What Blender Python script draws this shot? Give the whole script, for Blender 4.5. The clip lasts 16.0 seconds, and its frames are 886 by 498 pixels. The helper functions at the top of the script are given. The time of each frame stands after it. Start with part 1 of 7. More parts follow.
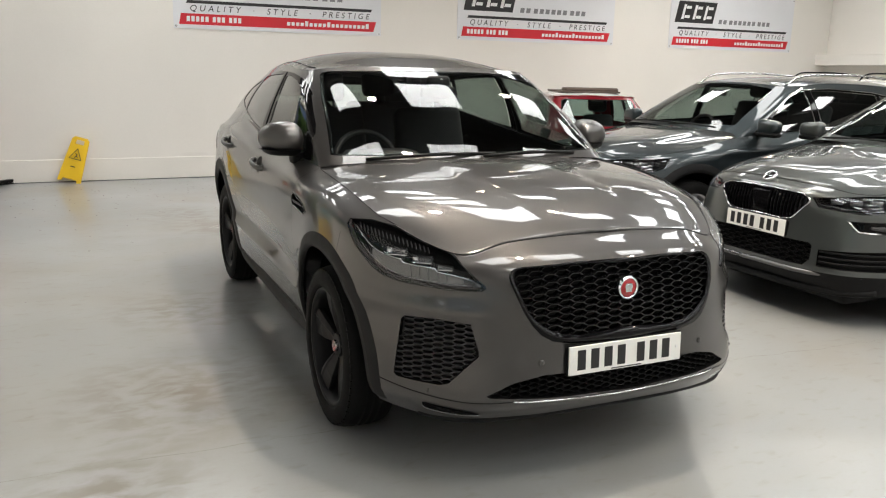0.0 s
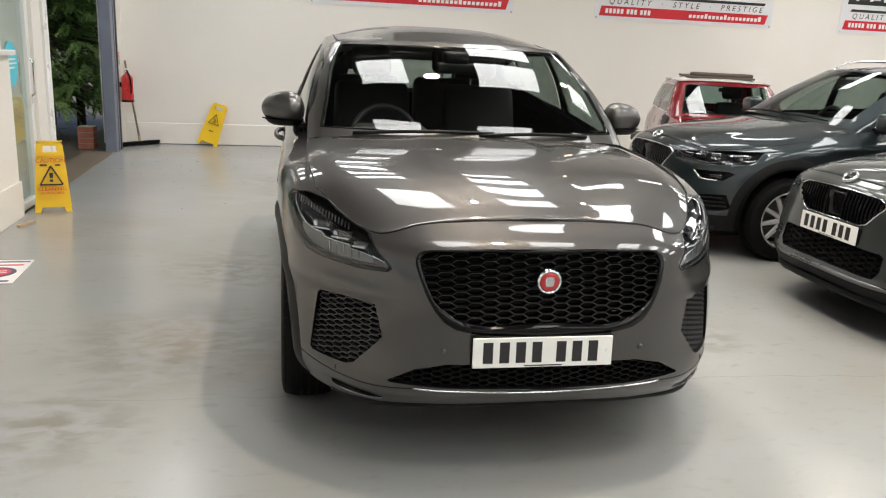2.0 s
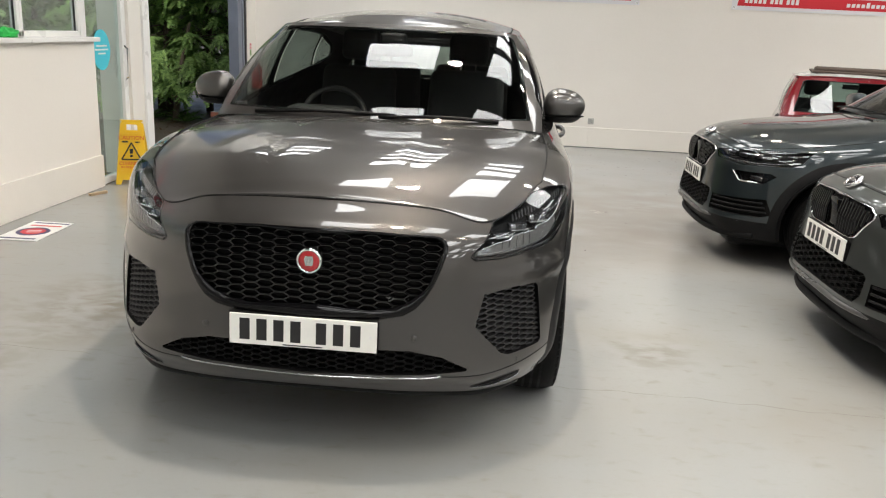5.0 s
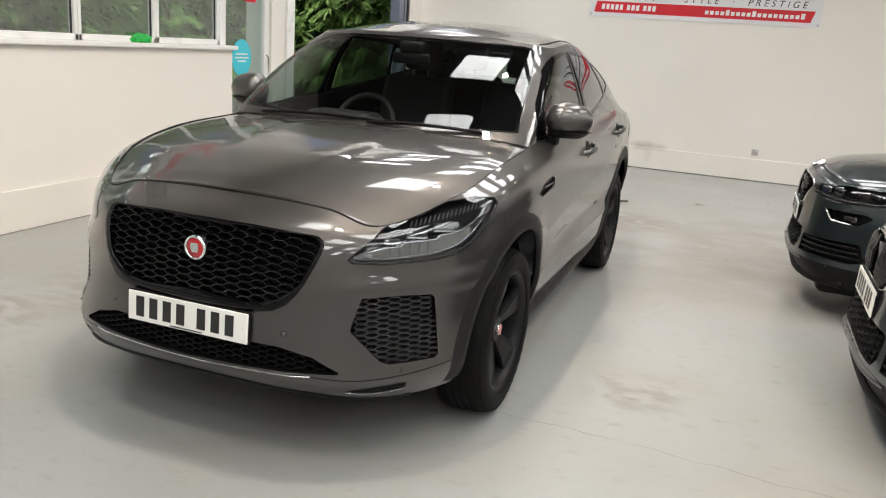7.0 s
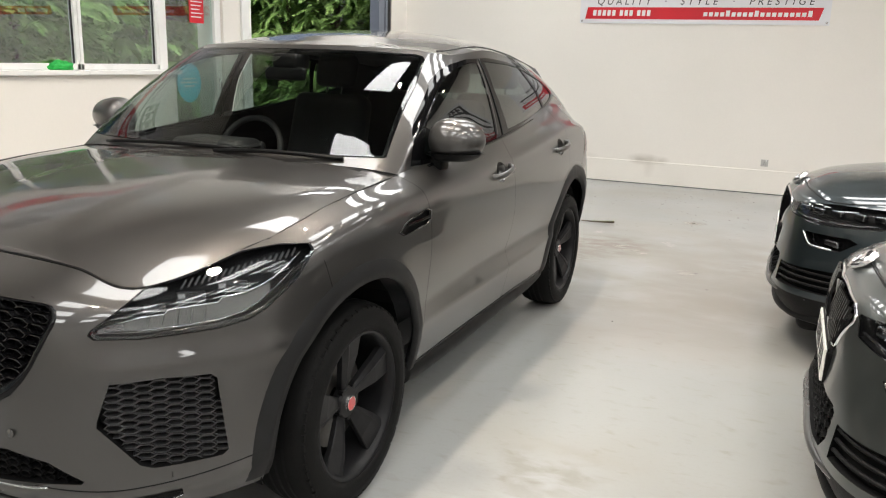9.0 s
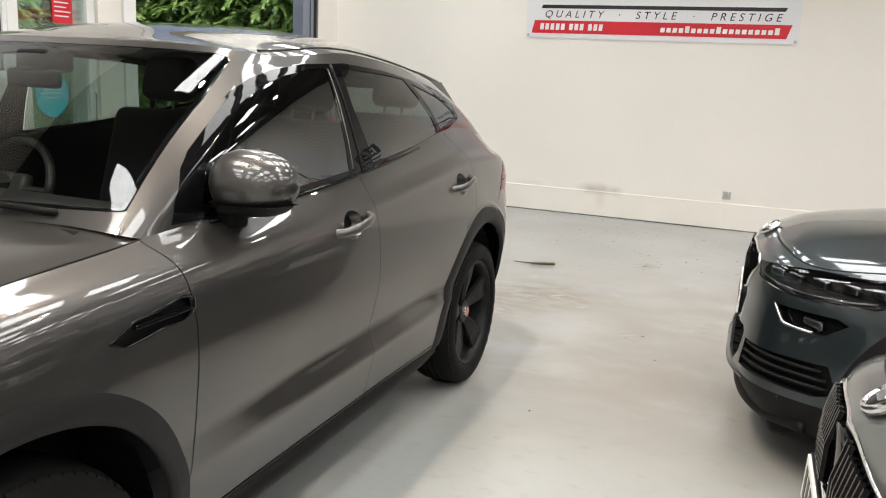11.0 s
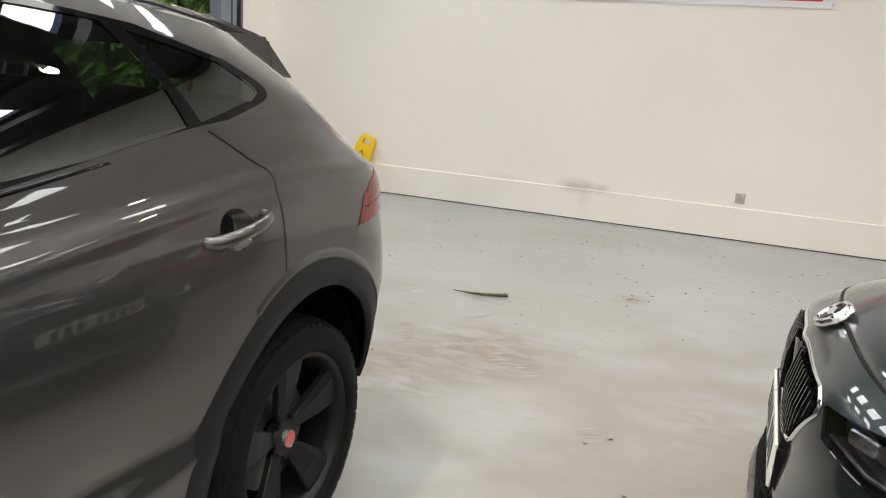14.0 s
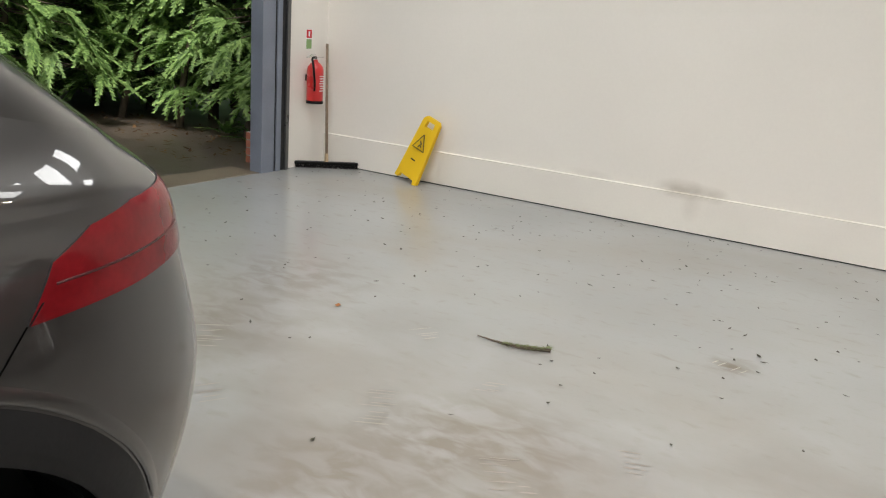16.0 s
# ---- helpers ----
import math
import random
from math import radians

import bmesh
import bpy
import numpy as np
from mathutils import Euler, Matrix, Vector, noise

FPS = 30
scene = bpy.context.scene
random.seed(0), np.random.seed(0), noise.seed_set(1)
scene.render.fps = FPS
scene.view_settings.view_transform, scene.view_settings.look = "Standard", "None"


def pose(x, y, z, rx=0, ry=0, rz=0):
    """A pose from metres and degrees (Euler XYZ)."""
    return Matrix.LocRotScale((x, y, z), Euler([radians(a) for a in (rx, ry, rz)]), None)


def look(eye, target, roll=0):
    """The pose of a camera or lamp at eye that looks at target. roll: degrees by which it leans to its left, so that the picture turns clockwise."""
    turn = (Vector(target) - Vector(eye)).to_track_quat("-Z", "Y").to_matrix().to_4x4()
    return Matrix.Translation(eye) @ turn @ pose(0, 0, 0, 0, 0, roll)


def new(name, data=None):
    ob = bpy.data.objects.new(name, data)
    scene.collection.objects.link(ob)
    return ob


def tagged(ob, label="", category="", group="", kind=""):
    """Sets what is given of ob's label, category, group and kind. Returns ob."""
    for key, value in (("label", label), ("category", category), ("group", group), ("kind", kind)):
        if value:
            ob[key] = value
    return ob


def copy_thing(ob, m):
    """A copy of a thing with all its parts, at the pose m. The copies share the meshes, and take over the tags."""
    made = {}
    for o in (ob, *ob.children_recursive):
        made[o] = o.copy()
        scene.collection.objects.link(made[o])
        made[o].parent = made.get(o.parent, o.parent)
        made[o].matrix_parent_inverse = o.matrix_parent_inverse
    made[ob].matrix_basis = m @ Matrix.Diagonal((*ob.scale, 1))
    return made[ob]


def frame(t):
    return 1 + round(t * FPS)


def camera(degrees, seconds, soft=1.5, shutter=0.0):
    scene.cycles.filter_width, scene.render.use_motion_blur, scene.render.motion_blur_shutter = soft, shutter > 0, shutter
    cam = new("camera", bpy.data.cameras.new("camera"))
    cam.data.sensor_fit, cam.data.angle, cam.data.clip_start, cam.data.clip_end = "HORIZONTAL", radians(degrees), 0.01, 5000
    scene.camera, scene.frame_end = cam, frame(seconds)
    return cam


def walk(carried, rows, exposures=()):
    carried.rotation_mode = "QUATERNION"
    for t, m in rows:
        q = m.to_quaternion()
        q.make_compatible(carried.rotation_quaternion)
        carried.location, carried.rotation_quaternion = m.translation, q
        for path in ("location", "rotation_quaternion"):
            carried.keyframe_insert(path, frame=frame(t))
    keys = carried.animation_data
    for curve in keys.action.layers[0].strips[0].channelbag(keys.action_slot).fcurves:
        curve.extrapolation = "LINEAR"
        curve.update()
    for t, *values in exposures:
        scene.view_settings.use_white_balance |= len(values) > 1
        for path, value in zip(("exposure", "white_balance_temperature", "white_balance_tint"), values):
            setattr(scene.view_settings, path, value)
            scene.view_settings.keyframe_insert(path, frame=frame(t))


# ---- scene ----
cam = camera(58.2, 16.0, soft=1.15)
PATH = [
    (0, (-1.891, -3.253, 1.576), (-1.069, -1.484, 1.136), 1.3),
    (0.5, (-1.659, -3.334, 1.567), (-0.948, -1.524, 1.099), 2.3),
    (1, (-1.411, -3.44, 1.581), (-0.825, -1.591, 1.093), 3.1),
    (1.5, (-1.181, -3.46, 1.563), (-0.709, -1.581, 1.066), 2.9),
    (2, (-0.945, -3.47, 1.584), (-0.55, -1.575, 1.083), 2.8),
    (2.5, (-0.67, -3.578, 1.585), (-0.401, -1.66, 1.083), 2.7),
    (3, (-0.443, -3.621, 1.586), (-0.304, -1.693, 1.073), 2.5),
    (3.5, (-0.169, -3.593, 1.569), (-0.073, -1.665, 1.044), 2.4),
    (3.7, (-0.069, -3.582, 1.579), (0.014, -1.655, 1.05), 2.3),
    (5.8, (1.113, -3.429, 1.551), (0.73, -1.536, 1.032), 2.9),
    (6, (1.25, -3.422, 1.549), (0.79, -1.545, 1.033), 2.8),
    (6.5, (1.509, -3.34, 1.538), (0.917, -1.499, 1.029), 3.2),
    (7, (1.735, -3.158, 1.551), (1.074, -1.339, 1.047), 4.1),
    (7.5, (1.969, -2.985, 1.538), (1.226, -1.194, 1.048), 4.0),
    (8, (2.192, -2.81, 1.556), (1.377, -1.049, 1.071), 3.2),
    (8.5, (2.226, -2.568, 1.532), (1.414, -0.805, 1.049), 2.2),
    (9, (2.167, -2.246, 1.537), (1.4, -0.458, 1.072), 1.7),
    (9.5, (2.182, -1.918, 1.522), (1.442, -0.117, 1.062), 2.0),
    (9.7, (2.172, -1.784, 1.522), (1.441, 0.021, 1.067), 2.2),
    (11.8, (2.124, -0.542, 1.482), (1.429, 1.289, 1.078), 2.9),
    (12, (2.114, -0.419, 1.476), (1.412, 1.409, 1.071), 3.0),
    (12.5, (2.08, -0.102, 1.484), (1.385, 1.729, 1.077), 3.1),
    (13, (2.066, 0.24, 1.469), (1.378, 2.069, 1.042), 3.8),
    (13.5, (2.057, 0.544, 1.478), (1.357, 2.361, 1.022), 3.9),
    (14, (2.023, 0.855, 1.476), (1.319, 2.666, 1.001), 3.8),
    (14.5, (2.041, 1.198, 1.458), (1.322, 3.001, 0.978), 3.8),
    (15, (2.095, 1.57, 1.473), (1.291, 3.331, 0.971), 4.4),
    (15.5, (2.029, 1.966, 1.442), (1.162, 3.687, 0.909), 4.5),
    (16, (1.924, 2.367, 1.398), (0.947, 4.026, 0.856), 4.4),
]
walk(cam, [(t, look(eye, target, roll)) for t, eye, target, roll in PATH], exposures=[(0.0, 0.03, 6500, 10), (6.5, 0.04, 6500, 10), (9.0, 0.21, 6500, 10), (12.0, 0.29, 6500, 10), (13.5, 0.22, 6500, 10), (15.5, 0.04, 6500, 10), (16.0, 0.04, 6500, 10)])

# ---- world and light ----
world = bpy.data.worlds.new("sky")
scene.world = world
world.use_nodes = True
wn = world.node_tree
sky = wn.nodes.new("ShaderNodeTexSky")
sky.sky_type, sky.sun_disc = "NISHITA", False
sky.sun_elevation, sky.sun_rotation = radians(60), radians(141)
sky.air_density, sky.dust_density, sky.ozone_density = 0.8, 7.0, 0.3   # a pale, hazy sky
wn.links.new(sky.outputs[0], wn.nodes["Background"].inputs[0])
wn.nodes["Background"].inputs[1].default_value = 0.15

sun_data = bpy.data.lights.new("sun", "SUN")
sun_data.energy, sun_data.angle, sun_data.color = 5.0, radians(14), (1.0, 0.97, 0.92)
sun = new("sun", sun_data)
sun.matrix_world = look((4, -5, 11), (0, 0, 0))

# warm ceiling spotlights and three added fill lamps, each hung just under the roof
# the fifth and last two: unseen, there to brighten floor and east wall
SPOTS_AND_FILL = ((.35, 2.0, 275), (.4, -.4, 305), (2.6, 2.5, 45), (2.95, 2.35, 45), (.3, -2.6, 110), (3.1, -1.6, 110), (3.2, 6.1, 60), (7.0, 5.6, 160), (7.0, 1.2, 110), (7.0, -2.6, 90))   # x, y, watts
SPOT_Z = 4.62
for sx, sy, power in SPOTS_AND_FILL:
    spot_data = bpy.data.lights.new("spot_and_fill_bulb", "SPOT")
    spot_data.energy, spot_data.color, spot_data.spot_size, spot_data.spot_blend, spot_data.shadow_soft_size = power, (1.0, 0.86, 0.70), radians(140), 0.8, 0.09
    new("spot_and_fill_bulb", spot_data).matrix_world = pose(sx, sy, SPOT_Z - .02)


# ---- materials ----
def srgb(r, g, b):
    return tuple((c / 12.92 if c <= 0.04045 else ((c + 0.055) / 1.055) ** 2.4) for c in (r / 255, g / 255, b / 255)) + (1.0,)


def mat(name, color, rough=0.5, metal=0.0, vary=0.12, scale=6.0, fine=90.0, bump=0.0, coat=0.0, rough_vary=0.1,
        emit=None, strength=0.0, trans=0.0, spec=0.5):
    """A surface whose colour and gloss vary at two scales, with fine relief."""
    m = bpy.data.materials.new(name)
    m.use_nodes = True
    nt = m.node_tree
    b = nt.nodes["Principled BSDF"]
    col = tuple(color[:3])
    tc = nt.nodes.new("ShaderNodeTexCoord")
    big, small = nt.nodes.new("ShaderNodeTexNoise"), nt.nodes.new("ShaderNodeTexNoise")
    big.inputs["Scale"].default_value, big.inputs["Detail"].default_value = scale, 5
    small.inputs["Scale"].default_value, small.inputs["Detail"].default_value = fine, 3
    for n in (big, small):
        nt.links.new(tc.outputs["Object"], n.inputs["Vector"])
    if vary:
        add = nt.nodes.new("ShaderNodeMath")
        add.operation = "MULTIPLY_ADD"
        add.inputs[1].default_value = 0.35
        nt.links.new(small.outputs["Fac"], add.inputs[0])
        nt.links.new(big.outputs["Fac"], add.inputs[2])
        ramp = nt.nodes.new("ShaderNodeMapRange")
        ramp.inputs["From Min"].default_value, ramp.inputs["From Max"].default_value = 0.4, 0.95
        nt.links.new(add.outputs[0], ramp.inputs["Value"])
        mix = nt.nodes.new("ShaderNodeMix")
        mix.data_type = "RGBA"
        mix.inputs["A"].default_value = (*[c * (1 - vary) for c in col], 1)
        mix.inputs["B"].default_value = (*[min(1, c * (1 + vary)) for c in col], 1)
        nt.links.new(ramp.outputs[0], mix.inputs["Factor"])
        nt.links.new(mix.outputs["Result"], b.inputs["Base Color"])
    else:
        b.inputs["Base Color"].default_value = (*col, 1)
    if rough_vary:
        rr = nt.nodes.new("ShaderNodeMapRange")
        rr.inputs["To Min"].default_value, rr.inputs["To Max"].default_value = max(0.0, rough - rough_vary), min(1, rough + rough_vary)
        nt.links.new(big.outputs["Fac"], rr.inputs["Value"])
        nt.links.new(rr.outputs[0], b.inputs["Roughness"])
    else:
        b.inputs["Roughness"].default_value = rough
    b.inputs["Metallic"].default_value = metal
    b.inputs["Coat Weight"].default_value, b.inputs["Coat Roughness"].default_value = coat, 0.03
    b.inputs["Specular IOR Level"].default_value = spec
    b.inputs["Transmission Weight"].default_value = trans
    if emit:
        b.inputs["Emission Color"].default_value, b.inputs["Emission Strength"].default_value = (*emit[:3], 1), strength
    if bump:
        bp = nt.nodes.new("ShaderNodeBump")
        bp.inputs["Strength"].default_value, bp.inputs["Distance"].default_value = bump, 0.004
        nt.links.new(small.outputs["Fac"], bp.inputs["Height"])
        nt.links.new(bp.outputs[0], b.inputs["Normal"])
    return m


def glass(name, tint, gloss=1.0, rough=0.0, base=0.08):
    """A thin pane: clear with a tint, and a mirror by Fresnel."""
    m = bpy.data.materials.new(name)
    m.use_nodes = True
    nt = m.node_tree
    nt.nodes.remove(nt.nodes["Principled BSDF"])
    clear, shine, mix, fr, pw, ma = (nt.nodes.new(k) for k in ("ShaderNodeBsdfTransparent", "ShaderNodeBsdfGlossy", "ShaderNodeMixShader", "ShaderNodeLayerWeight", "ShaderNodeMath", "ShaderNodeMath"))
    clear.inputs[0].default_value = (*tint[:3], 1)
    shine.inputs["Color"].default_value = (gloss, gloss, gloss, 1)
    shine.inputs["Roughness"].default_value = rough
    fr.inputs["Blend"].default_value = 0.5
    pw.operation, ma.operation = "POWER", "MULTIPLY_ADD"
    pw.inputs[1].default_value = 5.0
    ma.inputs[1].default_value, ma.inputs[2].default_value = 1 - base, base
    nt.links.new(fr.outputs["Facing"], pw.inputs[0])
    nt.links.new(pw.outputs[0], ma.inputs[0])
    nt.links.new(ma.outputs[0], mix.inputs[0])
    nt.links.new(clear.outputs[0], mix.inputs[1])
    nt.links.new(shine.outputs[0], mix.inputs[2])
    nt.links.new(mix.outputs[0], nt.nodes["Material Output"].inputs[0])
    return m


def floor_paint():
    """Pale grey floor paint with scuffs, dusty patches and worn gloss."""
    m = mat("floor_paint", (0.40, 0.405, 0.40), 0.3, vary=0.0, rough_vary=0.0, spec=0.5)
    nt = m.node_tree
    b = nt.nodes["Principled BSDF"]
    tc = nt.nodes.new("ShaderNodeTexCoord")

    def noise_at(scale, detail, lo, hi, stretch=(1, 1, 1), dist=0.0):
        mp, n, r = nt.nodes.new("ShaderNodeMapping"), nt.nodes.new("ShaderNodeTexNoise"), nt.nodes.new("ShaderNodeMapRange")
        mp.inputs["Scale"].default_value = stretch
        n.inputs["Scale"].default_value, n.inputs["Detail"].default_value, n.inputs["Distortion"].default_value = scale, detail, dist
        r.interpolation_type = "SMOOTHSTEP"
        r.inputs["From Min"].default_value, r.inputs["From Max"].default_value = lo, hi
        nt.links.new(tc.outputs["Object"], mp.inputs["Vector"])
        nt.links.new(mp.outputs[0], n.inputs["Vector"])
        nt.links.new(n.outputs["Fac"], r.inputs["Value"])
        return r.outputs[0]

    def blend(a, c, fac, amount=1.0):
        mx, ml = nt.nodes.new("ShaderNodeMix"), nt.nodes.new("ShaderNodeMath")
        ml.operation = "MULTIPLY"
        ml.inputs[1].default_value = amount
        nt.links.new(fac, ml.inputs[0])
        mx.data_type = "RGBA"
        nt.links.new(ml.outputs[0], mx.inputs["Factor"])
        if isinstance(a, tuple):
            mx.inputs["A"].default_value = a
        else:
            nt.links.new(a, mx.inputs["A"])
        mx.inputs["B"].default_value = c
        return mx.outputs["Result"]

    c = blend((0.335, 0.340, 0.336, 1), (0.280, 0.288, 0.288, 1), noise_at(0.45, 2, 0.25, 0.75))
    c = blend(c, (0.285, 0.268, 0.240, 1), noise_at(0.7, 3, 0.38, 0.85, (1, 1.5, 1), 0.3), 0.75)
    c = blend(c, (0.215, 0.19, 0.158, 1), noise_at(9, 8, 0.54, 0.85, (1, 2.0, 1), 0.4), 0.40)   # fine smears
    c = blend(c, (0.26, 0.25, 0.235, 1), noise_at(45, 6, 0.5, 0.85, (1, 1.3, 1)), 0.25)   # grain
    grain = noise_at(6, 9, 0.36, 0.68, (1, 1.8, 1), 0.5)
    for x, y, rad, amount in ((0.84, 4.55, 0.50, 0.95), (0.52, 4.12, 0.45, 0.75), (1.38, 5.95, 0.15, 0.55), (-0.70, 4.75, 0.5, 0.5), (-0.9, 5.5, 0.6, 0.35), (1.45, 0.45, 0.3, 0.35), (-1.5, 0.6, 0.7, 0.45), (-1.9, -0.3, 0.5, 0.4), (-1.3, 2.0, 0.6, 0.35), (2.0, 4.2, 0.35, 0.3)):   # tyre dust
        g, mp, mt = nt.nodes.new("ShaderNodeTexGradient"), nt.nodes.new("ShaderNodeMapping"), nt.nodes.new("ShaderNodeMath")
        g.gradient_type = "SPHERICAL"
        mp.inputs["Location"].default_value = (-x / rad, -y / rad, 0)
        mp.inputs["Scale"].default_value = (1 / rad, 1 / rad, 1 / rad)
        mt.operation = "MULTIPLY"
        nt.links.new(tc.outputs["Object"], mp.inputs["Vector"])
        nt.links.new(mp.outputs[0], g.inputs["Vector"])
        nt.links.new(g.outputs["Fac"], mt.inputs[0])
        nt.links.new(grain, mt.inputs[1])
        c = blend(c, (0.19, 0.165, 0.135, 1), mt.outputs[0], amount * 2.0)
    film = noise_at(1.4, 4, 0.2, 0.7, (1, 1.4, 1), 0.3)
    for x, y, rad, amount in ((0.9, 4.0, 2.0, 0.9), (-0.5, 4.7, 1.6, 0.7), (2.3, 4.6, 1.7, 0.9), (1.7, 3.0, 1.5, 0.9)):   # a thin film of dust, its colour also darkening overlit floor
        g, mp, mt = nt.nodes.new("ShaderNodeTexGradient"), nt.nodes.new("ShaderNodeMapping"), nt.nodes.new("ShaderNodeMath")
        g.gradient_type = "SPHERICAL"
        mp.inputs["Location"].default_value = (-x / rad, -y / rad, 0)
        mp.inputs["Scale"].default_value = (1 / rad, 1 / rad, 1 / rad)
        mt.operation = "MULTIPLY"
        nt.links.new(tc.outputs["Object"], mp.inputs["Vector"])
        nt.links.new(mp.outputs[0], g.inputs["Vector"])
        nt.links.new(g.outputs["Fac"], mt.inputs[0])
        nt.links.new(film, mt.inputs[1])
        c = blend(c, (0.225, 0.208, 0.185, 1), mt.outputs[0], amount)
    nt.links.new(c, b.inputs["Base Color"])
    r = nt.nodes.new("ShaderNodeMapRange")
    r.inputs["To Min"].default_value, r.inputs["To Max"].default_value = 0.16, 0.27
    nt.links.new(noise_at(0.8, 2, 0.2, 0.8), r.inputs["Value"])
    nt.links.new(r.outputs[0], b.inputs["Roughness"])
    return m


def car_paint(name, color, flake=0.35):
    """Metallic lacquer: a flaked base under a clear coat."""
    m = mat(name, color, 0.38, metal=0.7, vary=0.05, scale=2.0, fine=900.0, coat=1.0, rough_vary=0.03)
    b = m.node_tree.nodes["Principled BSDF"]
    b.inputs["Coat Roughness"].default_value = 0.02
    b.inputs["Coat IOR"].default_value = 1.54
    return m


def stained(m, at, size, color, amount):
    """Adds one smoky stain to a painted wall."""
    nt = m.node_tree
    b = nt.nodes["Principled BSDF"]
    old = b.inputs["Base Color"].links[0].from_socket
    tc, mp, g, nz, mt, mx = (nt.nodes.new(k) for k in ("ShaderNodeTexCoord", "ShaderNodeMapping", "ShaderNodeTexGradient", "ShaderNodeTexNoise", "ShaderNodeMath", "ShaderNodeMix"))
    g.gradient_type = "SPHERICAL"
    mp.inputs["Location"].default_value = [-c / s for c, s in zip(at, size)]
    mp.inputs["Scale"].default_value = [1 / s for s in size]
    nz.inputs["Scale"].default_value, nz.inputs["Detail"].default_value = 7, 5
    nt.links.new(tc.outputs["Object"], mp.inputs["Vector"])
    nt.links.new(tc.outputs["Object"], nz.inputs["Vector"])
    nt.links.new(mp.outputs[0], g.inputs["Vector"])
    mt.operation = "MULTIPLY"
    nt.links.new(g.outputs["Fac"], mt.inputs[0])
    nt.links.new(nz.outputs["Fac"], mt.inputs[1])
    sc = nt.nodes.new("ShaderNodeMath")
    sc.operation, sc.inputs[1].default_value, sc.use_clamp = "MULTIPLY", amount, True
    nt.links.new(mt.outputs[0], sc.inputs[0])
    mx.data_type = "RGBA"
    nt.links.new(sc.outputs[0], mx.inputs["Factor"])
    nt.links.new(old, mx.inputs["A"])
    mx.inputs["B"].default_value = (*color, 1)
    nt.links.new(mx.outputs["Result"], b.inputs["Base Color"])


M_FLOOR = floor_paint()
M_WALL = mat("wall_paint", (0.80, 0.765, 0.71), 0.6, vary=0.03, scale=0.8, fine=40, bump=0.06)
M_SKIRT = mat("skirting_paint", (0.80, 0.765, 0.705), 0.42, vary=0.04, scale=1.5, fine=60, bump=0.04)
for wall_mat in (M_WALL, M_SKIRT):
    for cx, cz, wx, wz, amount in ((.42, .325, .24, .085, .85), (.64, .315, .14, .07, .6), (.50, .24, .09, .17, .35), (-.35, .33, .22, .04, .25)):
        stained(wall_mat, (cx, 8.44, cz), (wx, .6, wz), (0.20, 0.155, 0.10), amount)
M_CEIL = mat("ceiling_sheet", (0.064, 0.063, 0.060), 0.6, vary=0.06, scale=1.0)
M_ROOFLIGHT = mat("translucent_sheet", (0.8, 0.83, 0.85), 0.4, vary=0.04, emit=(0.965, 0.965, 0.945), strength=8.9)
M_UPVC = mat("white_upvc", (0.8, 0.8, 0.78), 0.3, vary=0.02)
M_PANE = glass("window_glass", (0.86, 0.95, 0.92), base=0.13)
M_STEEL_BLUE = mat("blue_grey_steel_paint", (0.17, 0.19, 0.24), 0.45, vary=0.15, scale=3, bump=0.05)
M_BLACK_RUBBER = mat("black_rubber", (0.010, 0.010, 0.011), 0.6, vary=0.2, scale=12)
M_BLACK = mat("black_plastic", (0.004, 0.004, 0.0043), 0.45, vary=0.2, scale=10, spec=0.15)
M_PIANO = mat("gloss_black", (0.004, 0.004, 0.0045), 0.04, vary=0.0, rough_vary=0.02, spec=0.2)
M_GRILLE = mat("gloss_black_grille", (0.004, 0.004, 0.0045), 0.14, vary=0.0, rough_vary=0.03, spec=0.6)
M_DARK_TRIM = mat("dark_grey_trim", (0.013, 0.013, 0.0135), 0.5, spec=0.18, vary=0.15, scale=15, bump=0.08)
M_CHROME = mat("chrome", (0.82, 0.82, 0.83), 0.1, metal=1.0, vary=0.02, rough_vary=0.03)
M_ALLOY = mat("bright_alloy", (0.62, 0.62, 0.62), 0.25, metal=0.9, vary=0.05)
M_RED = mat("red_print", srgb(205, 30, 45), 0.4, vary=0.05, scale=3)
M_WHITE = mat("white_print", (0.8, 0.8, 0.79), 0.45, vary=0.03, scale=2)
M_INK = mat("black_print", (0.015, 0.015, 0.016), 0.4, vary=0.1, scale=4)
M_YELLOW = mat("yellow_plastic", (0.82, 0.52, 0.015), 0.42, vary=0.06, scale=6, bump=0.03)
M_TARMAC = mat("wet_tarmac", (0.075, 0.062, 0.05), 0.4, vary=0.45, scale=1.6, fine=60, bump=0.6, rough_vary=0.2)
M_BARK = mat("bark", (0.09, 0.07, 0.05), 0.9, vary=0.4, scale=9, bump=0.8)
M_WOOD = mat("pale_wood", (0.45, 0.33, 0.2), 0.55, vary=0.2, scale=5, bump=0.1)
M_BRICK = mat("red_brick", (0.33, 0.12, 0.075), 0.8, vary=0.3, scale=9, bump=0.5)
M_LAMP = mat("lamp_face", (1, 0.9, 0.7), 0.4, vary=0, rough_vary=0, emit=(1.0, 0.72, 0.38), strength=90.0)


# ---- building helpers ----
def part(name, bm, material, parent=None, label="", smooth=False, matrix=None):
    """Links a bmesh as one mesh object, under a thing or a part where a parent is given."""
    me = bpy.data.meshes.new(name)
    bm.normal_update()
    bm.to_mesh(me)
    bm.free()
    for m in material if isinstance(material, (list, tuple)) else [material]:
        me.materials.append(m)
    if smooth:
        me.shade_smooth()
    ob = new(name, me)
    if parent is not None:
        ob.parent = parent
    if matrix is not None:
        ob.matrix_basis = matrix
    if label:
        ob["label"] = label
    return ob


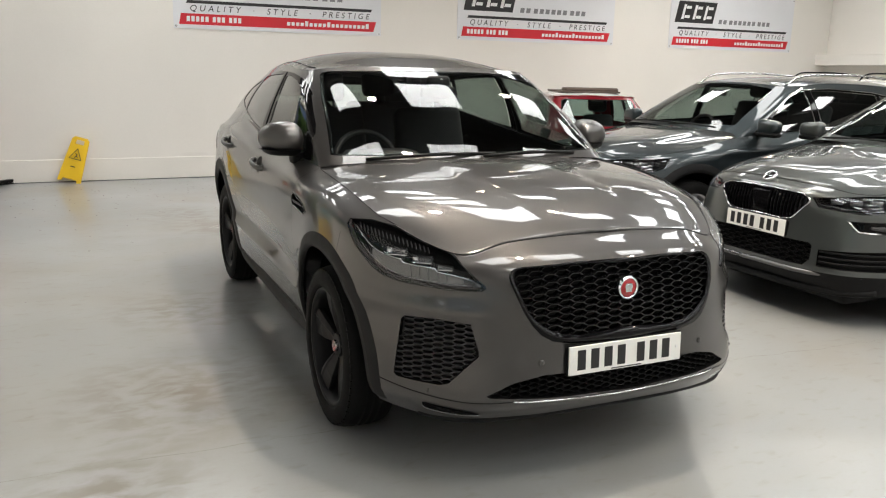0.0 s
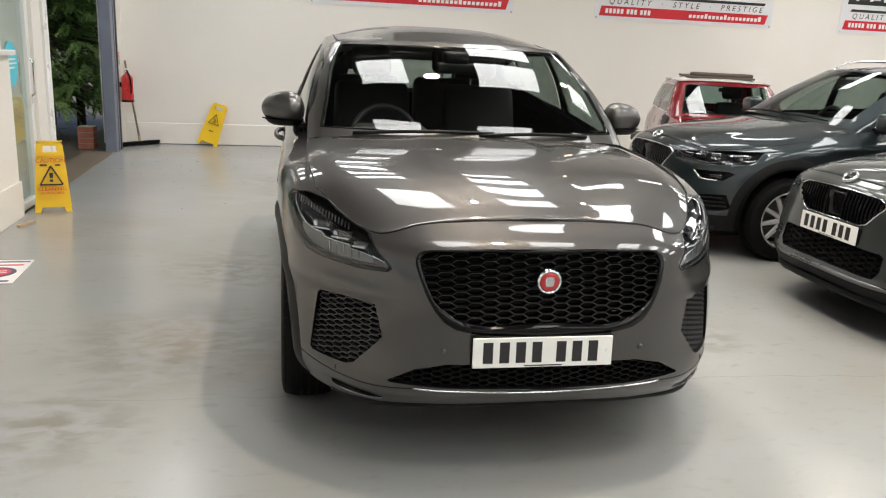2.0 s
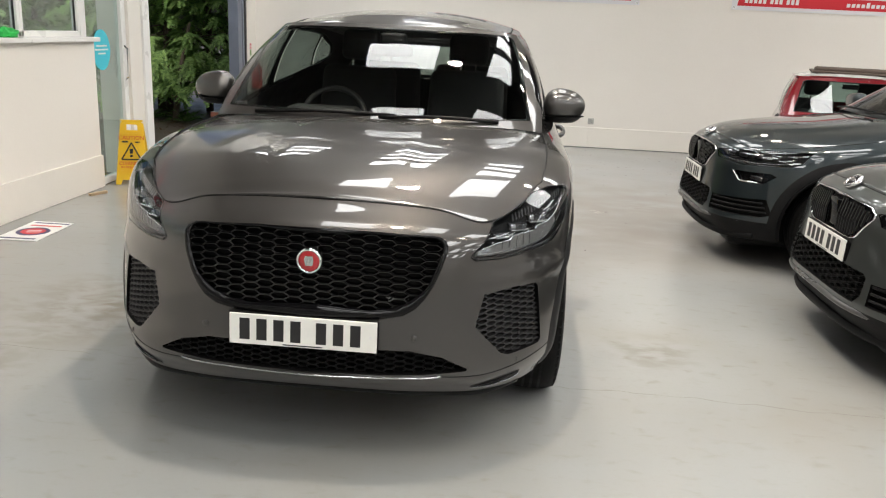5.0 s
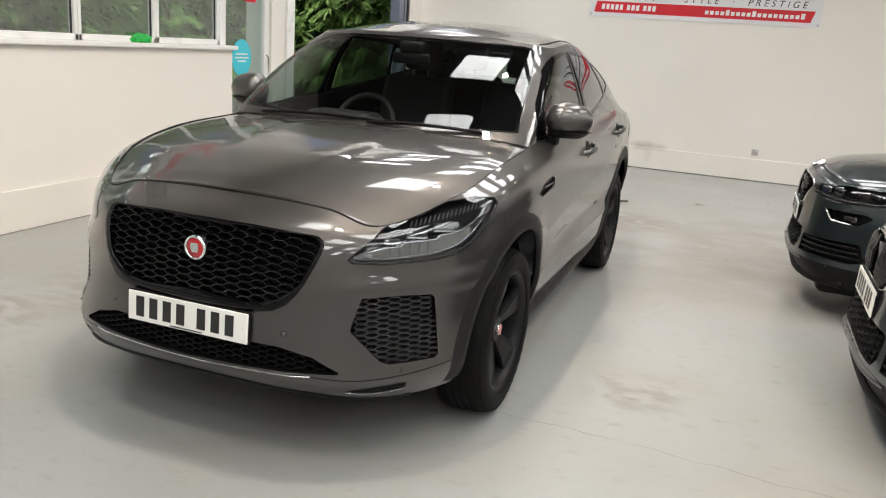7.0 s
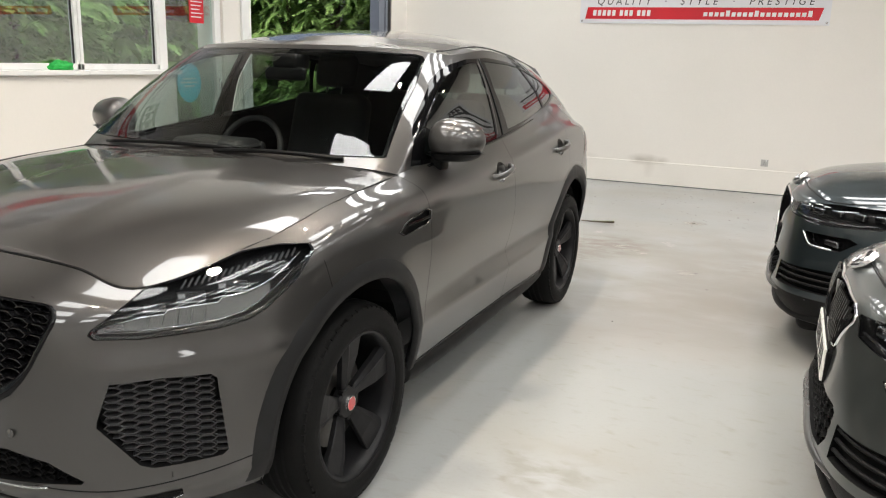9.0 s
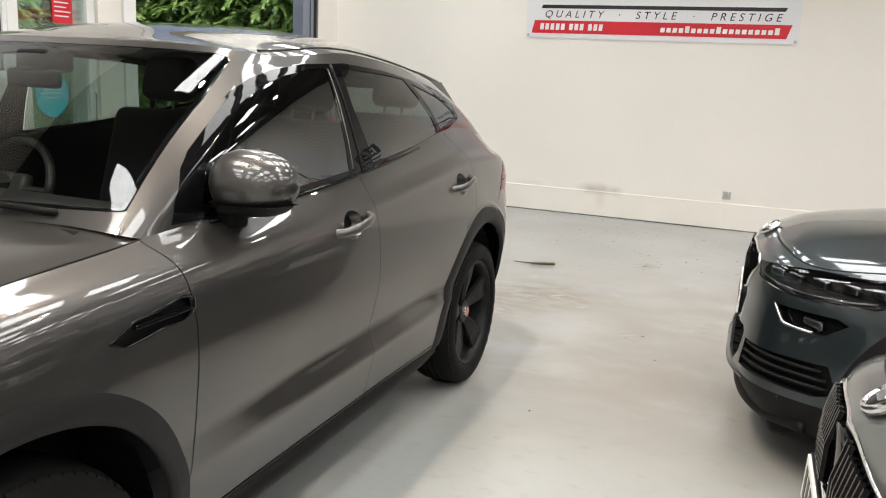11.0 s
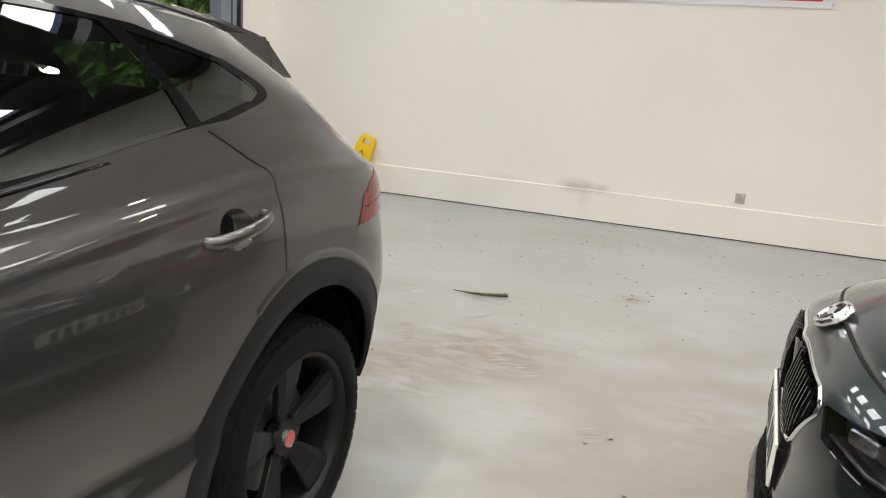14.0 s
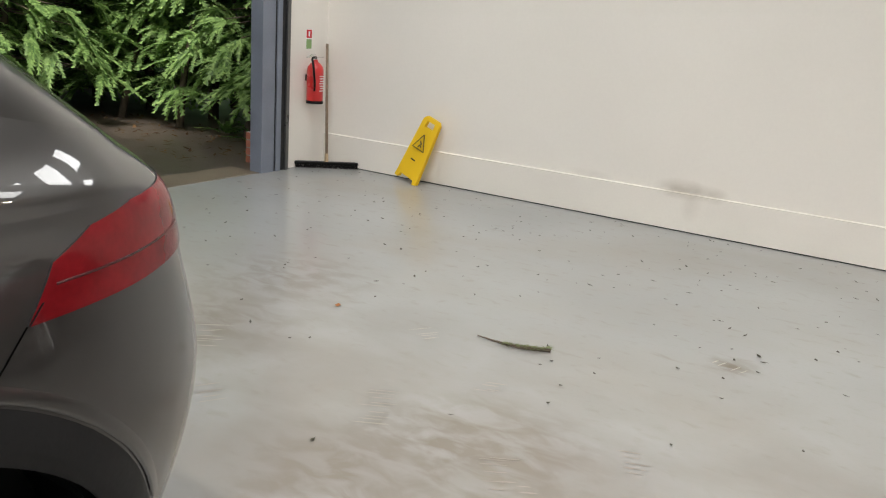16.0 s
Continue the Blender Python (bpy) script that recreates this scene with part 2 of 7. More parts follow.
def thing(name, label, category, group="", kind="", at=None):
    ob = new(name)
    ob.empty_display_size = 0.1
    if at is not None:
        ob.matrix_basis = at
    return tagged(ob, label, category, group, kind)


def box_bm(x0, y0, z0, x1, y1, z1, bevel=0.0, seg=2, bm=None):
    own = bm is None
    b = bmesh.new()
    bmesh.ops.create_cube(b, size=1.0)
    for v in b.verts:
        v.co = Vector(((x0 + x1) / 2 + v.co.x * (x1 - x0), (y0 + y1) / 2 + v.co.y * (y1 - y0), (z0 + z1) / 2 + v.co.z * (z1 - z0)))
    if bevel:
        bmesh.ops.bevel(b, geom=b.edges[:], offset=bevel, segments=seg, affect="EDGES", profile=0.5)
    if own:
        return b
    return merge(bm, b)


def merge(bm, other, matrix=None):
    if matrix is not None:
        bmesh.ops.transform(other, matrix=matrix, verts=other.verts[:])
    me = bpy.data.meshes.new("tmp")
    other.to_mesh(me)
    other.free()
    bm.from_mesh(me)
    bpy.data.meshes.remove(me)
    return bm


def rod_bm(a, b, r, r2=None, seg=10, bm=None, cap=True):
    a, b = Vector(a), Vector(b)
    t = bmesh.new()
    bmesh.ops.create_cone(t, cap_ends=cap, segments=seg, radius1=r, radius2=r if r2 is None else r2, depth=(b - a).length)
    bmesh.ops.transform(t, matrix=Matrix.Translation((a + b) / 2) @ (b - a).to_track_quat("Z", "Y").to_matrix().to_4x4(), verts=t.verts[:])
    return t if bm is None else merge(bm, t)


def revolve_bm(profile, seg=40, axis="X", sharp=None):
    """Turns a profile of (radius, along) about an axis."""
    bm = bmesh.new()
    rings = []
    for r, a in profile:
        ring = []
        for i in range(seg):
            t = 2 * math.pi * i / seg
            c, s = r * math.cos(t), r * math.sin(t)
            ring.append(bm.verts.new({"X": (a, c, s), "Y": (c, a, s), "Z": (c, s, a)}[axis]))
        rings.append(ring)
    for p, q in zip(rings, rings[1:]):
        for i in range(seg):
            j = (i + 1) % seg
            bm.faces.new((p[i], p[j], q[j], q[i]))
    bmesh.ops.recalc_face_normals(bm, faces=bm.faces[:])
    return bm


def prism_bm(pts, depth, bevel=0.0):
    """A flat outline in x, z given depth along +y."""
    bm = bmesh.new()
    lo = [bm.verts.new((x, 0, z)) for x, z in pts]
    hi = [bm.verts.new((x, depth, z)) for x, z in pts]
    n = len(pts)
    bm.faces.new(lo)
    bm.faces.new(hi[::-1])
    for i in range(n):
        bm.faces.new((lo[i], hi[i], hi[(i + 1) % n], lo[(i + 1) % n]))
    bmesh.ops.recalc_face_normals(bm, faces=bm.faces[:])
    if bevel:
        bmesh.ops.bevel(bm, geom=bm.edges[:], offset=bevel, segments=2, affect="EDGES", profile=0.5)
    return bm


def letters(name, text, size, material, parent, matrix, depth=0.0015, align="CENTER", spacing=1.0, label="", slant=0.0):
    cu = bpy.data.curves.new(name, "FONT")
    cu.body, cu.size, cu.extrude, cu.align_x, cu.align_y, cu.space_character = text, size, depth, align, "CENTER", spacing
    cu.shear = slant
    ob = bpy.data.objects.new("tmp_text", cu)
    scene.collection.objects.link(ob)
    me = bpy.data.meshes.new_from_object(ob.evaluated_get(bpy.context.evaluated_depsgraph_get()))
    bpy.data.objects.remove(ob)
    bpy.data.curves.remove(cu)
    me.materials.clear()
    me.materials.append(material)
    out = new(name, me)
    out.parent = parent
    out.matrix_basis = matrix
    if label:
        out["label"] = label
    return out


def block(name, x0, y0, z0, x1, y1, z1, material, bevel=0.0, kind="structure", label="", category=""):
    return tagged(part(name, box_bm(x0, y0, z0, x1, y1, z1, bevel), material), label, category, "", kind)

# ---- the room ----
WX, NY, EX, SY, TOP = -3.10, 8.445, 11.9, -8.05, 4.65   # inner faces of the walls, and the eaves

block("floor", WX, SY - 0.3, -0.25, EX + 0.3, NY + 0.3, 0.0, M_FLOOR, label="pale grey painted concrete floor with scuffs and tyre dust", category="floor")
block("wall_north", WX - 0.3, NY, 0, EX + 0.3, NY + 0.3, TOP, M_WALL, label="cream white painted showroom wall", category="wall")
block("wall_east", EX, SY - 0.3, 0, EX + 0.3, NY, TOP, M_WALL, label="cream white painted wall", category="wall")
block("wall_south", WX - 0.3, SY - 0.3, 0, EX, SY, TOP, M_WALL, label="cream white painted wall", category="wall")
# skirting boards with joints
sk = [(-3.10, 1.878), (1.882, 5.6), (5.604, 9.3), (9.304, 11.9)]
for i, (a, b) in enumerate(sk):
    bm = box_bm(a, NY - 0.014, 0.009, b, NY, 0.30)
    for v in bm.verts:
        if v.co.z > 0.2 and v.co.y < NY - 0.01:
            v.co.z -= 0.004
    tagged(part("baseboard", bm, M_SKIRT), "white painted deep skirting board", "skirting", "", "structure")
tagged(part("floor_joint", box_bm(WX, NY - 0.008, 0, EX, NY - 0.001, 0.0095), M_BLACK_RUBBER), "dark open joint under the skirting", "joint", "", "structure")
# west side: low wall under the windows, glazed door, column, vehicle doorway, corner wall
block("wall_west_low", WX - 0.22, SY, 0, WX, 3.66, 1.325, M_WALL, label="low white wall under the window strip", category="wall")
bm = box_bm(WX, SY, 0.004, WX + 0.02, 3.66, 0.30)
tagged(part("baseboard", bm, M_SKIRT), "white painted deep skirting board", "skirting", "", "structure")
block("window_sill", WX - 0.24, SY, 1.325, WX + 0.045, 3.70, 1.365, M_UPVC, 0.008, label="white window sill on the low wall", category="sill")
block("wall_west_upper", WX - 0.32, SY, 2.55, WX, 4.36, TOP, M_WALL, label="white wall over the windows", category="wall")
block("wall_west_column", WX - 0.32, 4.36, 0, WX, 4.80, TOP, M_WALL, label="white painted column beside the vehicle doorway", category="column")
block("wall_west_head", WX - 0.32, 4.80, 3.7, WX, 7.88, TOP, M_WALL, label="white wall over the vehicle doorway", category="wall")
block("wall_west_corner", WX - 0.12, 7.88, 0, WX, NY, TOP, M_WALL, label="white corner wall", category="wall")
# low pitched roof, ridge along x, with square rooflights between the purlins
RIDGE_Y, RIDGE_Z = 0.2, 5.25
LIGHT_X = [-2.42 + 2.0 * i for i in range(7)]
LIGHT_HALF = 0.48
# rows south of y -1 are unseen, carried on to light the floor
ROWS_Y = {1: ((2.45, .6), (3.78, .36), (4.75, .37), (5.68, .36), (6.6, .36), (7.5, .36)), -1: ((-.55, .6), (-3.1, .52), (-5.0, .52), (-6.9, .52))}   # centre, half length


def lit(x, y):
    """Whether a rooflight is put here; some are only added for light."""
    # unseen west column, added to brighten the corner wall
    if x < -1:
        return y > 5
    if x < 0 and 3.5 < y < 4:
        return False
    if 3 < x < 7 and y > 3:
        return 4.5 < y < 5 if x < 5 else 6 < y < 7
    # those past x 7 are unseen, added to brighten the north wall
    return y < 5.2 or x < 1 or x > 7 or (x < 2 and y < 6)


def roof_z(y):
    return TOP + (RIDGE_Z - TOP) * (1 - abs(y - RIDGE_Y) / (NY + 0.3 - RIDGE_Y))


for sign in (1, -1):
    rows = ROWS_Y[sign]
    ys = [RIDGE_Y]
    for c, half in rows:
        ys += [c - sign * half, c + sign * half]
    ys.append(RIDGE_Y + sign * (NY + 0.3 - RIDGE_Y))
    xs = [WX - 0.3]
    for lx in LIGHT_X:
        if lx + LIGHT_HALF < EX:
            xs += [lx - LIGHT_HALF, lx + LIGHT_HALF]
    xs.append(EX + 0.3)
    bm = bmesh.new()
    vs = [[bm.verts.new((x, y, roof_z(y))) for x in xs] for y in ys]
    for j in range(len(ys) - 1):
        for i in range(len(xs) - 1):
            if not (i % 2 and j % 2 and lit(LIGHT_X[i // 2], rows[j // 2][0])):
                bm.faces.new((vs[j][i], vs[j][i + 1], vs[j + 1][i + 1], vs[j + 1][i]))
    bmesh.ops.solidify(bm, geom=bm.faces[:], thickness=0.06)
    tagged(part("ceiling", bm, M_CEIL), "grey sheeted low pitched roof seen from inside", "ceiling", "", "structure")
    n = 12
    bm = bmesh.new()
    ends = []
    for y in (-1, 1):
        ends.append([bm.verts.new((-LIGHT_HALF + 2 * LIGHT_HALF * j / (2 * n), y, -y * sign * (RIDGE_Z - TOP) / (NY + 0.3 - RIDGE_Y) + (0.03 if j % 2 else 0))) for j in range(2 * n + 1)])
    for j in range(2 * n):
        bm.faces.new((ends[0][j], ends[0][j + 1], ends[1][j + 1], ends[1][j]))
    panel = None
    for c, half in rows:
        stretch = Matrix.Diagonal((1, half + .01, half + .01, 1))
        for lx in LIGHT_X:
            if lx + LIGHT_HALF < EX and lit(lx, c):
                if panel is None:
                    panel = tagged(part("rooflight", bm, M_ROOFLIGHT, None, "", False, pose(lx, c, roof_z(c) + 0.075) @ stretch), "translucent corrugated rooflight sheet full of daylight, some added as fill", "rooflight", "rooflights")
                else:
                    copy_thing(panel, pose(lx, c, roof_z(c) + 0.075)).scale = (1, half + .01, half + .01)
        y = c + sign * (half + .13)
        tagged(part("purlin", box_bm(WX - 0.3, y - 0.04, roof_z(y) - 0.2, EX + 0.3, y + 0.04, roof_z(y) - 0.07), M_CEIL), "painted steel purlin under the roof", "purlin", "purlins", "structure")
for gx in (WX - 0.3, EX):   # gables
    bm = bmesh.new()
    vs = [bm.verts.new(p) for p in ((gx, SY - 0.3, TOP), (gx, NY + 0.3, TOP), (gx, RIDGE_Y, RIDGE_Z))]
    ex = [bm.verts.new((v.co.x + 0.28, v.co.y, v.co.z)) for v in vs]
    bm.faces.new(vs); bm.faces.new(ex[::-1])
    for i in range(3):
        bm.faces.new((vs[i], ex[i], ex[(i + 1) % 3], vs[(i + 1) % 3]))
    bmesh.ops.recalc_face_normals(bm, faces=bm.faces[:])
    tagged(part("wall_gable", bm, M_WALL), "white gable wall under the roof", "wall", "", "structure")

# outside ground
block("ground", -60, -60, -0.40, WX - 0.002, 60, -0.02, M_TARMAC, label="wet brown tarmac yard with leaf litter", category="ground")


# ---- car bodies: control curves, lofts, cut-outs ----
def catmull(pts, n):
    """Points along a smooth curve through the knots, n to a span."""
    P = [Vector(p) for p in pts]
    P = [P[0] * 2 - P[1], *P, P[-1] * 2 - P[-2]]
    out = []
    for i in range(1, len(P) - 2):
        a, b, c, d = P[i - 1:i + 3]
        k = [0.0]
        for p, q in ((a, b), (b, c), (c, d)):
            k.append(k[-1] + max((q - p).length, 1e-4) ** 0.5)
        for j in range(n):
            t = k[1] + (k[2] - k[1]) * j / n
            A1 = a.lerp(b, (t - k[0]) / (k[1] - k[0]))
            A2 = b.lerp(c, (t - k[1]) / (k[2] - k[1]))
            A3 = c.lerp(d, (t - k[2]) / (k[3] - k[2]))
            B1 = A1.lerp(A2, (t - k[0]) / (k[2] - k[0]))
            B2 = A2.lerp(A3, (t - k[1]) / (k[3] - k[1]))
            out.append(B1.lerp(B2, (t - k[1]) / (k[2] - k[1])))
    out.append(P[-2].copy())
    return out


def curve_at(knots):
    """A smooth function through (position, value) knots."""
    ks = sorted(knots)

    def f(x):
        if x <= ks[0][0]:
            return ks[0][1]
        for i in range(len(ks) - 1):
            (a, va), (b, vb) = ks[i], ks[i + 1]
            if x <= b:
                sa = (vb - ks[i - 1][1]) / (b - ks[i - 1][0]) if i else (vb - va) / (b - a)
                sb = (ks[i + 2][1] - va) / (ks[i + 2][0] - a) if i + 2 < len(ks) else (vb - va) / (b - a)
                h, t = b - a, (x - a) / (b - a)
                return (2 * t ** 3 - 3 * t * t + 1) * va + (t ** 3 - 2 * t * t + t) * h * sa + (3 * t * t - 2 * t ** 3) * vb + (t ** 3 - t * t) * h * sb
        return ks[-1][1]
    return f


def loft(levels, n, m):
    """A grid [level][along] through the control curves: n points to a span along, m to a span upwards."""
    rows = [catmull(l, n) for l in levels]
    cols = [catmull([r[i] for r in rows], m) for i in range(len(rows[0]))]
    return [[cols[i][k] for i in range(len(cols))] for k in range(len(cols[0]))]


def sheet(grid, both=True, bm=None):
    """A grid as faces, with its mirror image in x where both is set."""
    bm = bm or bmesh.new()
    for sx in (1, -1) if both else (1,):
        vs = [[bm.verts.new((p[0] * sx, p[1], p[2])) for p in row] for row in grid]
        for a, b in zip(vs, vs[1:]):
            for i in range(len(a) - 1):
                q = (a[i], a[i + 1], b[i + 1], b[i])
                bm.faces.new(q if sx > 0 else q[::-1])
    bmesh.ops.remove_doubles(bm, verts=bm.verts[:], dist=0.0004)
    return bm


X, Y, Z = Vector((1, 0, 0)), Vector((0, 1, 0)), Vector((0, 0, 1))


def inside_of(bm, poly, u, w, keep):
    """Cuts the outline poly, convex and given along the directions u and w, into the faces that keep allows, and returns the faces in it."""
    area = sum(p[0] * q[1] - q[0] * p[1] for p, q in zip(poly, [*poly[1:], poly[0]]))
    if area < 0:
        poly = poly[::-1]
    lo = [min(p[k] for p in poly) for k in (0, 1)]
    hi = [max(p[k] for p in poly) for k in (0, 1)]
    cand = []
    for f in bm.faces:
        if not keep(f.calc_center_median()):
            continue
        us, ws = [v.co.dot(u) for v in f.verts], [v.co.dot(w) for v in f.verts]
        if max(us) > lo[0] and min(us) < hi[0] and max(ws) > lo[1] and min(ws) < hi[1]:
            cand.append(f)
    for p, q in zip(poly, [*poly[1:], poly[0]]):
        n = u * -(q[1] - p[1]) + w * (q[0] - p[0])
        n.normalize()
        co = u * p[0] + w * p[1]
        co = co / 1.0
        geom = {*cand, *[e for f in cand for e in f.edges], *[v for f in cand for v in f.verts]}
        # the plane passes through the outline's edge and along the line of sight
        r = bmesh.ops.bisect_plane(bm, geom=list(geom), dist=1e-5, plane_co=co, plane_no=n)
        fs = {g for g in r["geom"] if isinstance(g, bmesh.types.BMFace)} | {f for f in cand if f.is_valid}
        cand = [f for f in fs if (f.calc_center_median() - co).dot(n) > 0]
    return cand


def take(bm, faces, shift=None):
    """Moves faces out of bm into a bmesh of their own."""
    out, made = bmesh.new(), {}
    for f in faces:
        vs = []
        for v in f.verts:
            if v not in made:
                made[v] = out.verts.new(v.co)
            vs.append(made[v])
        try:
            out.faces.new(vs)
        except ValueError:
            pass
    bmesh.ops.delete(bm, geom=faces, context="FACES")
    return out


def copied(bm, shift=(0, 0, 0), scale=1.0):
    out = bm.copy()
    if scale != 1.0:
        c = sum((v.co for v in out.verts), Vector()) / len(out.verts)
        for v in out.verts:
            v.co = c + (v.co - c) * scale
    for v in out.verts:
        v.co += Vector(shift)
    return out


def rim_bm(patch, depth, lift=(0, 0, 0)):
    """A wall from a patch's outline, lifted, back along depth."""
    out, made = bmesh.new(), {}
    d, l = Vector(depth), Vector(lift)
    for e in patch.edges:
        if e.is_boundary:
            q = []
            for v in e.verts:
                if v not in made:
                    made[v] = (out.verts.new(v.co + l), out.verts.new(v.co + d))
                q.append(made[v])
            out.faces.new((q[0][0], q[1][0], q[1][1], q[0][1]))
    bmesh.ops.recalc_face_normals(out, faces=out.faces[:])
    return out


def border_bm(patch, width, lift, thick=0.004):
    """A raised band along the outline of a patch, width inwards."""
    out = bmesh.new()
    c = sum((v.co for v in patch.verts), Vector()) / len(patch.verts)
    l = Vector(lift)
    made = {}
    for e in patch.edges:
        if not e.is_boundary:
            continue
        q = []
        for v in e.verts:
            if v not in made:
                inn = v.co + (c - v.co).normalized() * (width(v.co) if callable(width) else width)
                made[v] = tuple(out.verts.new(p) for p in (v.co - l, v.co + l, inn + l, inn - l))
            q.append(made[v])
        for i in range(3):
            out.faces.new((q[0][i], q[1][i], q[1][i + 1], q[0][i + 1]))
    bmesh.ops.recalc_face_normals(out, faces=out.faces[:])
    return out


def tree_of(bm):
    from mathutils.bvhtree import BVHTree
    bm.normal_update()
    return BVHTree.FromBMesh(bm)


def honeycomb_bm(tree, poly, u, w, d, pw, ph, bar, depth, sink=0.0):
    """Wide six-sided rings laid on a surface, d being the line of sight into it: pw from column to column, ph from cell to cell."""
    bm = bmesh.new()
    lo = [min(p[k] for p in poly) for k in (0, 1)]
    hi = [max(p[k] for p in poly) for k in (0, 1)]
    a, b, h = pw * .34, pw * .66, ph / 2
    col = -1
    while lo[0] + col * pw < hi[0] + pw:
        uv, wv = lo[0] + col * pw, lo[1] - ph + (h if col % 2 else 0)
        while wv < hi[1] + ph:
            hit = tree.ray_cast(u * uv + w * wv - d * 3, d)
            if hit[0] is not None:
                p0 = hit[0] + d * sink
                rings = []
                for inset, back in ((0, 0), (bar, 0), (bar * 1.7, depth)):
                    ring = []
                    for x, z in ((a, h), (b, 0), (a, -h), (-a, -h), (-b, 0), (-a, h)):
                        r = 1 - inset / h
                        ring.append(bm.verts.new(p0 + u * (x - math.copysign(inset * .9, x)) + w * z * r + d * back))
                    rings.append(ring)
                for r0, r1 in zip(rings, rings[1:]):
                    for i in range(6):
                        bm.faces.new((r0[i], r0[(i + 1) % 6], r1[(i + 1) % 6], r1[i]))
            wv += ph
        col += 1
    return bm


def islands(bm):
    """The loose pieces of a bmesh, as lists of faces."""
    left, out = set(bm.faces), []
    while left:
        todo, piece = [left.pop()], []
        while todo:
            f = todo.pop()
            piece.append(f)
            for e in f.edges:
                for g in e.link_faces:
                    if g in left:
                        left.remove(g)
                        todo.append(g)
        out.append(piece)
    return out


def on_tree(tree, origin, d):
    hit = tree.ray_cast(Vector(origin), Vector(d))
    return hit[0]


def tube_bm(points, r, seg=8, flat=1.0):
    """A round bar along points."""
    bm = bmesh.new()
    rings = []
    P = [Vector(p) for p in points]
    for i, p in enumerate(P):
        t = (P[min(i + 1, len(P) - 1)] - P[max(i - 1, 0)]).normalized()
        a = t.cross(Z)
        a = a.normalized() if a.length > 1e-3 else X
        b = t.cross(a)
        rr = r[i] if isinstance(r, (list, tuple)) else r
        rings.append([bm.verts.new(p + a * rr * math.cos(k * 2 * math.pi / seg) + b * rr * flat * math.sin(k * 2 * math.pi / seg)) for k in range(seg)])
    for p, q in zip(rings, rings[1:]):
        for k in range(seg):
            bm.faces.new((p[k], p[(k + 1) % seg], q[(k + 1) % seg], q[k]))
    bm.faces.new(rings[0])
    bm.faces.new(rings[-1][::-1])
    bmesh.ops.recalc_face_normals(bm, faces=bm.faces[:])
    return bm


def soft_box(x0, y0, z0, x1, y1, z1, r=0.04, seg=3):
    return box_bm(x0, y0, z0, x1, y1, z1, r, seg)


def arch_bm(tree, cy, cz, r0, r1, a0, a1, lift, side, inward=0.02, n=48):
    """A wheel-arch moulding that follows the body's side."""
    bm = bmesh.new()
    prev = None
    last = 0.9
    for i in range(n + 1):
        a = radians(a0 + (a1 - a0) * i / n)
        row = []
        for k in range(4):
            r = r0 + (r1 - r0) * k / 3
            y, z = cy + r * math.cos(a), cz + r * math.sin(a)
            h = on_tree(tree, (side * 2.0, y, z), (-side, 0, 0))
            x = abs(h[0]) if h is not None and abs(h[0]) > 0.7 else last
            last = x
            row.append(Vector((side * (x + (lift if k < 3 else 0.0005)), y, z)))
        row.insert(0, row[0] - X * side * inward)
        vs = [bm.verts.new(p) for p in row]
        if prev:
            for k in range(len(vs) - 1):
                bm.faces.new((prev[k], prev[k + 1], vs[k + 1], vs[k]))
        prev = vs
    bmesh.ops.recalc_face_normals(bm, faces=bm.faces[:])
    return bm


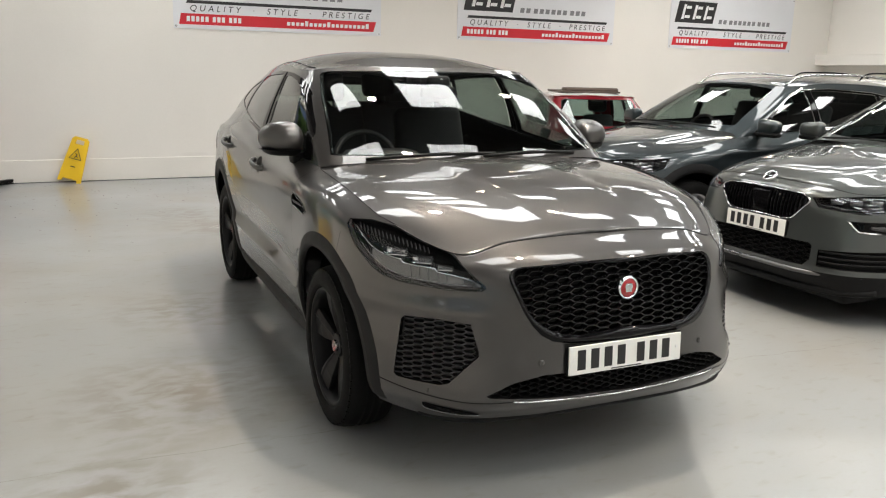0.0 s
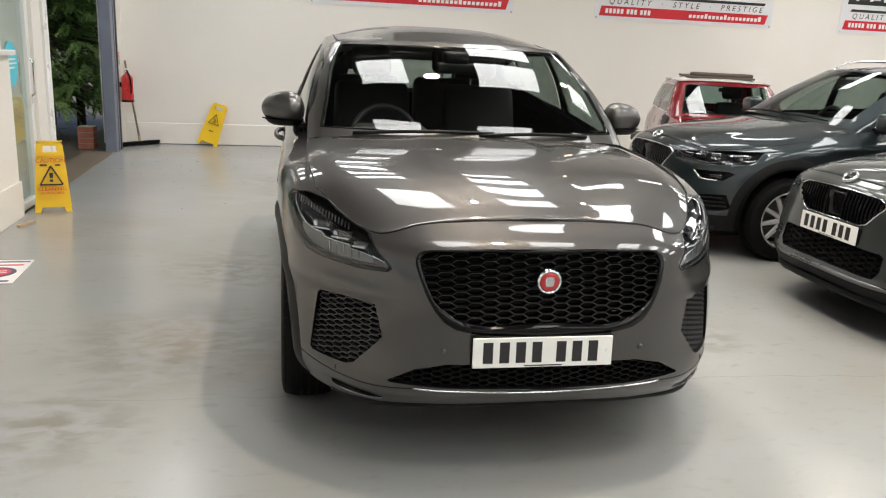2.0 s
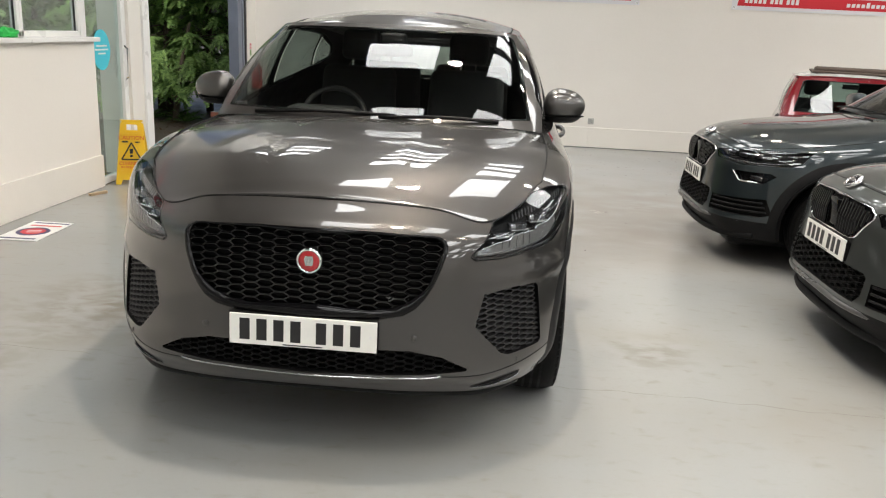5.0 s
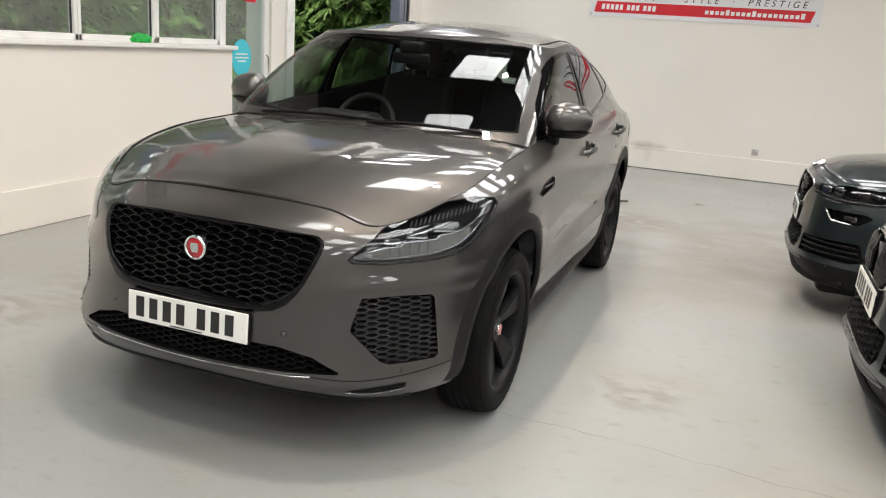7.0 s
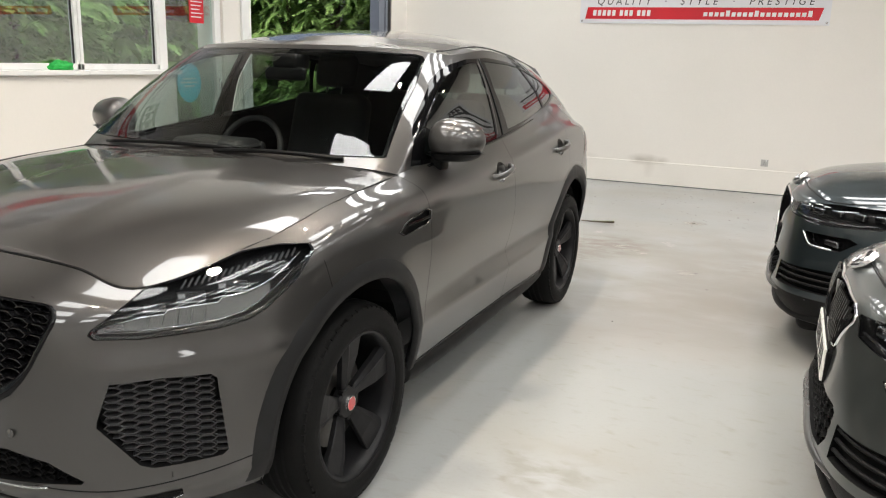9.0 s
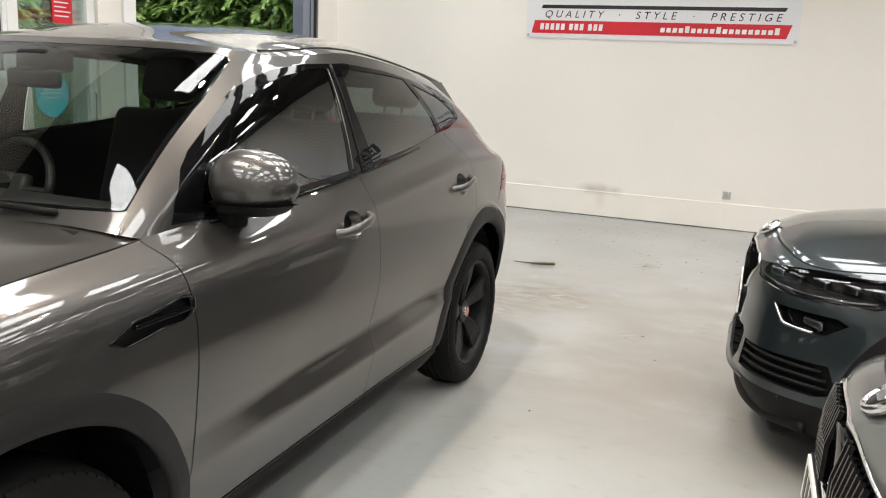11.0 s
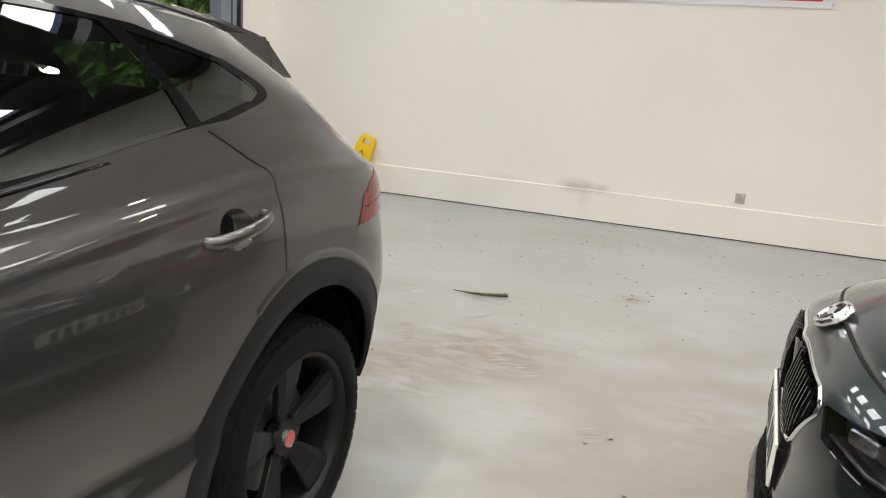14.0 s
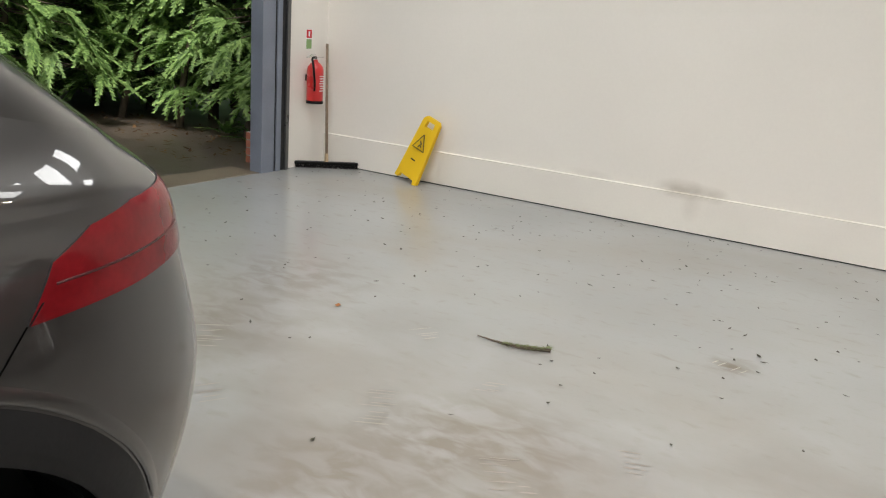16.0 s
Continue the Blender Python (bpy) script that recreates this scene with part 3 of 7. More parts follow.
def wheel_parts(car, x, y, r, rim_r, side, spokes, style, rim_mat, cap_mats, width=0.235, spin=0.0):
    """A wheel under a car: the rim with its tyre, spokes and cap. side: +1 or -1, its outer face."""
    half = width / 2
    at = pose(x, y, r) @ Matrix.Scale(side, 4, (1, 0, 0)) @ pose(0, 0, 0, spin)
    rr = rim_r
    bm = revolve_bm([(rr * 0.90, -half * 0.8), (rr * 0.93, half * 0.5), (rr * 0.965, half * 0.86), (rr * 1.0, half * 0.93), (rr * 1.03, half * 0.93), (rr * 1.035, half * 0.85)], 64)
    wheel = part("wheel", bm, rim_mat, car, "", True, at)
    prof = [(rr * 1.01, half * 0.78), (rr * 1.035, half * 0.93), (rr * 1.07, half * 1.0), (rr * 1.10, half * 1.035), (rr * 1.13, half * 1.02), (r - 0.060, half * 1.045), (r - 0.050, half * 1.02), (r - 0.028, half * 0.99), (r - 0.012, half * 0.86), (r - 0.003, half * 0.6),
            (r, half * 0.25), (r, -half * 0.25), (r - 0.003, -half * 0.6), (r - 0.012, -half * 0.86), (r - 0.04, -half), (rr * 1.02, -half * 0.9)]
    bm = revolve_bm(prof, 72)
    for v in bm.verts:   # shoulder blocks
        rad = math.hypot(v.co.y, v.co.z)
        if r - 0.03 < rad < r - 0.006 and v.co.x > 0:
            k = round(math.atan2(v.co.z, v.co.y) / (2 * math.pi) * 72)
            v.co.x -= 0.004 * (k % 2)
    part("tyre", bm, M_TYRE, wheel, "black rubber tyre", True)
    bm = bmesh.new()   # blocks along the shoulder
    for i in range(64):
        a = 2 * math.pi * i / 64
        t = box_bm(half * 0.55, -.0125, r - .02, half * 0.93, .0125, r - .0035)
        for v in t.verts:
            if v.co.x > half * .8:
                v.co.z -= .012
        merge(bm, t, pose(0, 0, 0, math.degrees(a)))
    tagged(part("shoulder_tread", bm, M_TYRE, wheel), "black rubber shoulder blocks of the tyre", "", "", "stuff")
    for ring in (0.0, 0.3, -0.3):   # tread grooves
        bm = revolve_bm([(r + 0.0008, half * (ring - 0.05)), (r + 0.0008, half * (ring + 0.05))], 72)
        part("tread_groove", bm, M_BLACK, wheel)
    dish = 0.03
    for i in range(spokes):
        a = 2 * math.pi * i / spokes
        bm = bmesh.new()
        if style == "broad":
            pr = [(0.024, 0.015, -0.036), (0.06, 0.024, -0.028), (0.11, 0.038, -0.016), (0.17, 0.054, -0.002), (rr * 0.975, 0.070, 0.007)]
            lean = 0.22
        else:
            pr = [(0.04, 0.022, 0.0), (0.10, 0.018, 0.002), (0.16, 0.015, 0.002), (rr * 0.975, 0.017, 0.0)]
            lean = 0.0
        rows = []
        for k, (rad, wd, xo) in enumerate(pr):
            off = lean * 0.02 * k
            base = half * 0.72 + xo
            if style == "broad":   # a flat face with a raised fold along one edge
                pts = [(base - 0.026, rad, -wd + off), (base - 0.010, rad, -wd * 0.98 + off), (base - 0.007, rad, -wd * 0.92 + off), (base - 0.001, rad, wd * 0.30 + off),
                       (base + 0.003, rad, wd * 0.52 + off), (base - 0.007, rad, wd * 0.98 + off), (base - 0.026, rad, wd + off)]
            else:
                pts = [(base - 0.022, rad, -wd + off), (base - 0.004, rad, -wd * 0.96 + off), (base, rad, -wd * 0.82 + off), (base + 0.003, rad, off),
                       (base, rad, wd * 0.82 + off), (base - 0.004, rad, wd * 0.96 + off), (base - 0.022, rad, wd + off)]
            rows.append([bm.verts.new(p) for p in pts])
        for p, q in zip(rows, rows[1:]):
            for j in range(6):
                bm.faces.new((p[j], p[j + 1], q[j + 1], q[j]))
        bmesh.ops.recalc_face_normals(bm, faces=bm.faces[:])
        part("spoke", bm, rim_mat, wheel, "", False, pose(0, 0, 0, math.degrees(a)))
    bm = revolve_bm([(0.0001, half * 0.52), (0.052, half * 0.52), (0.058, half * 0.44), (0.058, half * 0.2)], 32)
    part("hub", bm, rim_mat, wheel, "", False)
    for i in range(5):
        a = 2 * math.pi * (i + 0.5) / 5
        part("wheel_nut", rod_bm((half * 0.35, 0.056 * math.cos(a), 0.056 * math.sin(a)), (half * 0.52, 0.056 * math.cos(a), 0.056 * math.sin(a)), 0.010, seg=8), M_BLACK, wheel)
    ring = 0.0012 if style == "broad" else 0.004
    bm = revolve_bm([(0.0001, half * 0.64), (0.024, half * 0.64), (0.025, half * 0.62)], 28)
    part("hub_cap", bm, cap_mats[0], wheel, "", False)
    bm = revolve_bm([(0.025, half * 0.63), (0.0255, half * 0.643), (0.025 + ring, half * 0.63), (0.027 + ring, half * 0.50)], 28)
    part("cap_ring", bm, cap_mats[1], wheel, "", True)
    bm = revolve_bm([(0.05, 0.005), (0.165, 0.005), (0.165, -0.02), (0.05, -0.02)], 40)
    part("brake_disc", bm, M_DISC, wheel)
    bm = revolve_bm([(0.0, -half * 0.5), (rr * 0.93, -half * 0.5)], 40)
    part("wheel_back", bm, M_BLACK, wheel)
    return wheel


def plate_parts(car, name, at, size=(0.52, 0.111), bars=7, label="white number plate with black characters drawn as bars"):
    """A number plate: a rounded board with bars in place of its characters."""
    w, h = size
    bm = box_bm(-w / 2, -0.004, -h / 2, w / 2, 0.004, h / 2, 0.003)
    plate = part(name, bm, M_PLATE, car, label, False, at)
    bm = box_bm(-w / 2 - 0.004, 0.004, -h / 2 - 0.004, w / 2 + 0.004, 0.010, h / 2 + 0.004, 0.002)
    part("plate_backing", bm, M_BLACK, plate)
    step = (w - 0.07) / (bars + 0.5)
    for i in range(bars):
        x = -w / 2 + 0.055 + step * (i + (0.5 if i > 3 else 0))
        part("character_bar", box_bm(x - 0.018, -0.0052, -0.0375, x + 0.018, -0.0035, 0.0395), M_INK, plate)
    for sx in (-1, 1):
        part("screw_cap", rod_bm((sx * (w / 2 - 0.022), -0.0055, 0), (sx * (w / 2 - 0.022), -0.003, 0), 0.006, seg=10), M_WHITE, plate)
    part("maker_line", box_bm(-0.07, -0.005, -h / 2 + 0.005, 0.07, -0.0035, -h / 2 + 0.009), M_INK, plate)
    return plate


M_TYRE = mat("tyre_rubber", (0.006, 0.006, 0.006), 0.6, spec=0.1, vary=0.25, scale=9, fine=160, bump=0.25)
M_DISC = mat("brake_disc_steel", (0.2, 0.19, 0.18), 0.4, metal=0.8, vary=0.2)
M_PLATE = mat("plate_white", (0.82, 0.82, 0.78), 0.3, vary=0.03)
M_RIM_DARK = mat("satin_dark_alloy", (0.009, 0.009, 0.010), 0.42, spec=0.2, vary=0.1, scale=8)
M_GREY_PAINT = car_paint("warm_grey_metallic", (0.054, 0.0518, 0.050))
M_CAR_GLASS = glass("windscreen_glass", (0.70, 0.76, 0.73), base=0.06)
M_SIDE_GLASS = glass("side_glass", (0.36, 0.43, 0.405), base=0.15)
M_LENS = glass("lamp_lens", (0.86, 0.88, 0.90), base=0.045)
M_CABIN = mat("dark_cabin_trim", (0.012, 0.012, 0.013), 0.6, vary=0.2, scale=8, bump=0.1)
M_SEAT = mat("black_seat_cloth", (0.014, 0.014, 0.015), 0.75, vary=0.25, scale=20, fine=300, bump=0.3)
M_HEADLINER = mat("grey_headlining", (0.24, 0.23, 0.22), 0.9, vary=0.08)
M_RED_LENS = mat("red_lamp_lens", (0.15, 0.006, 0.009), 0.12, vary=0.35, scale=12, coat=0.15, spec=0.25, rough_vary=0.02)
M_TAIL_DARK = mat("dark_red_lens", (0.05, 0.003, 0.005), 0.15, vary=0.1)
M_BADGE_RED = mat("red_enamel", (0.42, 0.015, 0.02), 0.15, vary=0.1, coat=1.0)
M_DRL = mat("light_guide", (0.30, 0.30, 0.29), 0.25, vary=0.03, coat=0.5)
M_LOUVRE = mat("ribbed_black_plastic", (0.03, 0.03, 0.032), 0.35, vary=0.1)
M_CRYSTAL = mat("crystal_reflector", (0.62, 0.63, 0.64), 0.16, metal=0.9, vary=0.1, scale=40)
M_REFLECTOR = mat("lamp_reflector", (0.26, 0.26, 0.27), 0.2, metal=1.0, vary=0.05)


def seat_parts(car, x, y, z, wide=0.5):
    """A car seat: cushion, backrest and headrest."""
    part("seat_cushion", soft_box(x - wide / 2, y - 0.25, z - 0.12, x + wide / 2, y + 0.25, z + 0.05, 0.05), M_SEAT, car, "", True)
    bm = soft_box(-wide / 2, -0.06, 0.0, wide / 2, 0.08, 0.62, 0.055)
    for v in bm.verts:
        v.co.x *= 1 - 0.22 * max(0, v.co.z - 0.3)
    back = part("backrest", bm, M_SEAT, car, "", True, pose(x, y + 0.25, z, -16))
    bm = soft_box(-0.13, -0.045, 0.66, 0.13, 0.055, 0.86, 0.045)
    part("headrest", bm, M_SEAT, back, "", True)
    for sx in (-0.05, 0.05):
        part("headrest_post", rod_bm((sx, 0, 0.58), (sx, 0, 0.68), 0.007), M_CHROME, back)


def cabin_parts(car, dash_y, wheel_x, z, seats, seat_z=.72):
    """Dashboard, steering wheel, seats, floor and mirror of a cabin."""
    bm = soft_box(-0.70, dash_y - 0.1, z - 0.35, 0.70, dash_y + 0.36, z, 0.07)
    part("dashboard", bm, M_CABIN, car, "", True)
    part("cabin_floor", box_bm(-0.72, dash_y - 0.1, 0.30, 0.72, dash_y + 2.7, 0.42), M_CABIN, car)
    hood = soft_box(wheel_x - 0.2, dash_y + 0.12, z - 0.02, wheel_x + 0.2, dash_y + 0.34, z + 0.055, 0.04)
    part("instrument_hood", hood, M_CABIN, car, "", True)
    ring = []
    at = pose(wheel_x, dash_y + 0.48, z - 0.04, 66)
    for i in range(33):
        a = 2 * math.pi * i / 32
        ring.append((0.185 * math.cos(a), 0.185 * math.sin(a), 0))
    bm = tube_bm(ring, 0.016, 8)
    sw = part("steering_wheel", bm, M_CABIN, car, "", True, at)
    part("wheel_boss", soft_box(-0.08, -0.06, -0.03, 0.08, 0.06, 0.02, 0.02), M_CABIN, sw, "", True)
    for a in (0, math.pi, -math.pi / 2):
        part("wheel_spoke", rod_bm((0.06 * math.cos(a), 0.06 * math.sin(a), 0), (0.18 * math.cos(a), 0.18 * math.sin(a), 0), 0.016), M_CABIN, sw)
    for sx, sy, wd in seats:
        seat_parts(car, sx, sy, seat_z, wd)
M_LAMP_DARK = mat("dark_lamp_glass", (0.07, 0.07, 0.073), 0.2, metal=0.7, vary=0.1, coat=0.5)


# ---- the grey SUV in the middle of the floor ----
def grey_suv():
    car = thing("suv_car", "dark warm-grey metallic compact SUV with black honeycomb grille", "car", at=pose(-.0126, 0, 0, 0, 0, -.39))
    P = M_GREY_PAINT
    # control curves from the nose's centre round to the tail's centre, from the lower edge up
    low = [
        [(0, -.89, .318), (.40, -.862, .312), (.66, -.735, .292), (.84, -.45, .285), (.88, 0, .29), (.868, .5, .275), (.868, 1.5, .275), (.89, 2.681, .29), (.868, 3.105, .345), (.62, 3.355, .40), (0, 3.42, .41)],
        [(0, -.935, .375), (.40, -.90, .375), (.665, -.775, .365), (.874, -.46, .36), (.926, 0, .38), (.892, .5, .355), (.892, 1.5, .355), (.925, 2.68, .38), (.885, 3.135, .435), (.64, 3.41, .48), (0, 3.475, .49)],
        [(0, -.93, .52), (.40, -.895, .52), (.66, -.755, .515), (.882, -.46, .52), (.948, 0, .52), (.925, .5, .50), (.925, 1.5, .50), (.94, 2.68, .52), (.895, 3.18, .58), (.68, 3.44, .60), (0, 3.51, .60)],
        [(0, -.925, .67), (.40, -.885, .67), (.645, -.745, .67), (.880, -.44, .67), (.956, 0, .68), (.940, .5, .68), (.940, 1.5, .69), (.955, 2.68, .70), (.905, 3.21, .74), (.68, 3.46, .74), (0, 3.51, .74)],
        [(0, -.905, .80), (.41, -.855, .80), (.625, -.735, .795), (.885, -.40, .812), (.953, 0, .85), (.950, .5, .865), (.950, 1.5, .87), (.955, 2.68, .90), (.895, 3.19, .94), (.70, 3.41, .94), (0, 3.48, .94)],
        [(0, -.86, .895), (.42, -.80, .88), (.645, -.688, .862), (.88, -.33, .952), (.926, 0, 1.012), (.928, .5, 1.038), (.932, 1.5, 1.05), (.93, 2.68, 1.08), (.868, 3.19, 1.085), (.70, 3.37, 1.08), (0, 3.44, 1.08)],
        [(0, -.705, .966), (.42, -.690, .945), (.590, -.662, .905), (.795, -.32, 1.004), (.825, 0, 1.068), (.815, .47, 1.102), (.868, 1.5, 1.172), (.80, 2.62, 1.285), (.745, 3.18, 1.19), (.56, 3.33, 1.165), (0, 3.39, 1.17)],
    ]
    slim = lambda y: 1 - .021 * min(1, max(0, (y - 1.2) / 1.3)) ** 1.5   # narrower towards the tail
    low = [[(x * slim(y), y, z) for x, y, z in l] for l in low]
    N, M = 16, 11
    grid = loft(low, N, M)
    for k, row in enumerate(grid):   # lower scallop and crisp shoulder of the doors
        for p in row:
            if p.x > 0.85 and 0.35 < p.y < 2.45:
                fade = min(1, (p.y - 0.35) / 0.7) * min(1, (2.45 - p.y) / 0.45)
                low_z, deep, top = 0.52 + .03 * max(0, p.y - 1.6), 0.60, 0.80
                if low_z < p.z < deep:
                    p.x -= 0.032 * fade * (p.z - low_z) / (deep - low_z)
                elif deep <= p.z < top:
                    p.x -= 0.032 * fade * (1 - (p.z - deep) / (top - deep)) ** 1.6
                elif p.z <= low_z:
                    p.x += 0.004 * fade * math.exp(-((p.z - low_z) / 0.03) ** 2)
    for row in grid:   # shoulder crease over the rear wheel
        for p in row:
            if p.x > .7 and 1.3 < p.y < 3.25:
                fade = min(1, (p.y - 1.3) / .6) * min(1, (3.25 - p.y) / .15)
                line = 1.075 + .075 * (p.y - 1.6) if p.y < 2.55 else 1.146 - .05 * (p.y - 2.55)
                p.x += fade * (.012 * math.exp(-((p.z - line) / .016) ** 2) - .008 * math.exp(-((p.z - line - .045) / .03) ** 2))
    for row in grid:   # level tangents across the centre line at nose and tail
        for front in (True, False):
            seq = row if front else row[::-1]
            k = next(i for i, p in enumerate(seq) if p.x > .22)
            a, b = seq[k], seq[k + 1]
            for axis in (1, 2):
                slope = (b[axis] - a[axis]) / (b.x - a.x)
                for p in seq[:k]:
                    p[axis] = a[axis] - slope / (2 * a.x) * (a.x ** 2 - p.x ** 2)
    for row in grid:   # shelf over the corner intakes
        for p in row:
            if p.x > .5 and p.y < -.12:
                f = min(1, (p.x - .5) / .12) * min(1, (-.12 - p.y) / .2)
                p += Vector((.6, -.8, 0)) * f * (.008 * math.exp(-((p.z - .705) / .034) ** 2) - .003 * math.exp(-((p.z - .77) / .04) ** 2))
    body = sheet(grid)
    whole = tree_of(body)
    side = lambda s: (lambda c: c.x * s > 0.55)
    circle = lambda cy, r: [(cy + (.012 if cy > 1 else 0) + r * math.cos(2 * math.pi * i / 28), (.379 if cy > 1 else .365) + r * math.sin(2 * math.pi * i / 28)) for i in range(28)]
    for s in (1, -1):
        for cy in (0.0, 2.681):
            take(body, inside_of(body, circle(cy, 0.455), Y, Z, side(s))).free()
            foot = [(cy - 0.41, 0.2), (cy + 0.41, 0.2), (cy + 0.455, 0.37), (cy - 0.455, 0.37)]
            take(body, inside_of(body, foot, Y, Z, side(s))).free()
        # door gaps
        for a, b, wd in (((.455, 1.14), (.505, .90), .0045), ((.505, .91), (.515, .60), .0045), ((.515, .61), (.47, .335), .0045), ((1.475, 1.20), (1.50, .95), .0045), ((1.50, .96), (1.515, .66), .0045),
                         ((1.515, .67), (1.525, .335), .0045), ((2.40, 1.265), (2.552, 1.165), .009), ((2.552, 1.172), (2.543, 1.0), .0045), ((2.543, 1.01), (2.54, .77), .0045), ((.46, .340), (2.16, .340), 0), ((-.225, .93), (-.16, .73), .004), ((2.985, .985), (2.925, .915), .004), ((2.93, .92), (2.85, .83), .004)):
            if wd:
                q = [(a[0] - wd / 2, a[1]), (a[0] + wd / 2, a[1]), (b[0] + wd / 2, b[1]), (b[0] - wd / 2, b[1])]
            else:
                q = [(a[0], a[1] - .003), (b[0], b[1] - .003), (b[0], b[1] + .003), (a[0], a[1] + .003)]
            take(body, inside_of(body, q, Y, Z, side(s))).free()
    # grille, lower mouth
    front = lambda c: c.y < -0.5
    grille = [(0, .586), (.25, .596), (.33, .611), (.373, .636), (.404, .672), (.43, .716), (.453, .772), (.468, .822), (.469, .842), (.460, .860), (.442, .870), (.415, .875), (.2, .887), (0, .889)]
    grille = grille + [(-x, z) for x, z in grille[-2:0:-1]]
    mouth = [(0, .388), (.555, .398), (.56, .405), (.47, .455), (.36, .482), (0, .49)]
    mouth = mouth + [(-x, z) for x, z in mouth[-2:0:-1]]
    gp = take(body, inside_of(body, grille, X, Z, front))
    mp = take(body, inside_of(body, mouth, X, Z, front))
    for nm, p, poly, pw, ph, dep in (("grille", gp, grille, .052, .0262, .045), ("lower_grille", mp, mouth, .034, .021, .06)):
        t = tree_of(p)
        panel = part(nm, copied(p, (0, dep, 0), 1.0), M_BLACK, car, "gloss black honeycomb grille in a rounded black surround" if nm == "grille" else "black honeycomb lower intake")
        part("surround", rim_bm(p, (0, dep, 0), (0, -0.002, 0)), M_GRILLE if nm == "grille" else M_BLACK, panel, "", True)
        tagged(part("honeycomb", honeycomb_bm(t, poly, X, Z, Vector((0, 1, 0)), pw, ph, .0025, .022, 0.016), M_GRILLE if nm == "grille" else M_BLACK, panel), "gloss black honeycomb mesh of many small cells", "", "", "stuff")
        if nm == "grille":
            part("grille_edge", border_bm(p, lambda q: .018 if q.z > .70 else .018 + .028 * min(1, (.70 - q.z) / .08), (0, -.004, 0)), M_PIANO, panel, "gloss black grille edge", True)
        p.free()
    # corner intakes and headlights, seen along the corner's diagonal
    for s in (1, -1):
        u, d = Vector((.8 * s, .6, 0)), Vector((-.6 * s, .8, 0))
        corner = lambda c, s=s: c.x * s > 0.4 and c.y < 0.1 and c.x * s * .6 - c.y * .8 > 0.3
        fog = [(.015, .668), (.15, .675), (.275, .668), (.29, .655), (.315, .44), (.30, .428), (.12, .428), (.085, .44), (-.022, .55), (-.02, .57)]
        fp = take(body, inside_of(body, fog, u, Z, corner))
        t = tree_of(fp)
        panel = part("corner_intake", copied(fp, d * 0.05), M_BLACK, car, "black honeycomb corner intake")
        part("surround", rim_bm(fp, d * 0.05), M_BLACK, panel, "", True)
        tagged(part("honeycomb", honeycomb_bm(t, fog, u, Z, d, .040, .0205, .0026, .022, 0.016), M_LOUVRE, panel), "black honeycomb mesh of many small cells", "", "", "stuff")
        fp.free()
        lamp = [(-.035, .80), (-.028, .812), (.10, .900), (.22, .945), (.36, .978), (.47, .990), (.565, .985), (.575, .965), (.52, .895), (.43, .825), (.38, .803), (.30, .79), (.10, .782), (-.02, .788)]
        hp = take(body, inside_of(body, lamp, u, Z, lambda c, s=s: c.x * s > 0.4 and c.y < 0.1 and c.z < 1.0))
        t = tree_of(hp)
        hl = part("headlight", copied(hp, d * 0.075, 0.96), M_BLACK, car, "clear headlight with dark housing and stepped light modules", True)
        part("housing_wall", rim_bm(hp, d * 0.07), M_BLACK, hl, "", True)

        def at_uv(a, z, sink):
            h = on_tree(t, u * a + Z * z - d * 3, d)
            return None if h is None else h + d * sink
        # smoked light guide below, stepped chrome edge, crystal modules, ribbed black louvre above
        def ribbon(strip, sink, m, nm, lbl=""):
            bm, prev = bmesh.new(), None
            for a0, z0, z1 in strip:
                p0, p1 = at_uv(a0, z0, sink), at_uv(a0, z1, sink)
                if p0 is None or p1 is None:
                    continue
                row = [bm.verts.new(p) for p in (p0, p1)]
                if prev:
                    bm.faces.new((prev[0], row[0], row[1], prev[1]))
                prev = row
            bmesh.ops.solidify(bm, geom=bm.faces[:], thickness=.004)
            return part(nm, bm, m, hl, lbl)
        ribbon([(-.012, .798, .806), (.03, .796, .823), (.10, .794, .834), (.16, .796, .838), (.168, .797, .850), (.24, .800, .853), (.30, .806, .856), (.308, .808, .868), (.37, .822, .873), (.41, .845, .884), (.44, .866, .893)], .020, M_DRL, "light_guide", "smoky grey J-shaped light guide")
        steps = [(.01, .818), (.10, .836), (.158, .840), (.168, .852), (.235, .855), (.298, .858), (.308, .870), (.368, .876), (.41, .888), (.45, .905), (.50, .940), (.53, .963)]
        path = [p for p in (at_uv(a0, z0, .014) for a0, z0 in steps) if p]
        part("chrome_edge", tube_bm(path, .0022, 6), M_CRYSTAL, hl, "bright stepped chrome edge", True)
        path = [p for p in (at_uv(a0, z0, .012) for a0, z0 in ((.02, .802), (.12, .802), (.22, .806), (.30, .812), (.36, .824), (.41, .846), (.46, .882), (.51, .925))) if p]
        part("chrome_edge", tube_bm(path, .0018, 6), M_REFLECTOR, hl, "", True)
        for a0 in (.115, .15, .19, .225, .26):   # divisions of the guide
            p0, p1 = at_uv(a0, .812, .015), at_uv(a0 + .006, .836 if a0 < .16 else .848, .015)
            if p0 and p1:
                part("guide_division", rod_bm(p0, p1, .0018, seg=5), M_REFLECTOR, hl)
        for k in range(6):   # ridges at the inner end
            p0, p1 = at_uv(.0 + .002 * k, .801 + .0035 * k, .014), at_uv(.055, .801 + .004 * k, .014)
            if p0 and p1:
                part("guide_ridge", rod_bm(p0, p1, .0011, seg=4), M_REFLECTOR, hl)
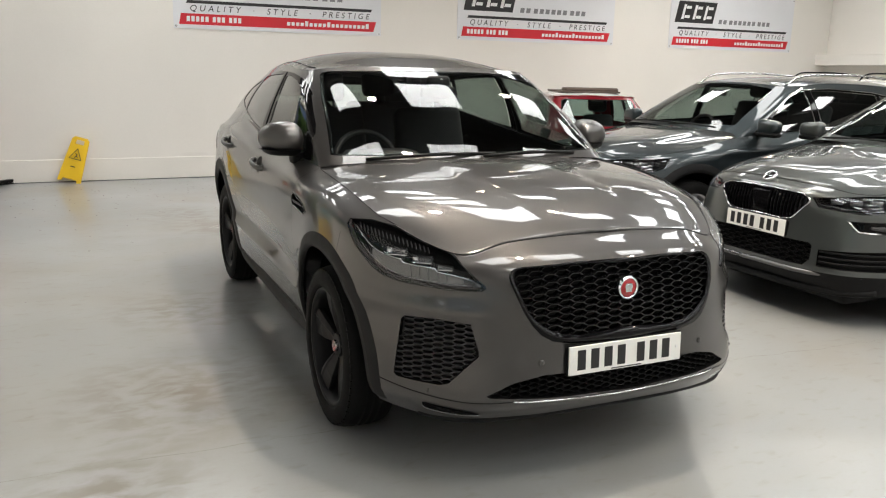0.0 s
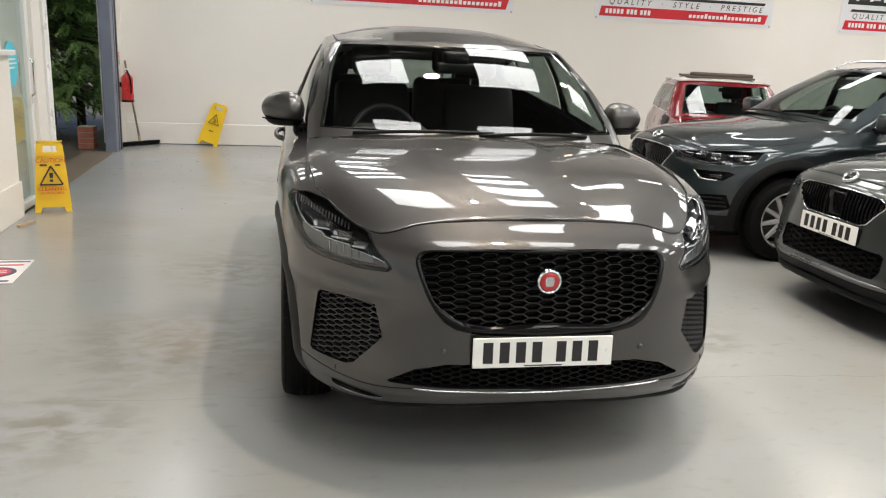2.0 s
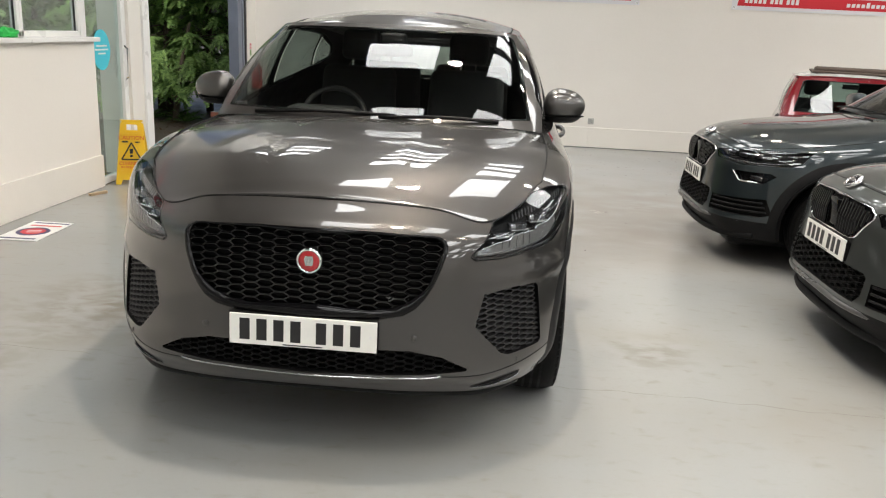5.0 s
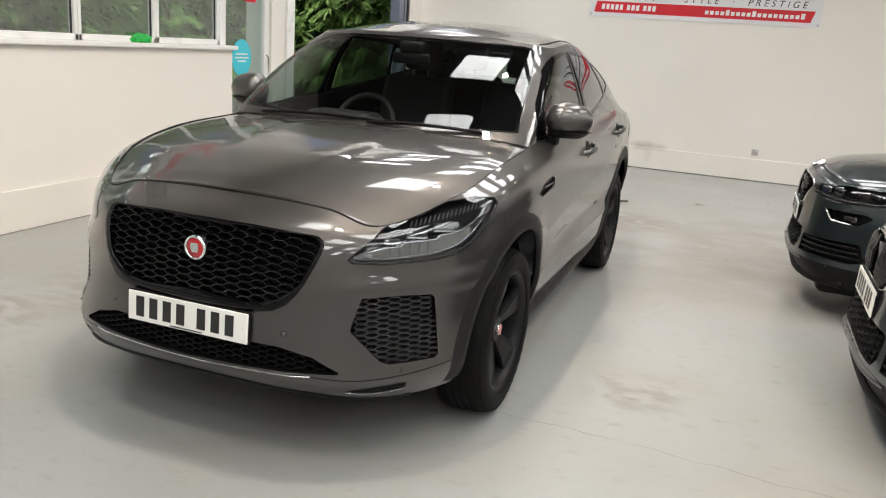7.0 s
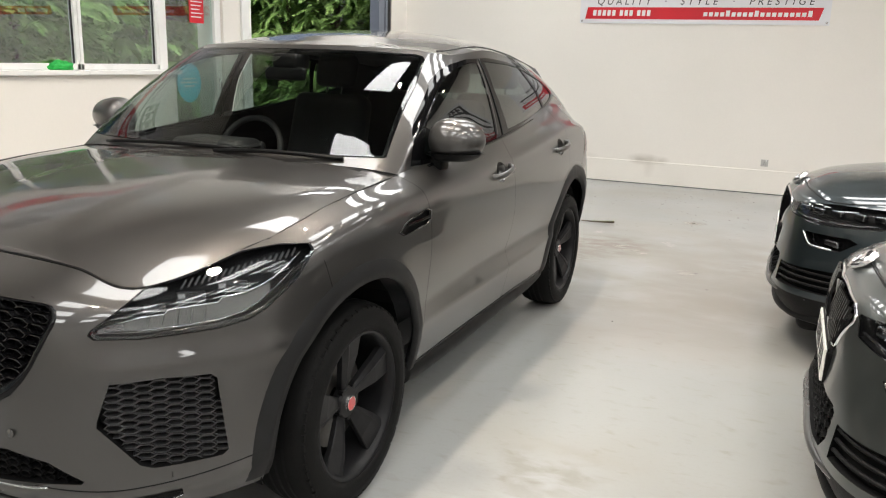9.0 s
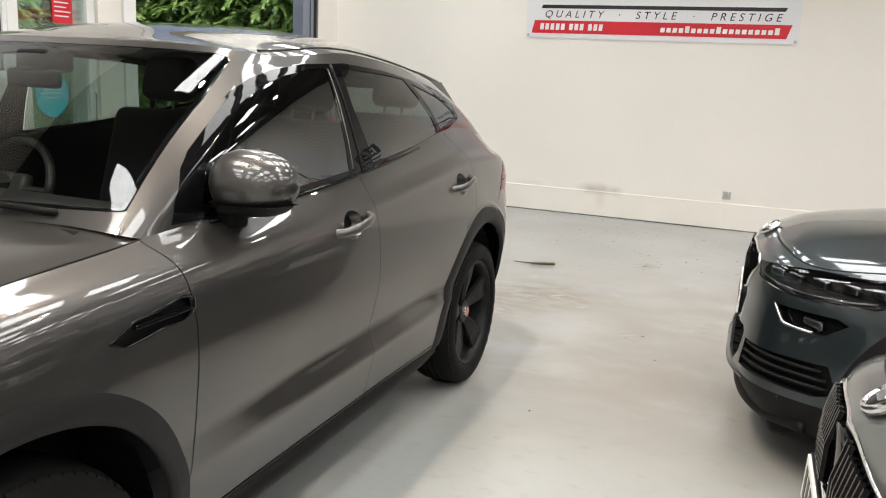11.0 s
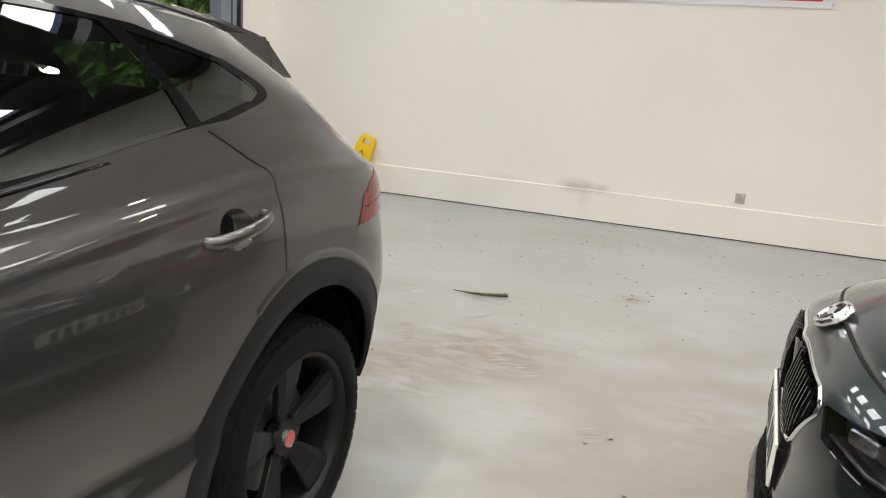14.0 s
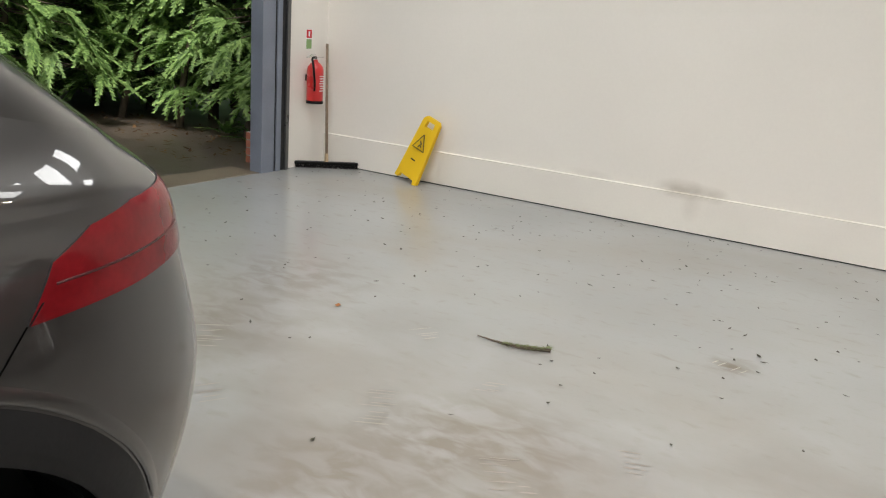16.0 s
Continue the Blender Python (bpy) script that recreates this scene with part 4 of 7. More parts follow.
        for i in range(18):
            a0 = .20 + .018 * i
            p0, p1 = at_uv(a0, .897 + .0035 * i, .018), at_uv(a0 + .012, .916 + .0034 * i, .016)
            if p0 and p1:
                part("louvre", rod_bm(p0, p1, .0028, seg=5), M_LOUVRE, hl)
        for a0, z0, w0, h0 in ((.130, .853, .060, .018), (.225, .874, .080, .028), (.335, .892, .085, .030)):
            p0 = at_uv(a0, z0, .030)
            if p0:
                m4 = Matrix.Translation(p0) @ Matrix(((*(u * s),), (*d,), (*Z,))).transposed().to_4x4()
                mod = part("lamp_module", soft_box(-w0 / 2, .004, -h0 / 2, w0 / 2, .026, h0 / 2, .004, 1), M_LAMP_DARK, hl, "lamp module with crystal edge", False, m4)
                part("crystal_edge", soft_box(-w0 / 2, -.012, -h0 / 2, w0 / 2, .020, -h0 / 2 + .007, .002, 1), M_CRYSTAL, mod)
                part("crystal_face", soft_box(-w0 / 2 + .004, -.004, -h0 / 2 + .009, -w0 / 2 + .30 * w0, .014, h0 / 2 - .003, .003, 1), M_CRYSTAL, mod)
                part("crystal_face", soft_box(w0 * .22, -.002, -h0 / 2 + .010, w0 / 2 - .004, .014, h0 / 2 - .006, .003, 1), M_REFLECTOR, mod)
        part("lens", copied(hp, -d * 0.001), M_LENS, hl, "clear polycarbonate lens", True)
        part("lens_edge", border_bm(hp, lambda q: .009 if q.z > .83 else .018, -d * .002), M_PIANO, hl, "gloss black lens edge", True)
        hp.free()
        # tail lamp, wrapping the rear corner
        u2, d2 = Vector((-.6 * s, .8, 0)), Vector((-.8 * s, -.6, 0))
        tail = [(1.815, .956), (2.50, .990), (2.50, 1.10), (2.20, 1.098), (2.04, 1.093), (1.935, 1.074), (1.862, 1.036)]
        tp = take(body, inside_of(body, tail, u2, Z, lambda c, s=s: c.x * s > 0.3 and c.y > 2.9))
        tl = part("tail_light", copied(tp, -d2 * .003), M_RED_LENS, car, "red wraparound tail light", True)
        part("lens_edge", rim_bm(tp, d2 * .01, -d2 * .003), M_BLACK, tl)
        tt = tree_of(tp)
        for dz in (.048,):   # dark lines inside the lamp
            path = [on_tree(tt, u2 * a + Z * (.956 + .05 * (a - 1.815) + dz) - d2 * 3, d2) for a in (1.86 + .03 * k for k in range(12))]
            path = [p - d2 * .003 for p in path if p is not None]
            if len(path) > 3:
                part("lamp_line", tube_bm(path, .0022, 6), M_TAIL_DARK, tl, "", True)
        tp.free()
        # wing vent behind the front wheel
        vent = [(.215, .935), (.29, .965), (.46, .985), (.497, .975), (.50, .945), (.47, .925), (.26, .915)]
        vp = take(body, inside_of(body, vent, Y, Z, side(s)))
        vt = part("wing_vent", copied(vp, (-.012 * s, 0, 0)), M_BLACK, car, "black side vent with a gloss surround")
        part("surround", border_bm(vp, .008, (.003 * s, 0, 0)), M_PIANO, vt, "", True)
        part("vent_blade", soft_box(.30, -.005, -.006, .48, .006, .006, .004), M_PIANO, vt, "", False, pose([*vp.verts][0].co.x - .004 * s, 0.0, .95) @ Matrix(((0, 1, 0, 0), (1, 0, 0, 0), (0, 0, 1, 0), (0, 0, 0, 1))))
        vp.free()
        # handle recesses
        for hy, hz in ((1.315, 1.022), (2.355, 1.052)):
            cup = [(hy + .064 * math.cos(2 * math.pi * i / 16), hz + .048 * math.sin(2 * math.pi * i / 16)) for i in range(16)]
            cp = take(body, inside_of(body, cup, Y, Z, side(s)))
            dish = copied(cp, (0, 0, 0))
            for v in dish.verts:
                k = 1 - min(1, math.hypot((v.co.y - hy) / .064, (v.co.z - hz) / .048))
                v.co.x -= s * .075 * min(1, k * 2.6)
            cup_ob = part("handle_recess", dish, P, car, "", True)
            x0 = on_tree(whole, (2 * s, hy, hz), (-s, 0, 0))[0]
            pts = [(x0 - .012 * s, hy - .115, hz - .012), (x0 + .016 * s, hy - .10, hz - .01), (x0 + .034 * s, hy - .05, hz - .003), (x0 + .038 * s, hy, hz + .004), (x0 + .034 * s, hy + .05, hz + .010), (x0 + .016 * s, hy + .10, hz + .016), (x0 - .012 * s, hy + .115, hz + .018)]
            part("door_handle", tube_bm(catmull(pts, 4), .0135, 10, 1.15), P, car, "body-coloured pull handle", True)
            cp.free()
        # arch mouldings
        for cy, cz, a0, a1 in ((0.0, .365, -6, 187), (2.693, .377, 1, 187)):
            part("arch_moulding", arch_bm(whole, cy, cz, .448, .514 if cy < 1 else .526, a0, a1, .007, s), M_DARK_TRIM, car, "satin dark grey wheel-arch moulding", True)
        part("arch_flare", arch_bm(whole, 2.697, .379, .527, .552, 18, 122, .003, s, .0005), P, car, "body-coloured flare over the moulding", True)
        # sill moulding
        pts = [(s * .862, .44, .302), (s * .866, .6, .292), (s * .868, 1.4, .292), (s * .866, 2.1, .300), (s * .862, 2.22, .310)]
        part("sill_moulding", tube_bm(catmull(pts, 6), .031, 12, 1.25), M_BLACK, car, "black sill moulding", True)
    # the panels that the gaps leave
    names = {}
    for piece in islands(body):
        c = sum((f.calc_center_median() for f in piece), Vector()) / len(piece)
        big = len(piece) > 150
        nm = "front_door" if .5 < c.y < 1.45 and big and abs(c.x) > .5 else "rear_door" if 1.5 < c.y < 2.5 and big and abs(c.x) > .5 else "body_shell" if big else "trim_piece"
        names.setdefault(nm, []).append(piece)
    made = []
    for nm, pieces in names.items():
        for piece in pieces:
            made.append((nm, piece))
    shells = []
    for nm, piece in made:
        o, at_v = bmesh.new(), {}
        for f in piece:
            for v in f.verts:
                if v not in at_v:
                    at_v[v] = o.verts.new(v.co)
            o.faces.new([at_v[v] for v in f.verts])
        shells.append(part(nm, o, P, car, "", True))
    body.free()
    # dark inner liner behind the gaps
    liner = loft([[(x * .965, 1.28 + (y - 1.28) * .975, z) for x, y, z in l] for l in low], 6, 3)
    bm = sheet(liner)
    for s in (1, -1):
        for cy in (0.0, 2.681):
            take(bm, inside_of(bm, [(cy - .47, .1), (cy + .47, .1), (cy + .46, .5), (cy + .33, .75), (cy, .85), (cy - .33, .75), (cy - .46, .5)], Y, Z, side(s))).free()
    part("inner_liner", bm, M_BLACK, car)
    # wheel wells and underside
    for s in (1, -1):
        for cy in (0.0, 2.681):
            prof = []
            bm = bmesh.new()
            rows = []
            for xx in (.62, .845 if cy < 1 else .85):
                rows.append([bm.verts.new((s * xx, cy + 0.462 * math.cos(radians(a)), .365 + .462 * math.sin(radians(a)))) for a in range(-8 if cy < 1 else 8, 201, 10)])
            for i in range(len(rows[0]) - 1):
                bm.faces.new((rows[0][i], rows[0][i + 1], rows[1][i + 1], rows[1][i]))
            bm.faces.new(rows[0])
            part("wheel_well", bm, M_BLACK, car)
    part("underbody", soft_box(-.60, -.68, .22, .60, 3.20, .40, .05), M_BLACK, car, "", True)
    # bonnet
    zc = curve_at([(-.705, .966), (-.6, 1.012), (-.4, 1.066), (-.2, 1.096), (0, 1.116), (.3, 1.134), (.5, 1.138)])
    edge = catmull(low[-1][:6], 24)
    rows = []
    for p in edge[2:]:
        row = []
        for i in range(41):
            uu = -1 + 2 * i / 40
            x = p.x * uu
            t = min(1, max(0, (abs(x) - .25 - .06 * p.y) / .06))
            rise = .007 * (1 - t * t * (3 - 2 * t)) * min(1, max(0, (p.y + .705) / .3))
            roll = .008 * max(0, abs(uu) - .9) / .1 * min(1, max(0, (p.y + .66) / .2))
            back = min(1, max(0, (p.y + .705) / .45))
            crown = 2.0 + 1.5 * back * back * (3 - 2 * back)
            row.append(Vector((x, p.y, p.z + (zc(p.y) - .008 * min(1, max(0, (p.y + .705) / .3)) - p.z) * (1 - abs(uu) ** crown) + rise - roll + .002)))
        rows.append(row)
    bm = sheet(rows, both=False)
    lip = rows[0]
    part("bonnet", bm, P, car, "grey bonnet with two raised creases", True)
    pts = [Vector((p.x, p.y - .002, p.z - .003)) for p in catmull(low[-1][:4], 10)]
    pts = [Vector((-p.x, p.y, p.z)) for p in pts[::-1]] + pts
    part("bonnet_gap", tube_bm(pts, .0036, 6), M_BLACK, car)
    for s in (1, -1):
        part("bonnet_gap", tube_bm([Vector((p.x * s, p.y, p.z - .0035)) for p in catmull(low[-1][3:6], 10)], .0042, 6), M_BLACK, car)
    # glasshouse
    belt = catmull(low[-1], 12)
    cowl = catmull([(0, .355, 1.128), (.30, .37, 1.128), (.52, .40, 1.125), (.68, .425, 1.12), (.768, .44, 1.112), (.815, .47, 1.102)], 12)
    base = cowl[:60] + belt[60:]
    rail = catmull([(0, 1.015, 1.582), (.28, 1.026, 1.581), (.49, 1.05, 1.576), (.60, 1.078, 1.569), (.650, 1.135, 1.560), (.676, 1.28, 1.556), (.678, 1.70, 1.584), (.618, 2.46, 1.532), (.535, 2.86, 1.49), (.37, 2.96, 1.49), (0, 3.01, 1.497)], 12)
    middle = catmull([(0, .64, 1.376), (.30, .65, 1.374), (.525, .67, 1.366), (.662, .71, 1.358), (.727, .765, 1.354), (.78, .865, 1.358), (.790, 1.60, 1.384)], 12)
    g, K = [], 12
    for k in range(K + 1):
        t = k / K
        row = []
        for i, (a, b) in enumerate(zip(base, rail)):
            p = a.lerp(b, t)
            bow = math.sin(math.pi * t)
            if i <= 72:
                p += (middle[i] - a.lerp(b, .5)) * (4 * t * (1 - t))
            elif i < 96:
                p += (middle[72] - base[72].lerp(rail[72], .5)) * (4 * t * (1 - t)) * (1 - (i - 72) / 24) + Vector((.026 * bow * (i - 72) / 24, 0, 0))
            else:
                p.x += .02 * bow * max(0, 1 - (i - 96) / 12)
                p.y += .008 * bow
            row.append(p)
        g.append(row)
    house = sheet(g)
    # side windows in a black frame
    frame_poly = [(.575, 1.12), (.80, 1.115), (1.5, 1.176), (2.1, 1.226), (2.45, 1.276), (2.68, 1.318), (2.715, 1.328), (2.732, 1.342), (2.728, 1.358), (2.70, 1.378), (2.60, 1.425), (2.30, 1.498), (2.0, 1.53), (1.65, 1.548), (1.36, 1.536), (1.17, 1.511), (1.05, 1.483), (.94, 1.442), (.84, 1.390), (.74, 1.325), (.65, 1.25), (.595, 1.18)]
    pillar = curve_at([(1.10, .80), (1.20, .79), (1.31, .765), (1.36, .751), (1.42, .731), (1.49, .694), (1.53, .676), (1.56, .655)])
    panes = {
        "front_window": [(.78, 1.136), (1.43, 1.187), (1.452, 1.30), (1.498, 1.527), (1.37, 1.519), (1.21, 1.495), (1.09, 1.467), (.98, 1.425), (.87, 1.366), (.78, 1.305), (.715, 1.24), (.69, 1.16)],
        "rear_window": [(1.60, 1.200), (2.1, 1.242), (2.338, 1.278), (2.30, 1.36), (2.19, 1.50), (2.0, 1.515), (1.60, 1.531), (1.575, 1.40)],
        "quarter_window": [(2.388, 1.284), (2.64, 1.327), (2.68, 1.345), (2.668, 1.362), (2.56, 1.42), (2.26, 1.484), (2.30, 1.42)],
    }
    for s in (1, -1):
        sidew = lambda c, s=s: c.x * s > (pillar(c.z) if c.y < 1.3 else .45)
        fr = take(house, inside_of(house, frame_poly, Y, Z, sidew))
        for nm, poly in panes.items():
            pane = take(fr, inside_of(fr, poly, Y, Z, sidew))
            for v in pane.verts:
                v.co.x -= .004 * s
            w = part(nm, pane, M_SIDE_GLASS, car, "tinted side window", True)
            w.visible_shadow = False
        ft = tree_of(fr)
        # the rubber strip's shine is put in with a bright steel colour
        for nm, line, rad, m in (("pillar_strip", ((1.447, 1.192), (1.466, 1.30), (1.506, 1.525)), .0018, M_DISC), ("pillar_gap", ((1.508, 1.18), (1.512, 1.30), (1.538, 1.54)), .0045, M_BLACK)):
            pts = []
            for k in range(13):   # up the door pillar
                a, b, c = line[0], line[1], line[2]
                u = k / 12
                y, z = (p + (q - p) * (u * 3) if u < 1 / 3 else q + (r - q) * (u * 1.5 - .5) for p, q, r in zip(a, b, c))
                hit = on_tree(ft, (2 * s, y, z), (-s, 0, 0))
                if hit:
                    pts.append((hit[0] + .0005 * s, y, z))
            if len(pts) > 3:
                part(nm, tube_bm(pts, rad, 6), m, car, "thin rubber strip on the door pillar, its shine put in as bright steel" if m is M_DISC else "", True)
        part("window_frame", fr, M_PIANO, car, "gloss black window surround", True)
        pts = [(s * (x * slim(y) + .003), y, z) for x, y, z in ((.835, .70, 1.112), (.852, 1.0, 1.132), (.868, 1.5, 1.172), (.842, 2.1, 1.228), (.80, 2.55, 1.278))]
        part("waist_strip", tube_bm(catmull(pts, 5), .006, 6), M_PIANO, car, "", True)
    # windscreen and rear window
    wpoly = [(0, 1.150), (.45, 1.148), (.70, 1.146), (.755, 1.16), (.724, 1.30), (.697, 1.42), (.668, 1.49), (.650, 1.530), (.632, 1.545), (.60, 1.553), (.49, 1.558), (.3, 1.562), (0, 1.564)]
    wpoly = wpoly + [(-x, z) for x, z in wpoly[-2:0:-1]]
    wp = take(house, inside_of(house, wpoly, X, Z, lambda c: c.y < 1.3 and abs(c.x) < pillar(c.z)))
    shield = part("windscreen", copied(wp, (0, .002, 0)), M_CAR_GLASS, car, "raked windscreen with reflections of rooflights", True)
    shield.visible_shadow = False
    part("windscreen_edge", border_bm(wp, .022, (0, -.001, 0)), M_PIANO, shield, "black edge band", True)
    wp.free()
    rp = take(house, inside_of(house, [(-.46, 1.20), (.46, 1.20), (.40, 1.44), (-.40, 1.44)], X, Z, lambda c: c.y > 2.8))
    part("rear_window", rp, M_SIDE_GLASS, car, "tinted tailgate window", True)
    part("cabin_shell", house, P, car, "", True)
    # roof with its spoiler
    zr = curve_at([(1.015, 1.582), (1.12, 1.608), (1.3, 1.645), (1.6, 1.672), (1.9, 1.677), (2.4, 1.655), (2.72, 1.607), (2.9, 1.55), (3.01, 1.497)])
    rows = []
    for p in rail[2:-2]:
        rows.append([Vector((p.x * (-1 + 2 * i / 28), p.y, p.z + (max(zr(p.y), p.z) - p.z) * (1 - abs(-1 + 2 * i / 28) ** 2.6) + .0005)) for i in range(29)])
    roof = part("roof", sheet(rows, both=False), P, car, "", True)
    part("headlining", sheet([[Vector((q.x * .96, q.y, q.z - .03)) for q in r] for r in rows[24:-14]], both=False), M_HEADLINER, car)
    for s in (1, -1):   # roof ditches
        part("roof_channel", tube_bm([Vector((p.x * s * .93, p.y, p.z + (max(zr(p.y), p.z) - p.z) * (1 - .93 ** 2.6) + .001)) for p in rail[56:98:3]], .004, 6), M_BLACK, roof)
    sp = []
    for y, z0, w in ((2.76, 1.592, .46), (2.90, 1.566, .50), (3.03, 1.535, .525), (3.11, 1.512, .52)):
        sp.append([Vector((w * (-1 + 2 * i / 20), y - .04 * abs(-1 + i / 10) ** 2, z0 - .035 * abs(-1 + i / 10) ** 2.5)) for i in range(21)])
    bm = sheet(sp, both=False)
    bmesh.ops.solidify(bm, geom=bm.faces[:], thickness=.022)
    part("roof_spoiler", bm, P, car, "body-coloured roof spoiler", True)
    for s in (1, -1):   # blades beside the tailgate glass
        for nm, prof, m in (("spoiler_fin", ((2.74, 1.445), (2.83, 1.500), (3.02, 1.492), (3.005, 1.455), (2.96, 1.392), (2.87, 1.410)), P), ("spoiler_end", ((2.964, 1.392), (3.008, 1.455), (3.02, 1.478), (3.034, 1.43), (3.052, 1.372)), P)):
            bm = bmesh.new()
            outer = [bm.verts.new((s * (.606 - .66 * (z - 1.392) - .05 * max(0, y - 2.99)), y, z)) for y, z in prof]
            inner = [bm.verts.new((v.co.x - s * .06, v.co.y, v.co.z)) for v in outer]
            bm.faces.new(outer)
            bm.faces.new(inner[::-1])
            for i in range(len(outer)):
                j = (i + 1) % len(outer)
                bm.faces.new((outer[i], inner[i], inner[j], outer[j]))
            bmesh.ops.recalc_face_normals(bm, faces=bm.faces[:])
            part(nm, bm, m, roof)
    part("aerial_fin", prism_bm([(-.02, 0), (.02, 0), (.012, .02), (-.012, .02)], .09, .004), M_PIANO, roof, "", False, pose(0, 2.62, 1.60))
    # mirrors
    for s in (1, -1):
        bm = bmesh.new()
        bmesh.ops.create_uvsphere(bm, u_segments=40, v_segments=24, radius=1)
        for v in bm.verts:
            q = Vector([math.copysign(abs(c) ** e, c) for c, e in zip(v.co, (.8, .8, 1.0))])
            k = (q.x * s + 1) / 2
            v.co = Vector((q.x * .125, q.y * .105 * (1 - .2 * k) + .03 * k, max(-.044, q.z * .078 * (1 - .30 * k) - .004)))
            v.co.y = min(v.co.y, .055)
        arm = part("door_mirror", bm, P, car, "body-coloured door mirror on a black arm", True, pose(s * .932, .762, 1.222, 0, 0, -6 * s) @ Matrix.Diagonal((.86, 1.12, 1.30, 1)))
        bm = bmesh.new()
        bmesh.ops.create_uvsphere(bm, u_segments=40, v_segments=24, radius=1)
        for v in bm.verts:
            q = Vector([math.copysign(abs(c) ** .72, c) for c in v.co])
            k = (q.x * s + 1) / 2
            v.co = Vector((q.x * .122, q.y * .102 * (1 - .2 * k) + .03 * k, max(-.068, min(-.043, q.z * .09 * (1 - .26 * k)))))
            v.co.y = min(v.co.y, .052)
        part("mirror_base", bm, M_BLACK, arm, "black lower cover", True)
        part("mirror_glass", soft_box(-.088, .048, -.036, .088, .060, .034, .003, 1), M_CHROME, arm)
        part("mirror_arm", soft_box(min(-.20 * s, -.06 * s), -.03, -.105, max(-.20 * s, -.06 * s), .04, -.06, .015), M_BLACK, arm, "", True)
    # wipers and cowl
    bm = sheet([[Vector((x, y, z)) for x in [(-.70 + .1 * i) for i in range(15)]] for y, z in ((.30, 1.085), (.40, 1.118))], both=False)
    part("cowl_panel", bm, M_BLACK, car)
    for a, b in (((-.60, .41, 1.142), (.10, .395, 1.158)), ((.02, .375, 1.146), (.60, .425, 1.150))):
        w = part("wiper", tube_bm(catmull([a, ((a[0] + b[0]) / 2, .365, 1.162), b], 6), .009, 6), M_BLACK, car, "black wiper arm", True)
    part("washer_mark", soft_box(-.01, 1.0, 1.547, .01, 1.03, 1.562, .003), M_BLACK, car)
    part("interior_mirror", soft_box(-.11, .90, 1.42, .11, .93, 1.48, .015), M_BLACK, car, "", True)
    part("mirror_foot", soft_box(-.07, .90, 1.47, .07, 1.02, 1.54, .02), M_BLACK, car, "", True)
    cabin_parts(car, .62, -.36, 1.085, ((-.36, 1.50, .52), (.36, 1.50, .52), (-.34, 2.42, .6), (.34, 2.42, .6)))
    # badges, plates, sensors, lip
    by = -.895
    badge = part("badge", revolve_bm([(.0001, -.010), (.033, -.010), (.036, -.006)], 32, "Y"), M_BADGE_RED, car, "round red badge in a silver ring", True, pose(0, by, .783))
    part("badge_ring", revolve_bm([(.036, -.008), (.038, -.013), (.042, -.013), (.046, -.006), (.046, .05)], 40, "Y"), M_CHROME, badge, "", True)
    bm = prism_bm([(-.012, -.016), (.012, -.016), (.017, .004), (.013, .018), (-.013, .018), (-.017, .004)], .004, .0015)
    part("badge_emblem", bm, M_ALLOY, badge, "plain silver emblem", False, pose(0, -.0135, 0))
    part("grille_script", soft_box(.23, -.866, .655, .345, -.862, .661, .001, 1), M_ALLOY, car, "small silver strip", False, pose(0, 0, 0))
    part("grille_mark", soft_box(.215, -.870, .650, .232, -.864, .667, .003, 1), M_DRL, car, "", False)
    plate_parts(car, "number_plate", pose(-.013, -.936, .533, -3, 0, 0))
    part("plate_plinth", soft_box(-.275, -.928, .485, .25, -.88, .585, .01), M_BLACK, car)
    for x, y, z in ((-.37, -.905, .53), (.37, -.905, .53), (-.73, -.70, .40), (.73, -.70, .40)):
        part("parking_sensor", revolve_bm([(.0001, -.003), (.011, -.003), (.0125, 0)], 16, "Y"), P, car, "", True, pose(x, y, z, 0, 0, -28 * (1 if x > 0 else -1) if abs(x) > .5 else 0))
    pts = [(-.47, -.886, .386), (-.42, -.903, .384), (0, -.942, .380), (.42, -.903, .384), (.47, -.886, .386)]
    part("lip_bar", tube_bm(catmull(pts, 8), .006, 8, .6), M_CRYSTAL, car, "thin satin silver lip bar", True)
    pts = [(-.74, -.63, .288), (-.62, -.755, .287), (-.4, -.845, .305), (0, -.875, .312), (.4, -.845, .305), (.62, -.755, .287), (.74, -.63, .288)]
    part("chin_spoiler", tube_bm(catmull(pts, 8), .014, 8, 1.0), M_BLACK, car, "black chin spoiler", True)
    for s in (1, -1):   # seam and reflector slot of the lower blade
        u, d = Vector((.8 * s, .6, 0)), Vector((-.6 * s, .8, 0))

        def at_low(a, z, sink=0.0):
            h = on_tree(whole, u * a + Z * z - d * 3, d)
            return None if h is None else h + d * sink
        path = [p for p in (at_low(a, z) for a, z in ((-.19, .386), (-.10, .378), (.0, .374), (.10, .378), (.20, .384), (.30, .392), (.38, .400))) if p]
        part("bumper_seam", tube_bm(catmull(path, 4), .0022, 6), M_BLACK, car)
        bm, prev = bmesh.new(), None
        lo_z, hi_z = curve_at([(-.03, .322), (.02, .316), (.10, .318), (.17, .324), (.19, .332)]), curve_at([(-.03, .325), (.02, .336), (.10, .345), (.17, .350), (.19, .350)])
        for k in range(23):
            a = -.03 + .01 * k
            row = [bm.verts.new(at_low(a, lo_z(a) + (hi_z(a) - lo_z(a)) * f, -.003)) for f in (0, .33, .67, 1)]
            if prev:
                for c in range(3):
                    bm.faces.new((prev[c], row[c], row[c + 1], prev[c + 1]))
            prev = row
        bmesh.ops.solidify(bm, geom=bm.faces[:], thickness=.004)
